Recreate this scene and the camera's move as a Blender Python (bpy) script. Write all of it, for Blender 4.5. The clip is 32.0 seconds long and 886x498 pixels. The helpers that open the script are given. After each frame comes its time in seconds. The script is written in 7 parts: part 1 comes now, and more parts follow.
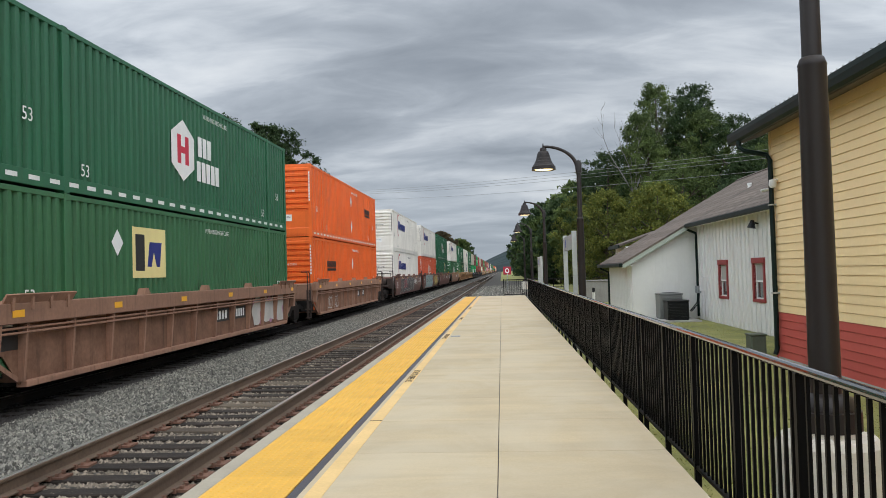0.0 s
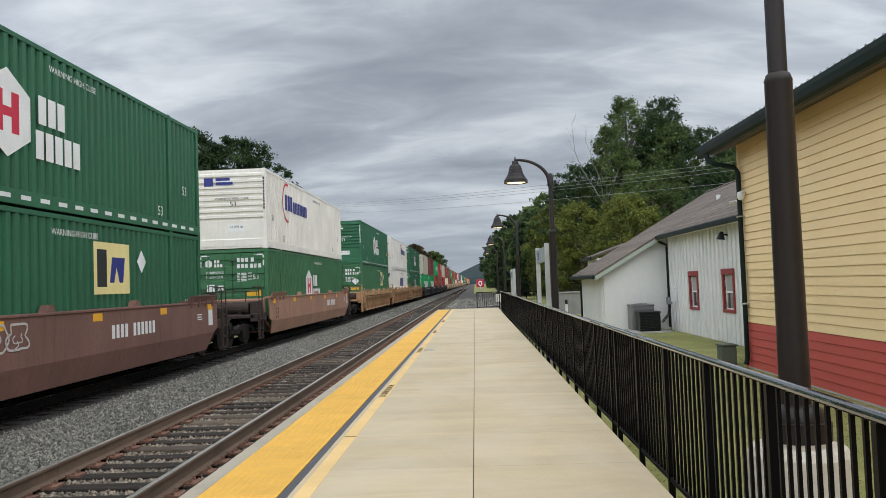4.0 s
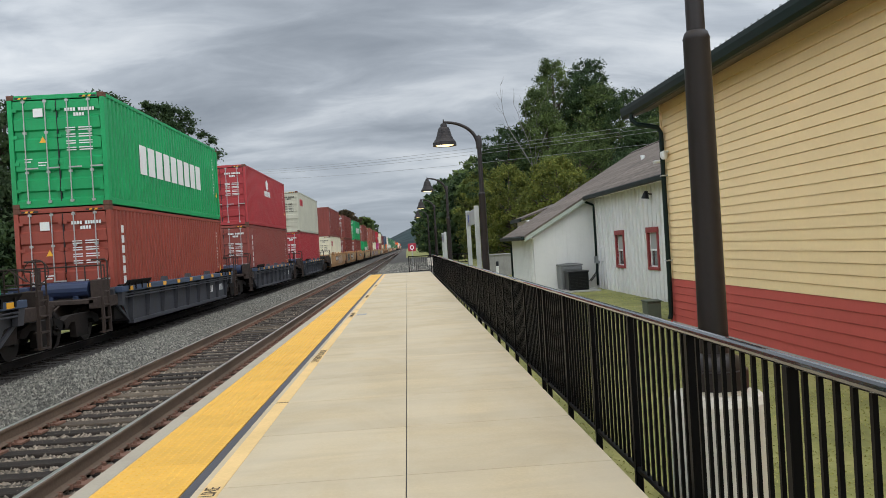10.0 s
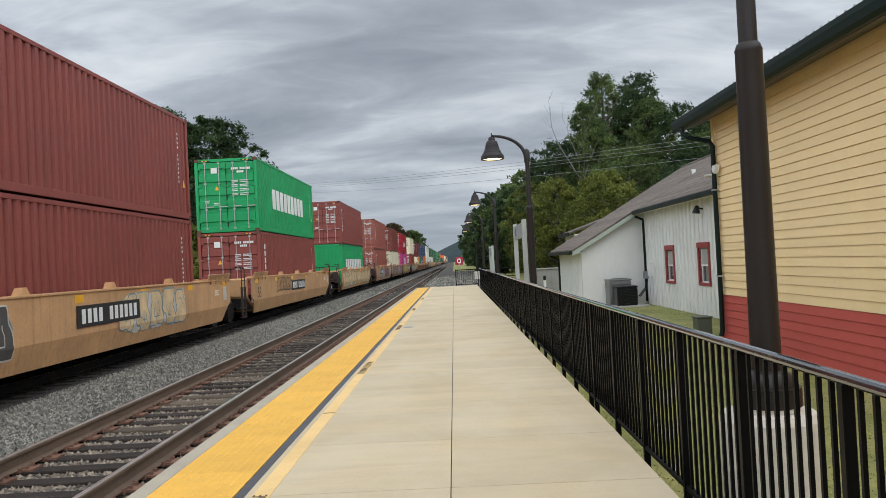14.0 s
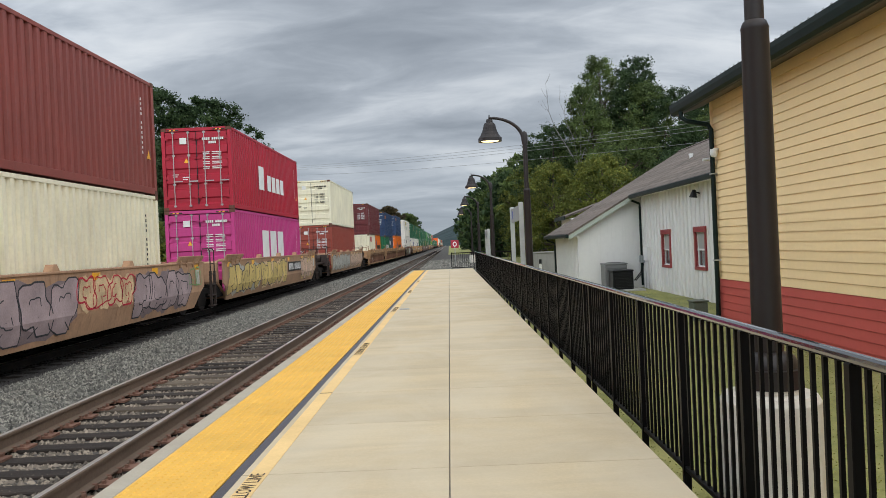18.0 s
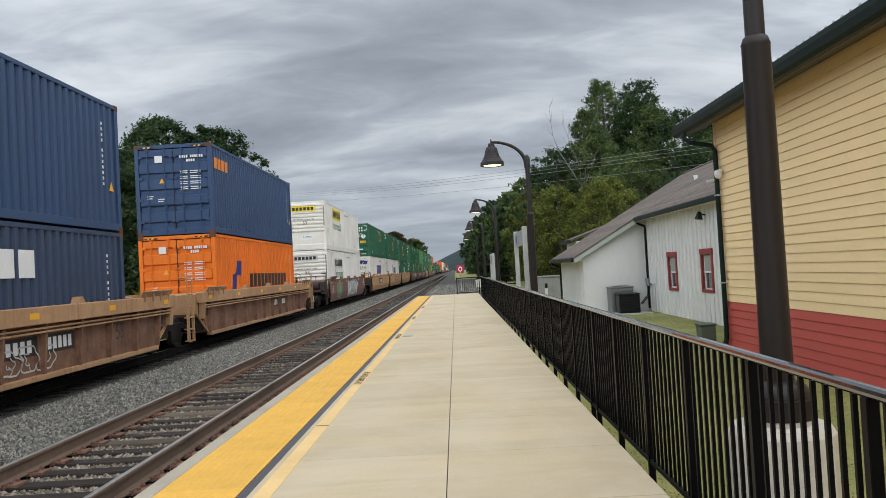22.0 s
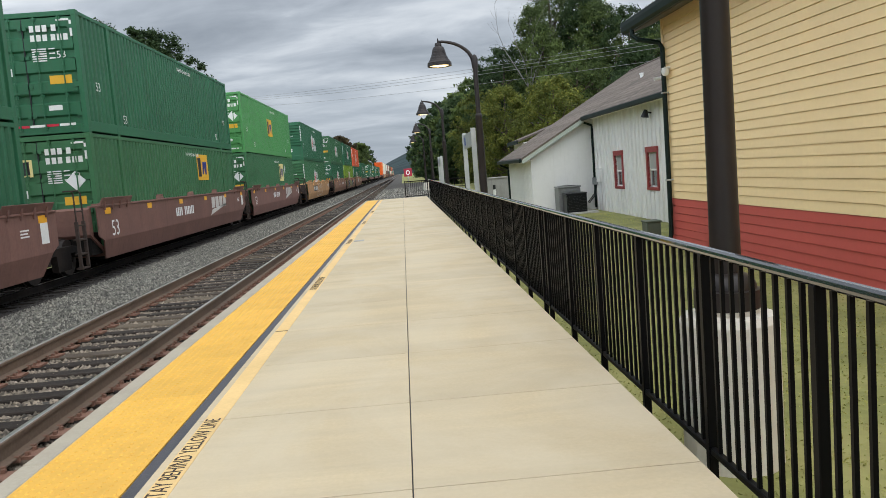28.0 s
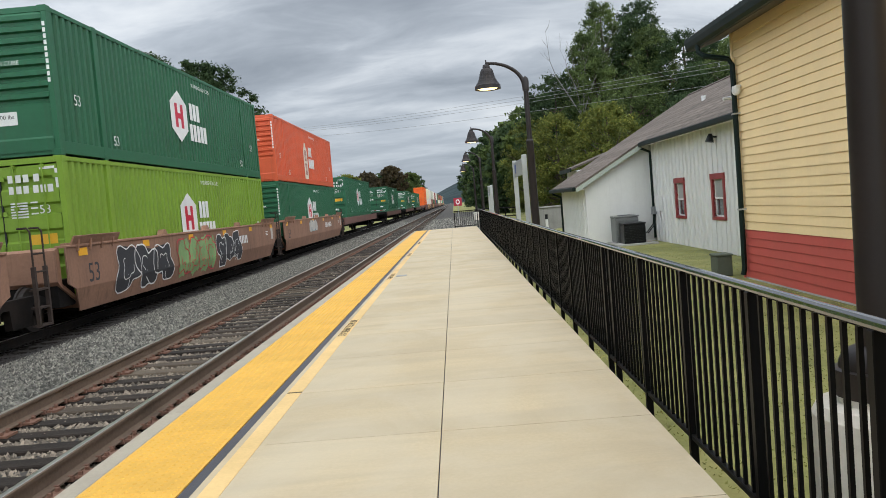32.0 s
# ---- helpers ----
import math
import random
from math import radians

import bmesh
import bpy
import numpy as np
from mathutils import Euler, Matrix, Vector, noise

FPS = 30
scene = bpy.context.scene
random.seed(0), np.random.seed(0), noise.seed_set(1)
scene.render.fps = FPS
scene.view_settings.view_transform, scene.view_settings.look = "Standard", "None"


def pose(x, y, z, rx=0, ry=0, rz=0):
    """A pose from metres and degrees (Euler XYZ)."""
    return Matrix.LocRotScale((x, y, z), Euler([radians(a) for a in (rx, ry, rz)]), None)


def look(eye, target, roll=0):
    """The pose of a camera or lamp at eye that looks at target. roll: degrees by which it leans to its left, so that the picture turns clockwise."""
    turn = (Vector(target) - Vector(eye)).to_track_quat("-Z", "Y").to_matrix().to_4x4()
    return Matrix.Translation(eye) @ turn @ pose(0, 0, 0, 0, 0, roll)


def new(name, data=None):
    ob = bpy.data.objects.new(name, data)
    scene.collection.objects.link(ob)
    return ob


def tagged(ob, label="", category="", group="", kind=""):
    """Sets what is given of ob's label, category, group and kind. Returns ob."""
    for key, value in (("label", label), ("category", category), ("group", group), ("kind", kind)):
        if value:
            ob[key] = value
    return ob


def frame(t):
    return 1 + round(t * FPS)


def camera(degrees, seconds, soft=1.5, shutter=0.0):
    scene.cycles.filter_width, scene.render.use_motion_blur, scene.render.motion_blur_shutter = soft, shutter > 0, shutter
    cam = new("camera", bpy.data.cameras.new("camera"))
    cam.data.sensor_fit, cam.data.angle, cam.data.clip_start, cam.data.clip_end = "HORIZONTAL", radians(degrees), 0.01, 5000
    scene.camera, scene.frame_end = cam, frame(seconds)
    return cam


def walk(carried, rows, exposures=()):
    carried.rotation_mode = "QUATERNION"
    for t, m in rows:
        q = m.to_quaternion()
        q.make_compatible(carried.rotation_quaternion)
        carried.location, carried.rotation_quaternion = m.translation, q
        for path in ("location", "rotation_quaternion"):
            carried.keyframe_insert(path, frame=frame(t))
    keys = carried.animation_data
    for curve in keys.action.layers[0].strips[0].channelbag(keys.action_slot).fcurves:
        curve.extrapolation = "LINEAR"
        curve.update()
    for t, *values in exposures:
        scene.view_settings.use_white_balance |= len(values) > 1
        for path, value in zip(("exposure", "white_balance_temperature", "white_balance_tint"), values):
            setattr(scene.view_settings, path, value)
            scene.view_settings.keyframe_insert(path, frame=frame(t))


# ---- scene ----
cam = camera(58.0, 32.0, 0.75)
PATH = [
    (0, (0.072, 0.905, 1.502), (-0.073, 2.899, 1.559), -1.6),
    (0.5, (0.072, 0.918, 1.507), (-0.059, 2.913, 1.556), -1.6),
    (1, (0.069, 0.917, 1.503), (-0.059, 2.913, 1.548), -1.6),
    (1.5, (0.058, 0.901, 1.505), (-0.068, 2.897, 1.552), -1.6),
    (2, (0.059, 0.915, 1.513), (-0.064, 2.91, 1.568), -1.7),
    (2.5, (0.065, 0.917, 1.514), (-0.049, 2.912, 1.581), -1.7),
    (3, (0.063, 0.888, 1.51), (-0.034, 2.884, 1.59), -1.8),
    (3.5, (0.067, 0.904, 1.518), (-0.017, 2.9, 1.606), -1.9),
    (5.5, (0.066, 0.905, 1.507), (0.016, 2.903, 1.587), -2.8),
    (6, (0.076, 0.889, 1.508), (0.038, 2.887, 1.588), -3.2),
    (6.5, (0.074, 0.896, 1.511), (0.051, 2.894, 1.591), -3.5),
    (7, (0.091, 0.903, 1.51), (0.082, 2.902, 1.589), -3.7),
    (7.5, (0.084, 0.907, 1.505), (0.088, 2.906, 1.578), -3.7),
    (8, (0.091, 0.911, 1.507), (0.105, 2.91, 1.565), -3.4),
    (8.5, (0.088, 0.901, 1.506), (0.115, 2.9, 1.543), -3.2),
    (9, (0.08, 0.892, 1.489), (0.127, 2.891, 1.506), -3.0),
    (9.5, (0.079, 0.908, 1.492), (0.147, 2.907, 1.49), -3.0),
    (10, (0.092, 0.919, 1.492), (0.182, 2.917, 1.482), -3.4),
    (10.5, (0.113, 0.908, 1.49), (0.214, 2.906, 1.48), -3.8),
    (11, (0.105, 0.901, 1.495), (0.211, 2.899, 1.49), -4.0),
    (11.5, (0.102, 0.91, 1.498), (0.205, 2.907, 1.496), -3.7),
    (12, (0.11, 0.896, 1.501), (0.205, 2.894, 1.5), -3.3),
    (12.5, (0.098, 0.913, 1.49), (0.172, 2.911, 1.488), -2.8),
    (13, (0.094, 0.901, 1.493), (0.132, 2.901, 1.492), -2.5),
    (13.5, (0.093, 0.909, 1.488), (0.084, 2.909, 1.499), -2.4),
    (15.5, (0.108, 0.897, 1.471), (0.08, 2.896, 1.544), -3.9),
    (16, (0.115, 0.902, 1.464), (0.124, 2.901, 1.522), -4.1),
    (16.5, (0.131, 0.903, 1.46), (0.168, 2.902, 1.499), -3.8),
    (17, (0.115, 0.912, 1.473), (0.152, 2.911, 1.494), -3.2),
    (17.5, (0.064, 0.892, 1.46), (0.083, 2.892, 1.468), -2.8),
    (18, (0.059, 0.957, 1.453), (0.043, 2.957, 1.442), -2.5),
    (18.5, (0.174, 1.068, 1.43), (0.131, 3.067, 1.407), -2.5),
    (19, (0.139, 1.139, 1.456), (0.082, 3.138, 1.428), -2.6),
    (19.5, (0.144, 1.145, 1.461), (0.088, 3.145, 1.441), -2.7),
    (20, (0.128, 1.11, 1.445), (0.085, 3.11, 1.444), -2.6),
    (20.5, (0.122, 1.122, 1.454), (0.084, 3.122, 1.473), -2.7),
    (21, (0.128, 1.121, 1.461), (0.095, 3.12, 1.497), -2.7),
    (21.5, (0.135, 1.13, 1.459), (0.104, 3.129, 1.508), -2.8),
    (22, (0.142, 1.155, 1.465), (0.113, 3.154, 1.517), -3.2),
    (22.5, (0.146, 1.157, 1.468), (0.126, 3.156, 1.515), -3.9),
    (23, (0.152, 1.146, 1.453), (0.149, 3.146, 1.486), -4.5),
    (23.5, (0.171, 1.121, 1.482), (0.195, 3.121, 1.473), -4.7),
    (24, (0.167, 1.143, 1.467), (0.219, 3.142, 1.416), -5.0),
    (24.5, (0.142, 1.132, 1.467), (0.232, 3.125, 1.32), -3.8),
    (25, (0.108, 1.215, 1.468), (0.242, 3.199, 1.256), -1.2),
    (25.5, (0.116, 1.168, 1.495), (0.257, 3.154, 1.309), -0.9),
    (26, (0.104, 1.179, 1.461), (0.228, 3.168, 1.288), -1.8),
    (26.5, (0.106, 1.134, 1.474), (0.19, 3.122, 1.278), -2.9),
    (28.5, (0.03, 1.143, 1.464), (0.12, 3.131, 1.267), -4.7),
    (29, (-0.064, 1.226, 1.451), (0.022, 3.216, 1.263), -4.4),
    (29.5, (-0.007, 1.469, 1.438), (0.06, 3.46, 1.262), -4.4),
    (30, (0.067, 1.725, 1.442), (0.104, 3.718, 1.275), -4.6),
    (30.5, (0.059, 1.986, 1.447), (0.057, 3.979, 1.287), -4.9),
    (31, (0.125, 2.238, 1.42), (0.095, 4.232, 1.272), -5.1),
    (31.5, (0.238, 2.422, 1.458), (0.192, 4.417, 1.326), -5.0),
    (32, (0.204, 2.462, 1.476), (0.167, 4.458, 1.361), -4.8),
]
walk(cam, [(t, look(eye, target, roll)) for t, eye, target, roll in PATH], [(0.0, 0.07), (22.5, 0.04), (24, 0.0), (25.0, 0.2), (32.0, 0.24)])

# ---- light ----
RAIL = -0.30          # top of rail; the platform surface is z = 0
GROUND = -0.50
TX, NX = -8.66, -3.86  # centre lines of the far and the near track

sun_dir = Vector((0.22, -0.36, 0.83)).normalized()
sun = new("sun", bpy.data.lights.new("sun", "SUN"))
sun.data.energy, sun.data.angle, sun.data.color = 1.1, radians(80), (1.0, 0.915, 0.80)
sun.matrix_world = look(sun_dir * 50, (0, 0, 0))

world = bpy.data.worlds.new("overcast")
scene.world = world
world.use_nodes = True


def node(tree, kind, **values):
    n = tree.nodes.new("ShaderNode" + kind)
    for key, value in values.items():
        n.inputs[key].default_value = value
    return n


def math_node(tree, op, a, b=None, clamp=False):
    n = tree.nodes.new("ShaderNodeMath")
    n.operation, n.use_clamp = op, clamp
    for i, v in enumerate((a, b)):
        if v is None:
            continue
        if isinstance(v, (int, float)):
            n.inputs[i].default_value = v
        else:
            tree.links.new(v, n.inputs[i])
    return n.outputs[0]


def ramp(tree, source, stops):
    n = tree.nodes.new("ShaderNodeValToRGB")
    e = n.color_ramp.elements
    while len(e) < len(stops):
        e.new(0.5)
    for el, (p, c) in zip(e, stops):
        el.position, el.color = p, (c if len(c) == 4 else (*c, 1))
    tree.links.new(source, n.inputs[0])
    return n.outputs[0]


def mix(tree, fac, a, b, mode="MIX"):
    n = tree.nodes.new("ShaderNodeMix")
    n.data_type, n.blend_type = "RGBA", mode
    for i, v in ((0, fac), (6, a), (7, b)):
        if hasattr(v, "is_output"):
            tree.links.new(v, n.inputs[i])
        else:
            n.inputs[i].default_value = v if i == 0 or len(v) == 4 else (*v, 1)
    return n.outputs[2]


def build_world():
    t = world.node_tree
    t.nodes.clear()
    co = node(t, "TexCoord").outputs["Generated"]
    sep = node(t, "SeparateXYZ")
    t.links.new(co, sep.inputs[0])
    up = math_node(t, "MAXIMUM", sep.outputs[2], 0.0)
    # cloud deck: the direction meets a flat layer overhead
    den = math_node(t, "ADD", up, 0.19)
    comb = node(t, "CombineXYZ")
    t.links.new(math_node(t, "DIVIDE", sep.outputs[0], den), comb.inputs[0])
    t.links.new(math_node(t, "DIVIDE", sep.outputs[1], den), comb.inputs[1])
    mp = node(t, "Mapping")
    mp.inputs["Location"].default_value = (30.015, 11.216, 0)
    mp.inputs["Scale"].default_value = (0.644, 1.09, 1)
    t.links.new(comb.outputs[0], mp.inputs[0])
    big = node(t, "TexNoise", Scale=1.25, Detail=8.0, Roughness=0.47, Distortion=0.5)
    t.links.new(mp.outputs[0], big.inputs["Vector"])
    small = node(t, "TexNoise", Scale=4.2, Detail=7.0, Roughness=0.58, Distortion=0.6)
    t.links.new(mp.outputs[0], small.inputs["Vector"])
    f = math_node(t, "ADD", math_node(t, "MULTIPLY", big.outputs[0], 0.76), math_node(t, "MULTIPLY", small.outputs[0], 0.24))
    cloud = ramp(t, f, [(0.37, (0.29, 0.33, 0.385)), (0.45, (0.37, 0.415, 0.475)), (0.51, (0.46, 0.51, 0.575)), (0.57, (0.62, 0.67, 0.73)), (0.65, (0.80, 0.84, 0.88))])
    # the deck is a little heavier overhead
    law = math_node(t, "SUBTRACT", 1.0, math_node(t, "MULTIPLY", math_node(t, "MULTIPLY", up, up), 0.25))
    # thinner cloud to both sides of the line and behind the viewer
    side = math_node(t, "MINIMUM", math_node(t, "SUBTRACT", 1.0, sep.outputs[1]), 1.0)
    law = math_node(t, "MULTIPLY", law, math_node(t, "ADD", 0.9, math_node(t, "MULTIPLY", math_node(t, "POWER", side, 1.3), 2.2)))
    lit = mix(t, 1.0, cloud, (1, 1, 1), "MULTIPLY")
    vm = node(t, "VectorMath")
    vm.operation = "SCALE"
    t.links.new(lit, vm.inputs[0])
    t.links.new(law, vm.inputs["Scale"])
    low = math_node(t, "MULTIPLY", math_node(t, "SUBTRACT", 0.16, up, True), 3.2, True)
    haze = node(t, "VectorMath")
    haze.operation = "SCALE"
    haze.inputs[0].default_value = (0.40, 0.465, 0.54)
    t.links.new(law, haze.inputs["Scale"])
    hazed = mix(t, low, vm.outputs[0], haze.outputs[0])
    sky = node(t, "TexSky")
    sky.sky_type, sky.sun_disc = "NISHITA", False
    sky.sun_elevation, sky.sun_rotation = math.asin(sun_dir.z), math.atan2(sun_dir.x, sun_dir.y)
    bg1, bg2 = node(t, "Background"), node(t, "Background")
    t.links.new(sky.outputs[0], bg1.inputs[0])
    bg1.inputs[1].default_value = 0.05
    t.links.new(hazed, bg2.inputs[0])
    bg2.inputs[1].default_value = 1.0
    mx = node(t, "MixShader")
    mx.inputs[0].default_value = 0.94
    t.links.new(bg1.outputs[0], mx.inputs[1])
    t.links.new(bg2.outputs[0], mx.inputs[2])
    out = node(t, "OutputWorld")
    t.links.new(mx.outputs[0], out.inputs[0])


build_world()

# ---- materials ----
MATS = {}


def surface(name, color, rough=0.6, metal=0.0, grain=30.0, vary=0.18, blotch=1.2, bump=0.15, bump_scale=60.0, dirt=None, streak=0.0,
            dirt_amount=0.5, random=0.0, spec=0.4, coat=0.0):
    """Paint, metal, wood or stone: colour with fine grain and broad stains, streaks that run down, and a fine relief."""
    if name in MATS:
        return MATS[name]
    m = bpy.data.materials.new(name)
    m.use_nodes = True
    t = m.node_tree
    b = t.nodes["Principled BSDF"]
    co = node(t, "TexCoord").outputs["Object"]
    fine = node(t, "TexNoise", Scale=grain, Detail=4.0, Roughness=0.6)
    broad = node(t, "TexNoise", Scale=blotch, Detail=5.0, Roughness=0.6)
    for n in (fine, broad):
        t.links.new(co, n.inputs["Vector"])
    dark = tuple(c * (1 - vary) for c in color)
    light = tuple(min(1, c * (1 + vary)) for c in color)
    col = ramp(t, broad.outputs[0], [(0.3, dark), (0.7, light)])
    fmix = ramp(t, fine.outputs[0], [(0.3, (1 - vary * 0.6,) * 3), (0.7, (1 + vary * 0.3,) * 3)])
    col = mix(t, 1.0, col, fmix, "MULTIPLY")
    if streak > 0:
        mp = node(t, "Mapping")
        mp.inputs["Scale"].default_value = (5.0, 5.0, 0.35)
        t.links.new(co, mp.inputs[0])
        st = node(t, "TexNoise", Scale=1.6, Detail=5.0, Roughness=0.65)
        t.links.new(mp.outputs[0], st.inputs["Vector"])
        s = ramp(t, st.outputs[0], [(0.52, (0, 0, 0)), (0.75, (1, 1, 1))])
        col = mix(t, math_node(t, "MULTIPLY", s, streak), col, dirt or (0.05, 0.04, 0.03))
    elif dirt:
        d = ramp(t, broad.outputs[0], [(0.5, (0, 0, 0)), (0.72, (1, 1, 1))])
        col = mix(t, math_node(t, "MULTIPLY", d, dirt_amount), col, dirt)
    if random > 0:
        info = node(t, "ObjectInfo")
        k = math_node(t, "ADD", 1 - random, math_node(t, "MULTIPLY", info.outputs["Random"], 2 * random))
        vm = node(t, "VectorMath")
        vm.operation = "SCALE"
        t.links.new(col, vm.inputs[0])
        t.links.new(k, vm.inputs["Scale"])
        col = vm.outputs[0]
    t.links.new(col, b.inputs["Base Color"])
    r = math_node(t, "ADD", rough - 0.1, math_node(t, "MULTIPLY", broad.outputs[0], 0.2), True)
    t.links.new(r, b.inputs["Roughness"])
    b.inputs["Metallic"].default_value = metal
    b.inputs["Specular IOR Level"].default_value = spec
    b.inputs["Coat Weight"].default_value = coat
    if bump > 0:
        bn = node(t, "TexNoise", Scale=bump_scale, Detail=5.0, Roughness=0.65)
        t.links.new(co, bn.inputs["Vector"])
        bp = node(t, "Bump", Strength=bump, Distance=0.01)
        t.links.new(bn.outputs[0], bp.inputs["Height"])
        t.links.new(bp.outputs[0], b.inputs["Normal"])
    MATS[name] = m
    return m


def vary_islands(m, low, high):
    """Each loose stone or blade gets its own brightness."""
    t = m.node_tree
    b = t.nodes["Principled BSDF"]
    old = b.inputs["Base Color"].links[0].from_socket
    k = ramp(t, node(t, "NewGeometry").outputs["Random Per Island"], [(0.0, (low, low, low * 0.98)), (0.75, (1.0, 0.99, 0.97)), (1.0, (high, high * 0.98, high * 0.94))])
    t.links.new(mix(t, 1.0, old, k, "MULTIPLY"), b.inputs["Base Color"])


def weathered_ties(m, grey):
    """Some pieces are bleached grey, most stay dark."""
    t = m.node_tree
    b = t.nodes["Principled BSDF"]
    old = b.inputs["Base Color"].links[0].from_socket
    f = ramp(t, node(t, "ObjectInfo").outputs["Random"], [(0.7, (0, 0, 0)), (0.95, (0.8, 0.8, 0.8))])
    co = node(t, "TexCoord").outputs["Object"]
    mp = node(t, "Mapping")
    mp.inputs["Scale"].default_value = (1.5, 22.0, 8.0)
    t.links.new(co, mp.inputs[0])
    n = node(t, "TexNoise", Scale=1.6, Detail=6.0, Roughness=0.7)
    t.links.new(mp.outputs[0], n.inputs["Vector"])
    g = ramp(t, n.outputs[0], [(0.35, tuple(v * 0.45 for v in grey)), (0.65, grey)])
    t.links.new(mix(t, f, old, g), b.inputs["Base Color"])


def paint(name, color, streak=0.22, dirt=(0.06, 0.045, 0.03), **kw):
    a = dict(rough=0.5, vary=0.10, blotch=0.7, grain=14.0, bump=0.05, bump_scale=9.0, spec=0.35)
    a.update(kw)
    return surface(name, color, streak=streak, dirt=dirt, **a)


def leaf_material(name, color, hue):
    if name in MATS:
        return MATS[name]
    m = bpy.data.materials.new(name)
    m.use_nodes = True
    t = m.node_tree
    b = t.nodes["Principled BSDF"]
    geo = node(t, "NewGeometry")
    c = ramp(t, geo.outputs["Random Per Island"], [(0.0, tuple(v * 0.72 for v in color)), (0.6, color), (1.0, tuple(0.45 * v + 0.55 * w for v, w in zip(color, hue)))])
    co = node(t, "TexCoord").outputs["Object"]
    nz = node(t, "TexNoise", Scale=0.45, Detail=3.0)
    t.links.new(co, nz.inputs["Vector"])
    k = ramp(t, nz.outputs[0], [(0.35, (0.6, 0.62, 0.65)), (0.68, (1.35, 1.28, 1.1))])
    tint = mix(t, 1.0, c, k, "MULTIPLY")
    t.links.new(tint, b.inputs["Base Color"])
    b.inputs["Roughness"].default_value = 0.65
    b.inputs["Specular IOR Level"].default_value = 0.25
    thin = node(t, "BsdfTranslucent")
    t.links.new(tint, thin.inputs["Color"])
    both = node(t, "MixShader")
    both.inputs[0].default_value = 0.35
    t.links.new(b.outputs[0], both.inputs[1])
    t.links.new(thin.outputs[0], both.inputs[2])
    t.links.new(both.outputs[0], t.nodes["Material Output"].inputs[0])
    MATS[name] = m
    return m


concrete = surface("platform_concrete", (0.57, 0.465, 0.30), rough=0.85, grain=38, vary=0.11, blotch=0.9, bump=0.12, bump_scale=140, dirt=(0.42, 0.345, 0.235), dirt_amount=0.55, random=0.05)
def add_brushed(m, scale, dark, amount):
    """Broad uneven bands across a slab, over the material's own colour."""
    t = m.node_tree
    b = t.nodes["Principled BSDF"]
    old = b.inputs["Base Color"].links[0].from_socket
    co = node(t, "NewGeometry").outputs["Position"]
    mp = node(t, "Mapping")
    mp.inputs["Scale"].default_value = scale
    t.links.new(co, mp.inputs[0])
    n = node(t, "TexNoise", Scale=1.0, Detail=6.0, Roughness=0.62, Distortion=0.6)
    t.links.new(mp.outputs[0], n.inputs["Vector"])
    f = ramp(t, n.outputs[0], [(0.40, (0, 0, 0)), (0.62, (1, 1, 1))])
    t.links.new(mix(t, math_node(t, "MULTIPLY", f, amount), old, dark), b.inputs["Base Color"])


add_brushed(concrete, (0.35, 2.0, 1.0), (0.44, 0.365, 0.25), 0.6)
add_brushed(concrete, (0.9, 0.55, 1.0), (0.60, 0.525, 0.39), 0.5)
concrete_edge = surface("edge_concrete", (0.43, 0.385, 0.305), rough=0.85, grain=40, vary=0.12, bump=0.2, bump_scale=90, dirt=(0.2, 0.17, 0.14))
concrete_grey = surface("grey_concrete", (0.42, 0.41, 0.39), rough=0.85, grain=25, vary=0.14, bump=0.25, bump_scale=70, dirt=(0.25, 0.23, 0.2), streak=0.3)
tactile = surface("yellow_tactile", (0.80, 0.455, 0.075), rough=0.6, grain=20, vary=0.08, blotch=1.5, bump=0.1, dirt=(0.5, 0.29, 0.06), dirt_amount=0.5, random=0.05)
yellow_line = surface("pale_yellow_line_paint", (0.75, 0.525, 0.235), rough=0.85, vary=0.1, bump=0.05)
bark_brown = surface("brown_joint_sealant", (0.12, 0.08, 0.04), rough=0.8, vary=0.2)
stencil = surface("brown_black_stencil_paint", (0.05, 0.036, 0.028), rough=0.7, vary=0.25)
sealant = surface("dark_sealant", (0.075, 0.075, 0.085), rough=0.5, vary=0.15)
ink = surface("black_paint", (0.025, 0.022, 0.02), rough=0.6, vary=0.1)
ballast = surface("ballast_bed", (0.075, 0.07, 0.064), rough=0.95, grain=22, vary=0.5, blotch=9, bump=1.0, bump_scale=26, dirt=(0.09, 0.075, 0.06))
stone = surface("ballast_stone", (0.20, 0.196, 0.174), rough=0.9, grain=30, vary=0.25, blotch=3.5, bump=0.2, dirt=(0.13, 0.11, 0.09))
crib_stone = surface("brownish_ballast_stone", (0.27, 0.228, 0.182), rough=0.9, grain=30, vary=0.35, blotch=2.0, bump=0.2, dirt=(0.22, 0.18, 0.145))
vary_islands(stone, 0.2, 1.8)
vary_islands(crib_stone, 0.2, 1.4)
tie_wood = surface("creosoted_tie", (0.032, 0.024, 0.019), rough=0.9, grain=20, vary=0.35, blotch=3, bump=0.6, bump_scale=30, dirt=(0.06, 0.045, 0.038), random=0.35)
weathered_ties(tie_wood, (0.215, 0.17, 0.122))
# near-black colours carry the shade under and beside the train
shaded_stone = surface("shaded_ballast", (0.035, 0.031, 0.029), rough=0.9, grain=22, vary=0.4, blotch=5, bump=0.8, bump_scale=26)
shaded_tie = surface("shaded_tie", (0.028, 0.023, 0.02), rough=0.85, grain=20, vary=0.3, blotch=3, bump=0.5, bump_scale=30)
rust = surface("rusty_steel", (0.165, 0.115, 0.082), rough=0.8, metal=0.1, grain=30, vary=0.3, bump=0.25, dirt=(0.06, 0.04, 0.03))
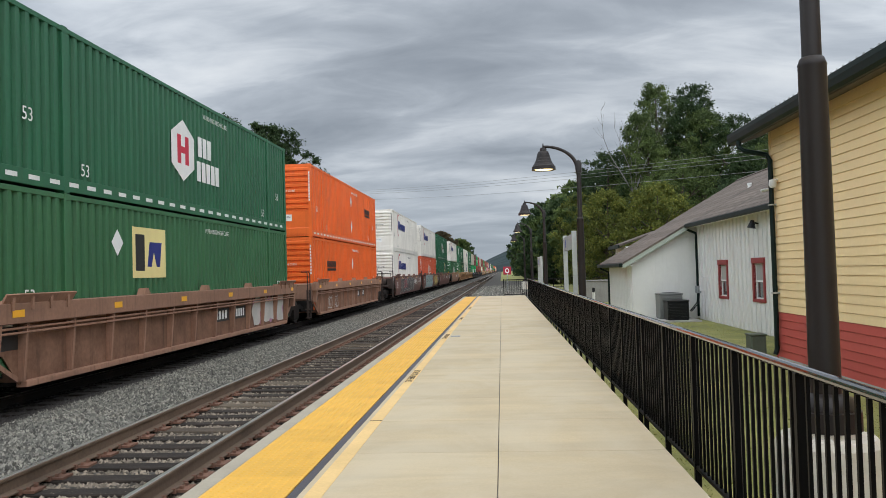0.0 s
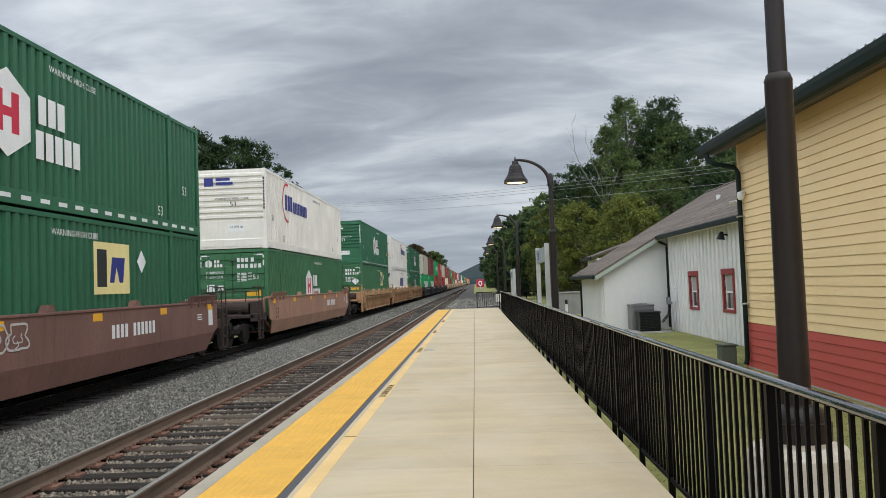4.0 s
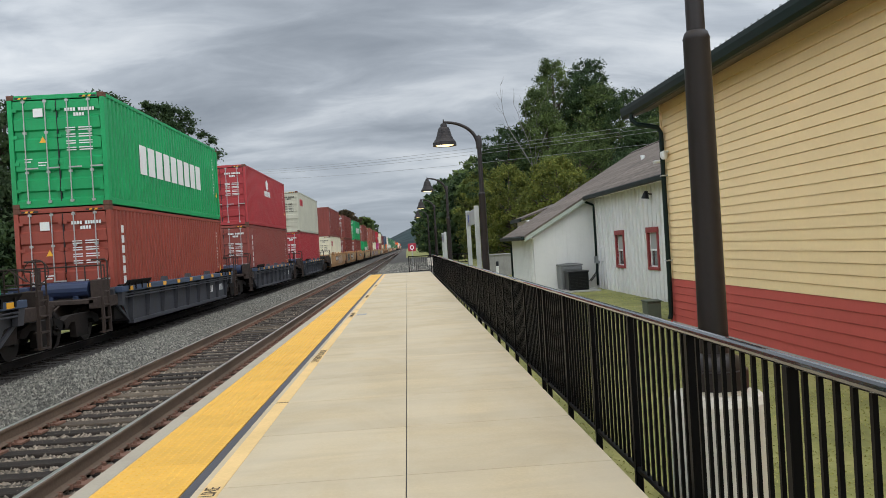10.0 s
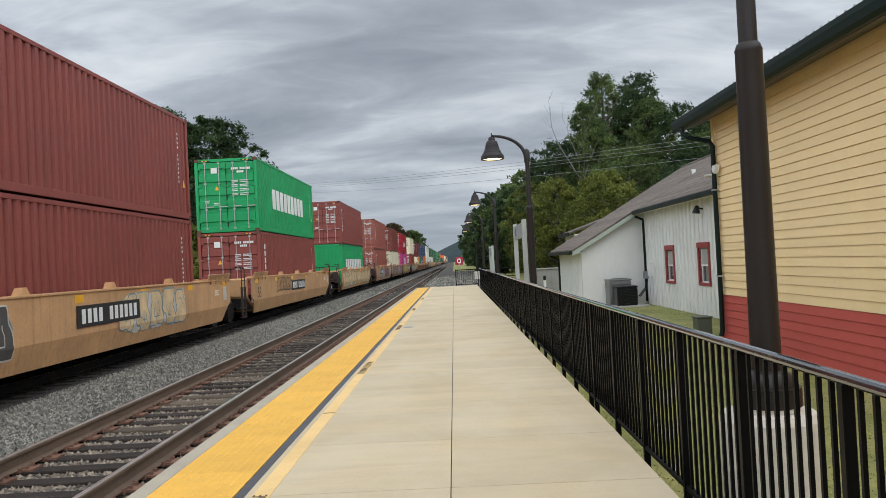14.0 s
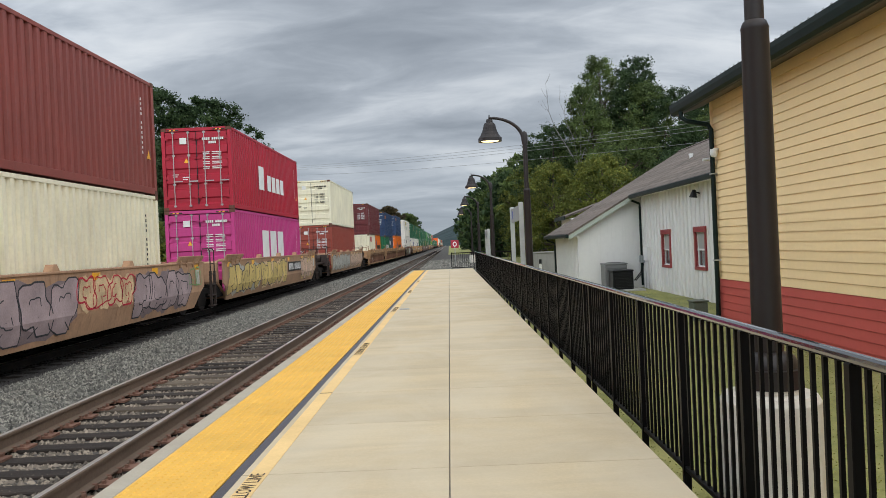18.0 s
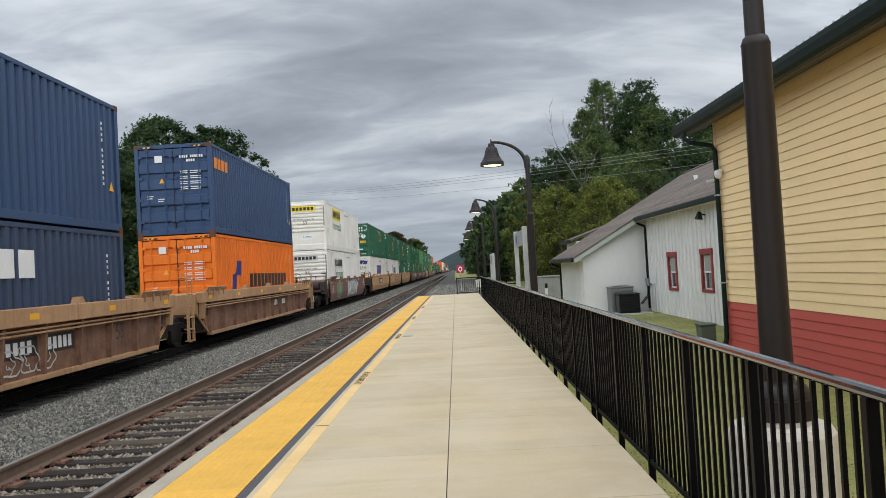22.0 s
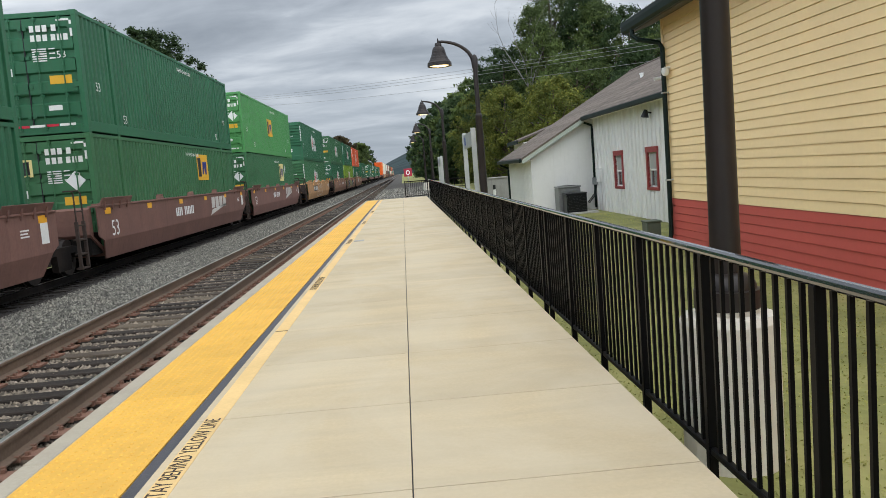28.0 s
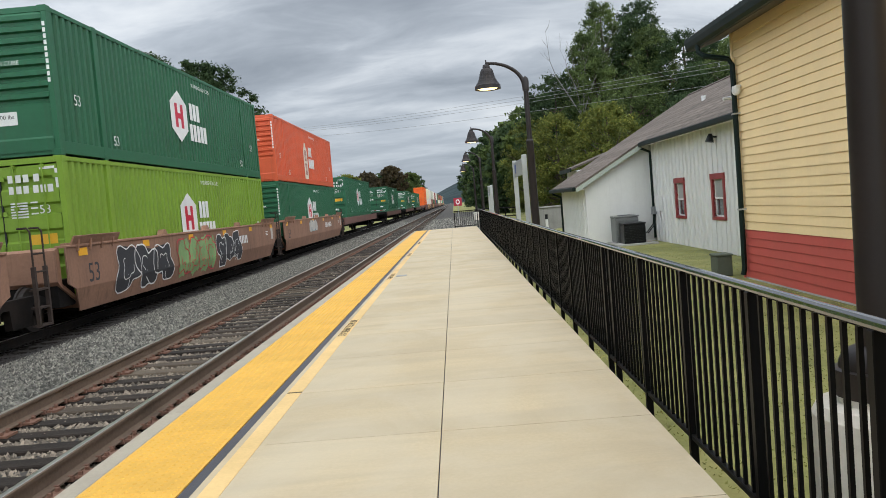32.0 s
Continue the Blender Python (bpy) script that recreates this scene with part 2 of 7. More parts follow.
plate_rust = surface("red_rust", (0.20, 0.105, 0.072), rough=0.85, grain=30, vary=0.35, bump=0.3, dirt=(0.07, 0.04, 0.03))
rail_head = surface("worn_rail_head", (0.55, 0.53, 0.50), rough=0.34, metal=0.85, grain=40, vary=0.1, bump=0.03)
black_steel = surface("black_powder_coat", (0.004, 0.004, 0.0045), rough=0.4, vary=0.15, grain=30, bump=0.03, spec=0.09)
rail_top_metal = surface("satin_black_handrail", (0.02, 0.02, 0.022), rough=0.24, vary=0.2, bump=0.03, spec=0.9, coat=1.0)
lamp_bronze = surface("dark_bronze_paint", (0.022, 0.017, 0.016), rough=0.42, vary=0.15, bump=0.04, spec=0.32)
grass_soil = surface("lawn", (0.25, 0.255, 0.085), rough=0.95, grain=9, vary=0.3, blotch=0.7, bump=0.25, bump_scale=25, dirt=(0.34, 0.29, 0.13), dirt_amount=0.7)
blade = leaf_material("grass_blade", (0.36, 0.375, 0.125), (0.50, 0.46, 0.21))
siding_yellow = surface("yellow_clapboard", (0.96, 0.705, 0.375), rough=0.6, grain=12, vary=0.04, blotch=1.0, bump=0.08, bump_scale=30, random=0.03)
siding_red = surface("red_clapboard", (0.54, 0.095, 0.075), rough=0.6, grain=12, vary=0.06, blotch=1.0, bump=0.08, bump_scale=30, random=0.05)
white_metal = surface("white_metal_siding", (0.74, 0.732, 0.70), rough=0.5, grain=8, vary=0.04, blotch=0.9, bump=0.03, dirt=(0.5, 0.47, 0.4), streak=0.18)
green_metal = surface("dark_green_metal", (0.005, 0.014, 0.011), rough=0.5, grain=20, vary=0.15, bump=0.04, spec=0.2)
soffit = surface("brown_soffit", (0.10, 0.085, 0.075), rough=0.7, vary=0.1)
shingle = surface("weathered_shingle", (0.155, 0.127, 0.106), rough=0.95, grain=9, vary=0.42, blotch=2.4, bump=0.6, bump_scale=22, random=0.2)
red_trim = surface("red_trim_paint", (0.27, 0.04, 0.04), rough=0.55, vary=0.08)
glass = surface("dark_window_glass", (0.06, 0.07, 0.075), rough=0.08, vary=0.1, bump=0.0, spec=0.9)
blind = surface("pale_blind", (0.33, 0.33, 0.31), rough=0.7, vary=0.08)
white_plastic = surface("white_plastic", (0.75, 0.75, 0.73), rough=0.4, vary=0.05)
grey_metal = surface("grey_metal", (0.33, 0.34, 0.34), rough=0.5, metal=0.3, vary=0.1)
galv = surface("galvanised_steel", (0.42, 0.42, 0.41), rough=0.5, metal=0.4, vary=0.12)
black_plastic = surface("black_plastic", (0.007, 0.008, 0.01), rough=0.42, vary=0.1)
cable = surface("cable", (0.24, 0.24, 0.24), rough=0.6, vary=0.1)
red_sign = surface("red_sign", (0.38, 0.02, 0.04), rough=0.5, vary=0.05)
white_sign = surface("white_sign", (0.8, 0.8, 0.8), rough=0.5, vary=0.05)
bark = surface("bark", (0.09, 0.07, 0.055), rough=0.95, grain=14, vary=0.4, bump=0.7, bump_scale=20)
gunk = surface("greasy_black_steel", (0.011, 0.0095, 0.009), spec=0.15, rough=0.8, vary=0.35, grain=12, bump=0.2, dirt=(0.035, 0.025, 0.02))
wheel_steel = surface("wheel_steel", (0.022, 0.018, 0.016), rough=0.6, metal=0.0, spec=0.3, vary=0.2)
reflector = surface("yellow_reflector", (0.85, 0.42, 0.03), rough=0.35, vary=0.05)
mark_white = surface("white_marking", (0.78, 0.78, 0.76), rough=0.55, vary=0.12, dirt=(0.4, 0.4, 0.38))
m_glow = bpy.data.materials.new("lamp_glow")
m_glow.use_nodes = True
m_glow.node_tree.nodes["Principled BSDF"].inputs["Emission Color"].default_value = (1.0, 0.72, 0.32, 1)
m_glow.node_tree.nodes["Principled BSDF"].inputs["Emission Strength"].default_value = 2.6

# ---- mesh helpers ----


class Geo:
    """Collects vertices and faces of one mesh."""

    def __init__(self):
        self.v, self.f = [], []

    def add(self, verts, faces):
        n = len(self.v)
        self.v += [tuple(p) for p in verts]
        self.f += [tuple(i + n for i in f) for f in faces]
        return self

    def box(self, x0, y0, z0, x1, y1, z1, c=0.0):
        if c <= 0:
            p = [(x, y, z) for z in (z0, z1) for x, y in ((x0, y0), (x1, y0), (x1, y1), (x0, y1))]
            return self.add(p, [(3, 2, 1, 0), (4, 5, 6, 7), (0, 1, 5, 4), (1, 2, 6, 5), (2, 3, 7, 6), (3, 0, 4, 7)])
        c = min(c, (x1 - x0) / 2.2, (y1 - y0) / 2.2, (z1 - z0) / 2.2)
        bm = bmesh.new()
        bmesh.ops.create_cube(bm, size=1)
        bmesh.ops.scale(bm, vec=(x1 - x0, y1 - y0, z1 - z0), verts=bm.verts)
        bmesh.ops.translate(bm, vec=((x0 + x1) / 2, (y0 + y1) / 2, (z0 + z1) / 2), verts=bm.verts)
        bmesh.ops.bevel(bm, geom=bm.edges[:], offset=c, segments=1, affect="EDGES")
        bm.verts.index_update()
        self.add([v.co for v in bm.verts], [[v.index for v in f.verts] for f in bm.faces])
        bm.free()
        return self

    def prism(self, profile, a0, a1, axis="y"):
        """A closed profile drawn along an axis. Profile points: (x, z) for y, (y, z) for x, (x, y) for z."""
        n = len(profile)
        pts = []
        for a in (a0, a1):
            for p, q in profile:
                pts.append((p, a, q) if axis == "y" else (a, p, q) if axis == "x" else (p, q, a))
        fs = [(i, (i + 1) % n, n + (i + 1) % n, n + i) for i in range(n)]
        fs += [tuple(range(n - 1, -1, -1)), tuple(range(n, 2 * n))]
        return self.add(pts, fs)

    def tube(self, pts, r, n=8, caps=True):
        """A round bar through the points; r is one radius or one a point."""
        pts = [Vector(p) for p in pts]
        rs = r if isinstance(r, (list, tuple)) else [r] * len(pts)
        rings, old = [], None
        for i, p in enumerate(pts):
            d = (pts[min(i + 1, len(pts) - 1)] - pts[max(i - 1, 0)]).normalized()
            a = Vector((0, 0, 1)) if abs(d.z) < 0.9 else Vector((1, 0, 0))
            if old is not None:
                a = old
            u = (a - d * a.dot(d)).normalized()
            old = u
            w = d.cross(u)
            rings.append([p + (u * math.cos(k * math.tau / n) + w * math.sin(k * math.tau / n)) * rs[i] for k in range(n)])
        fs = []
        for i in range(len(rings) - 1):
            for k in range(n):
                fs.append((i * n + k, i * n + (k + 1) % n, (i + 1) * n + (k + 1) % n, (i + 1) * n + k))
        if caps:
            fs += [tuple(range(n - 1, -1, -1)), tuple((len(rings) - 1) * n + k for k in range(n))]
        return self.add([q for ring in rings for q in ring], fs)

    def lathe(self, profile, cx, cy, n=20):
        """(radius, z) rings about an upright axis."""
        pts = [(cx + r * math.cos(k * math.tau / n), cy + r * math.sin(k * math.tau / n), z) for r, z in profile for k in range(n)]
        fs = [(i * n + k, i * n + (k + 1) % n, (i + 1) * n + (k + 1) % n, (i + 1) * n + k) for i in range(len(profile) - 1) for k in range(n)]
        return self.add(pts, fs)

    def wheel(self, x0, x1, cy, cz, r, n=20):
        return self.tube([(x0, cy, cz), (x1, cy, cz)], r, n)

    def mesh(self, name, smooth=False):
        me = bpy.data.meshes.new(name)
        me.from_pydata(self.v, [], self.f)
        me.validate()
        bm = bmesh.new()
        bm.from_mesh(me)
        bmesh.ops.recalc_face_normals(bm, faces=bm.faces)
        bm.to_mesh(me)
        bm.free()
        if smooth:
            me.shade_smooth() if hasattr(me, "shade_smooth") else None
            me.set_sharp_from_angle(angle=radians(40))
        return me


def piece(name, data, material, parent=None, label="", m=None):
    """One mesh object; the material is set on the object so that alike pieces may share the mesh."""
    if isinstance(data, Geo):
        data = data.mesh(name)
    if not data.materials:
        data.materials.append(None)
    ob = new(name, data)
    ob.material_slots[0].link = "OBJECT"
    ob.material_slots[0].material = material
    if m is not None:
        ob.matrix_basis = m
    if parent is not None:
        ob.parent = parent
    if label:
        ob["label"] = label
    if name in FINE:
        ob["kind"] = "stuff"
    return ob


FINE = {"number_line", "notice_line", "load_line", "graffiti", "hose_gear", "reflective_tape", "warning_text"}   # too fine to pick apart


def thing(name, at, label, category, group="", kind=""):
    ob = new(name)
    ob.empty_display_size = 0.2
    ob.matrix_basis = at if isinstance(at, Matrix) else pose(*at)
    return tagged(ob, label, category, group, kind)


KEPT = {}


def kept(key, make, smooth=False):
    if key not in KEPT:
        KEPT[key] = make().mesh(str(key[0] if isinstance(key, tuple) else key), smooth)
    return KEPT[key]


def letters(text, size, depth=0.002):
    """Flat raised letters in the built-in font as a mesh in the xy plane."""
    key = ("letters", text, size)
    if key not in KEPT:
        cu = bpy.data.curves.new("letters", "FONT")
        cu.resolution_u, cu.body, cu.size, cu.extrude, cu.align_x, cu.align_y = 3, text, size, depth, "CENTER", "CENTER"
        ob = new("letters", cu)
        bpy.context.view_layer.update()
        me = bpy.data.meshes.new_from_object(ob.evaluated_get(bpy.context.evaluated_depsgraph_get()))
        bpy.data.objects.remove(ob)
        me.materials.clear()
        KEPT[key] = me
    return KEPT[key]

# ---- ground ----


def build_ground():
    g = Geo()
    xs = [-3000, -400, -60, -13, -12.4, 1.0, 1.3, 4, 8, 20, 60, 400, 3000]
    ys = [-400, -60, -10, 0, 10, 20, 31, 45, 60, 90, 150, 300, 700, 3000]

    def z(x, y):
        if x > 20 and y > 50:
            return GROUND + min(x - 20, 60) * 0.12
        return GROUND - 0.12 if -13 < x < 1.2 else GROUND
    for j, y in enumerate(ys):
        for x in xs:
            g.v.append((x, y, z(x, y)))
    n = len(xs)
    for j in range(len(ys) - 1):
        for i in range(n - 1):
            g.f.append((j * n + i, j * n + i + 1, (j + 1) * n + i + 1, (j + 1) * n + i))
    return tagged(piece("ground", g, grass_soil), "short patchy lawn and open ground", "ground", kind="structure")


def scatter(name, count, area, size, shape, material, label, seed, z_of, flat=1.0):
    """Many small solids strewn over a strip, as one mesh."""
    rng = np.random.default_rng(seed)
    base, faces = shape
    k = len(base)
    x = rng.uniform(area[0], area[1], count)
    # more of them where the strip is near
    y = area[2] + (area[3] - area[2]) * rng.uniform(0, 1, count) ** 1.5
    z = np.array([z_of(a, b) for a, b in zip(x, y)])
    s = rng.uniform(size[0], size[1], (count, 1, 1)) * rng.uniform(0.6, 1.3, (count, 1, 3))
    jit = 1 + rng.uniform(-0.35, 0.35, (count, k, 3))
    a = rng.uniform(0, math.tau, count)
    v = base[None] * s * jit
    v[:, :, 2] *= flat
    c, sn = np.cos(a)[:, None], np.sin(a)[:, None]
    tilt = rng.uniform(-0.5, 0.5, count)[:, None]
    v[:, :, 2] += v[:, :, 0] * tilt
    vx, vy = v[:, :, 0] * c - v[:, :, 1] * sn, v[:, :, 0] * sn + v[:, :, 1] * c
    p = np.stack([vx + x[:, None], vy + y[:, None], v[:, :, 2] + z[:, None]], -1).reshape(-1, 3)
    f = (faces[None] + (np.arange(count) * k)[:, None, None]).reshape(-1, faces.shape[1])
    me = raw_mesh(name, p, f)
    return tagged(piece(name, me, material), label, "gravel", kind="stuff")


def raw_mesh(name, p, f):
    me = bpy.data.meshes.new(name)
    me.vertices.add(len(p))
    me.vertices.foreach_set("co", np.ascontiguousarray(p, dtype=np.float32).ravel())
    k = f.shape[1]
    me.loops.add(f.size)
    me.loops.foreach_set("vertex_index", np.ascontiguousarray(f, dtype=np.int32).ravel())
    me.polygons.add(len(f))
    me.polygons.foreach_set("loop_start", np.arange(0, f.size, k, dtype=np.int32))
    me.update(calc_edges=True)
    return me


OCTA = (np.array([(1, 0, -0.35), (-1, 0, -0.35), (0, 1, -0.35), (0, -1, -0.35), (0.25, 0.1, 0.9)], float),
        np.array([(0, 2, 4), (2, 1, 4), (1, 3, 4), (3, 0, 4)]))   # the underside lies in the bed
TOP = RAIL - 0.20     # tops of the ties


def bed_z(x):
    """Height of the ballast across the line."""
    pts = [(-12.6, -0.75), (-10.2, TOP - 0.05), (-7.5, TOP - 0.05), (-6.95, TOP + 0.02), (-6.1, TOP + 0.09), (-5.3, TOP + 0.02), (-5.0, TOP - 0.04), (-2.55, TOP - 0.05), (-2.25, TOP - 0.1), (2.2, TOP - 0.12)]
    for (x0, z0), (x1, z1) in zip(pts, pts[1:]):
        if x0 <= x <= x1:
            return z0 + (z1 - z0) * (x - x0) / (x1 - x0)
    return GROUND


def build_bed():
    g = Geo()
    xs = [-12.6, -10.2, -7.5, -6.95, -6.5, -6.1, -5.7, -5.3, -5.0, -4, -2.6, -2.3]
    ys = [-80, -20, 0, 20, 49, 49.01, 120, 300, 1600]
    rng = random.Random(4)
    for y in ys:
        for x in xs:
            g.v.append((x if y < 49.005 or x < -2.4 else -0.2, y, bed_z(x) + rng.uniform(-0.01, 0.01)))
    n = len(xs)
    for j in range(len(ys) - 1):
        for i in range(n - 1):
            g.f.append((j * n + i, j * n + i + 1, (j + 1) * n + i + 1, (j + 1) * n + i))
    tagged(piece("ballast_bed", g, ballast), "grey crushed-stone track bed between two tracks", "track bed", kind="structure")
    g2 = Geo()
    g2.prism([(-2.3, GROUND - 0.1), (-2.3, TOP), (-1.2, -0.25), (0.6, -0.22), (4.4, -0.3), (4.9, GROUND), (4.9, GROUND - 0.1)], 48.2, 130)
    tagged(piece("gravel_shoulder", g2, ballast), "grey gravel shoulder past the platform's end", "gravel", kind="structure")
    for count, y0, y1, seed in ((95000, 3, 50, 3), (9000, -5, 3, 13)):
        scatter("ballast_stones", count, (-6.98, -5.0, y0, y1), (0.017, 0.038), OCTA, stone, "loose grey ballast stones", seed, lambda x, y: bed_z(x) + 0.01, 0.85)
    # blackened stones paint in the shade at the foot of the train
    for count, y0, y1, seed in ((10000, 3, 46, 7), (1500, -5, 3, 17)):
        scatter("oily_stones", count, (-7.9, -6.8, y0, y1), (0.02, 0.05), OCTA, shaded_stone, "ballast beside the far track, blackened for the train's shade", seed, lambda x, y: bed_z(x) + 0.01, 0.85)
    for count, y0, y1, seed in ((60000, 2, 46, 4), (6000, -5, 2, 14)):
        scatter("crib_stones", count, (-5.0, -2.3, y0, y1), (0.016, 0.036), OCTA, crib_stone, "brownish ballast between the ties", seed, lambda x, y: bed_z(x) + 0.014, 0.8)
    scatter("far_ballast_stones", 9000, (-6.95, -2.35, 46, 110), (0.04, 0.08), OCTA, stone, "loose grey ballast stones", 5, lambda x, y: bed_z(x) + 0.01, 0.7)
    scatter("shoulder_stones", 9000, (-2.2, 4.2, 48.5, 90), (0.04, 0.1), OCTA, stone, "rough grey stones past the platform", 6,
            lambda x, y: -0.22 if x > -1.2 else -0.3, 0.8)


def rail_profile(cx):
    p = [(-0.07, -0.172), (-0.07, -0.16), (-0.012, -0.14), (-0.009, -0.045), (-0.036, -0.032), (-0.036, -0.006), (-0.028, 0), (0.028, 0),
         (0.036, -0.006), (0.036, -0.032), (0.009, -0.045), (0.012, -0.14), (0.07, -0.16), (0.07, -0.172)]
    return [(cx + a, RAIL + b) for a, b in p]


def build_track(name, cx, first, last, single, label, wood, steel):
    root = thing(name, (cx, 0, 0), label, "railway track", kind="structure")
    for s in (-0.7525, 0.7525):
        r = piece("rail", Geo().prism(rail_profile(s), -70, 1500), steel, root)
        piece("rail_head", Geo().prism([(s - 0.033, RAIL - 0.006), (s - 0.024, RAIL + 0.002), (s, RAIL + 0.004), (s + 0.022, RAIL + 0.002), (s + 0.033, RAIL - 0.007)], -70, 1500), rail_head, r, "worn shiny running surface")
    ties = [kept(("tie", k), lambda k=k: Geo().box(-1.3 + 0.03 * k, -0.115, -0.17, 1.3 - 0.015 * k, 0.115, 0, 0.012)) for k in range(3)]
    rng = random.Random(int(abs(cx) * 10))
    y, n, rest = first, 0, Geo()
    plates = Geo()
    while y < last:
        dz, a = rng.uniform(-0.012, 0.008), rng.uniform(-0.7, 0.7)
        if n < single:
            piece("tie", ties[n % 3], wood, root, m=pose(rng.uniform(-0.05, 0.05), y, TOP + dz, 0, 0, a))
        else:
            rest.box(-1.29, y - 0.115, TOP - 0.17, 1.29, y + 0.115, TOP + dz)
        if y < 60:
            for s in (-0.7525, 0.7525):
                plates.box(s - 0.19, y - 0.1, TOP + 0.002, s + 0.19, y + 0.1, TOP + 0.026)
                for q in (-0.11, 0.11):
                    for w in (-0.06, 0.06):
                        plates.box(s + q - 0.015, y + w - 0.015, TOP + 0.02, s + q + 0.015, y + w + 0.015, TOP + 0.055)
                # rail anchors against the tie
                plates.box(s - 0.075, y + 0.12, RAIL - 0.2, s + 0.085, y + 0.15, RAIL - 0.15)
                plates.box(s - 0.075, y - 0.15, RAIL - 0.2, s + 0.085, y - 0.12, RAIL - 0.15)
        n += 1
        y += 0.495
    tagged(piece("tie_plates", plates, plate_rust if steel == rust else gunk, root, "rusty tie plates and spikes"), kind="stuff")
    if rest.v:
        tagged(piece("far_ties", rest, wood, root), kind="stuff")
    return root


# ---- platform ----
SLAB = 1.417         # spacing of the cross joints
P0, P1 = 9.0 - 11 * SLAB, 48.0
EDGE = 1.37           # edge of the slabs beside the railing


def build_platform():
    root = thing("platform", (0, 0, 0), "pale concrete station platform with a yellow tactile edge", "platform", kind="structure")
    piece("base", Geo().box(-2.17, P0, GROUND - 0.15, EDGE - 0.015, P1 - 0.02, -0.045), concrete_grey, root)
    mesh_l = kept("slab_left", lambda: Geo().box(-1.363, 0.004, -0.018, -0.0035, SLAB - 0.004, 0, 0.001))
    mesh_r = kept("slab_right", lambda: Geo().box(0.0035, 0.004, -0.018, EDGE, SLAB - 0.004, 0, 0.001))
    y = P0
    while y < P1 - SLAB:
        piece("concrete_slab", mesh_l, concrete, root, m=pose(0, y, 0))
        piece("concrete_slab", mesh_r, concrete, root, m=pose(0, y, 0))
        y += SLAB
    piece("concrete_slab", Geo().box(-1.363, y + 0.004, -0.018, EDGE, P1 - 0.025, 0, 0.001), concrete, root)
    piece("joint_filler", Geo().box(-1.36, P0, -0.044, EDGE - 0.02, P1 - 0.03, -0.02), sealant, root, "dark filler in the slab joints")
    e = kept("edge_block", lambda: Geo().box(-2.2, 0.003, -0.25, -2.056, 3.047, 0, 0.008))
    y = P0
    while y < P1 - 1:
        piece("edge_block", e, concrete_edge, root, m=pose(0, y, 0))
        y += 3.05
    # tactile tiles with truncated domes
    tile = Geo().box(-2.05, 0.002, -0.05, -1.442, 0.608, 0.002)
    flat = Geo().box(-2.05, 0.002, -0.05, -1.442, 0.608, 0.002)
    for i in range(10):
        for j in range(10):
            x, y = -2.05 + 0.031 + i * 0.0605, 0.032 + j * 0.0605
            ring = [(x + r * math.cos(k * math.tau / 6), y + r * math.sin(k * math.tau / 6), z) for r, z in ((0.0125, 0.002), (0.007, 0.0075)) for k in range(6)]
            tile.add(ring, [(k, (k + 1) % 6, 6 + (k + 1) % 6, 6 + k) for k in range(6)] + [tuple(range(6, 12))])
    tile, flat = tile.mesh("tile"), flat.mesh("tile")
    y, n = P0, 0
    while y < P1 - 0.3:
        piece("tactile_tile", tile if y < 26 else flat, tactile, root, m=pose(0, y, 0))
        y += 0.61
    piece("sealant_joint", Geo().box(-1.438, P0, -0.05, -1.364, P1, -0.004), sealant, root, "dark rubber joint")
    for a, b in ((P0, 9.015), (9.06, 20.97), (21.03, 32.97), (33.03, P1 - 0.1)):
        piece("painted_line", Geo().box(-1.314, a, 0.0005, -1.19, b, 0.003), yellow_line, root, "pale yellow painted line")
    piece("line_joint", Geo().box(-1.314, 9.022, 0.0005, -1.19, 9.05, 0.0025), bark_brown, root, "brown sealed joint across the line")
    for y in (5.54, 12.5, 19.46, 26.42, 33.4):
        piece("line_lettering", letters("STAY BEHIND YELLOW LINE", 0.138, 0.0004), stencil, root, "black stencilled words on the line", m=pose(-1.252, y, 0.0044, 0, 0, 90) @ Matrix.Diagonal((0.74, 1, 1, 1)))
    piece("drain_plate", Geo().box(-1.15, 19.3, 0.0, -0.93, 19.6, 0.006, 0.002), grey_metal, root, "small dull metal cover plate")
    tagged(piece("curb_end", Geo().box(-2.2, P1 - 0.02, GROUND - 0.1, EDGE, P1 + 0.06, -0.004, 0.01), concrete_edge), "concrete end wall of the platform", "platform end", kind="structure")


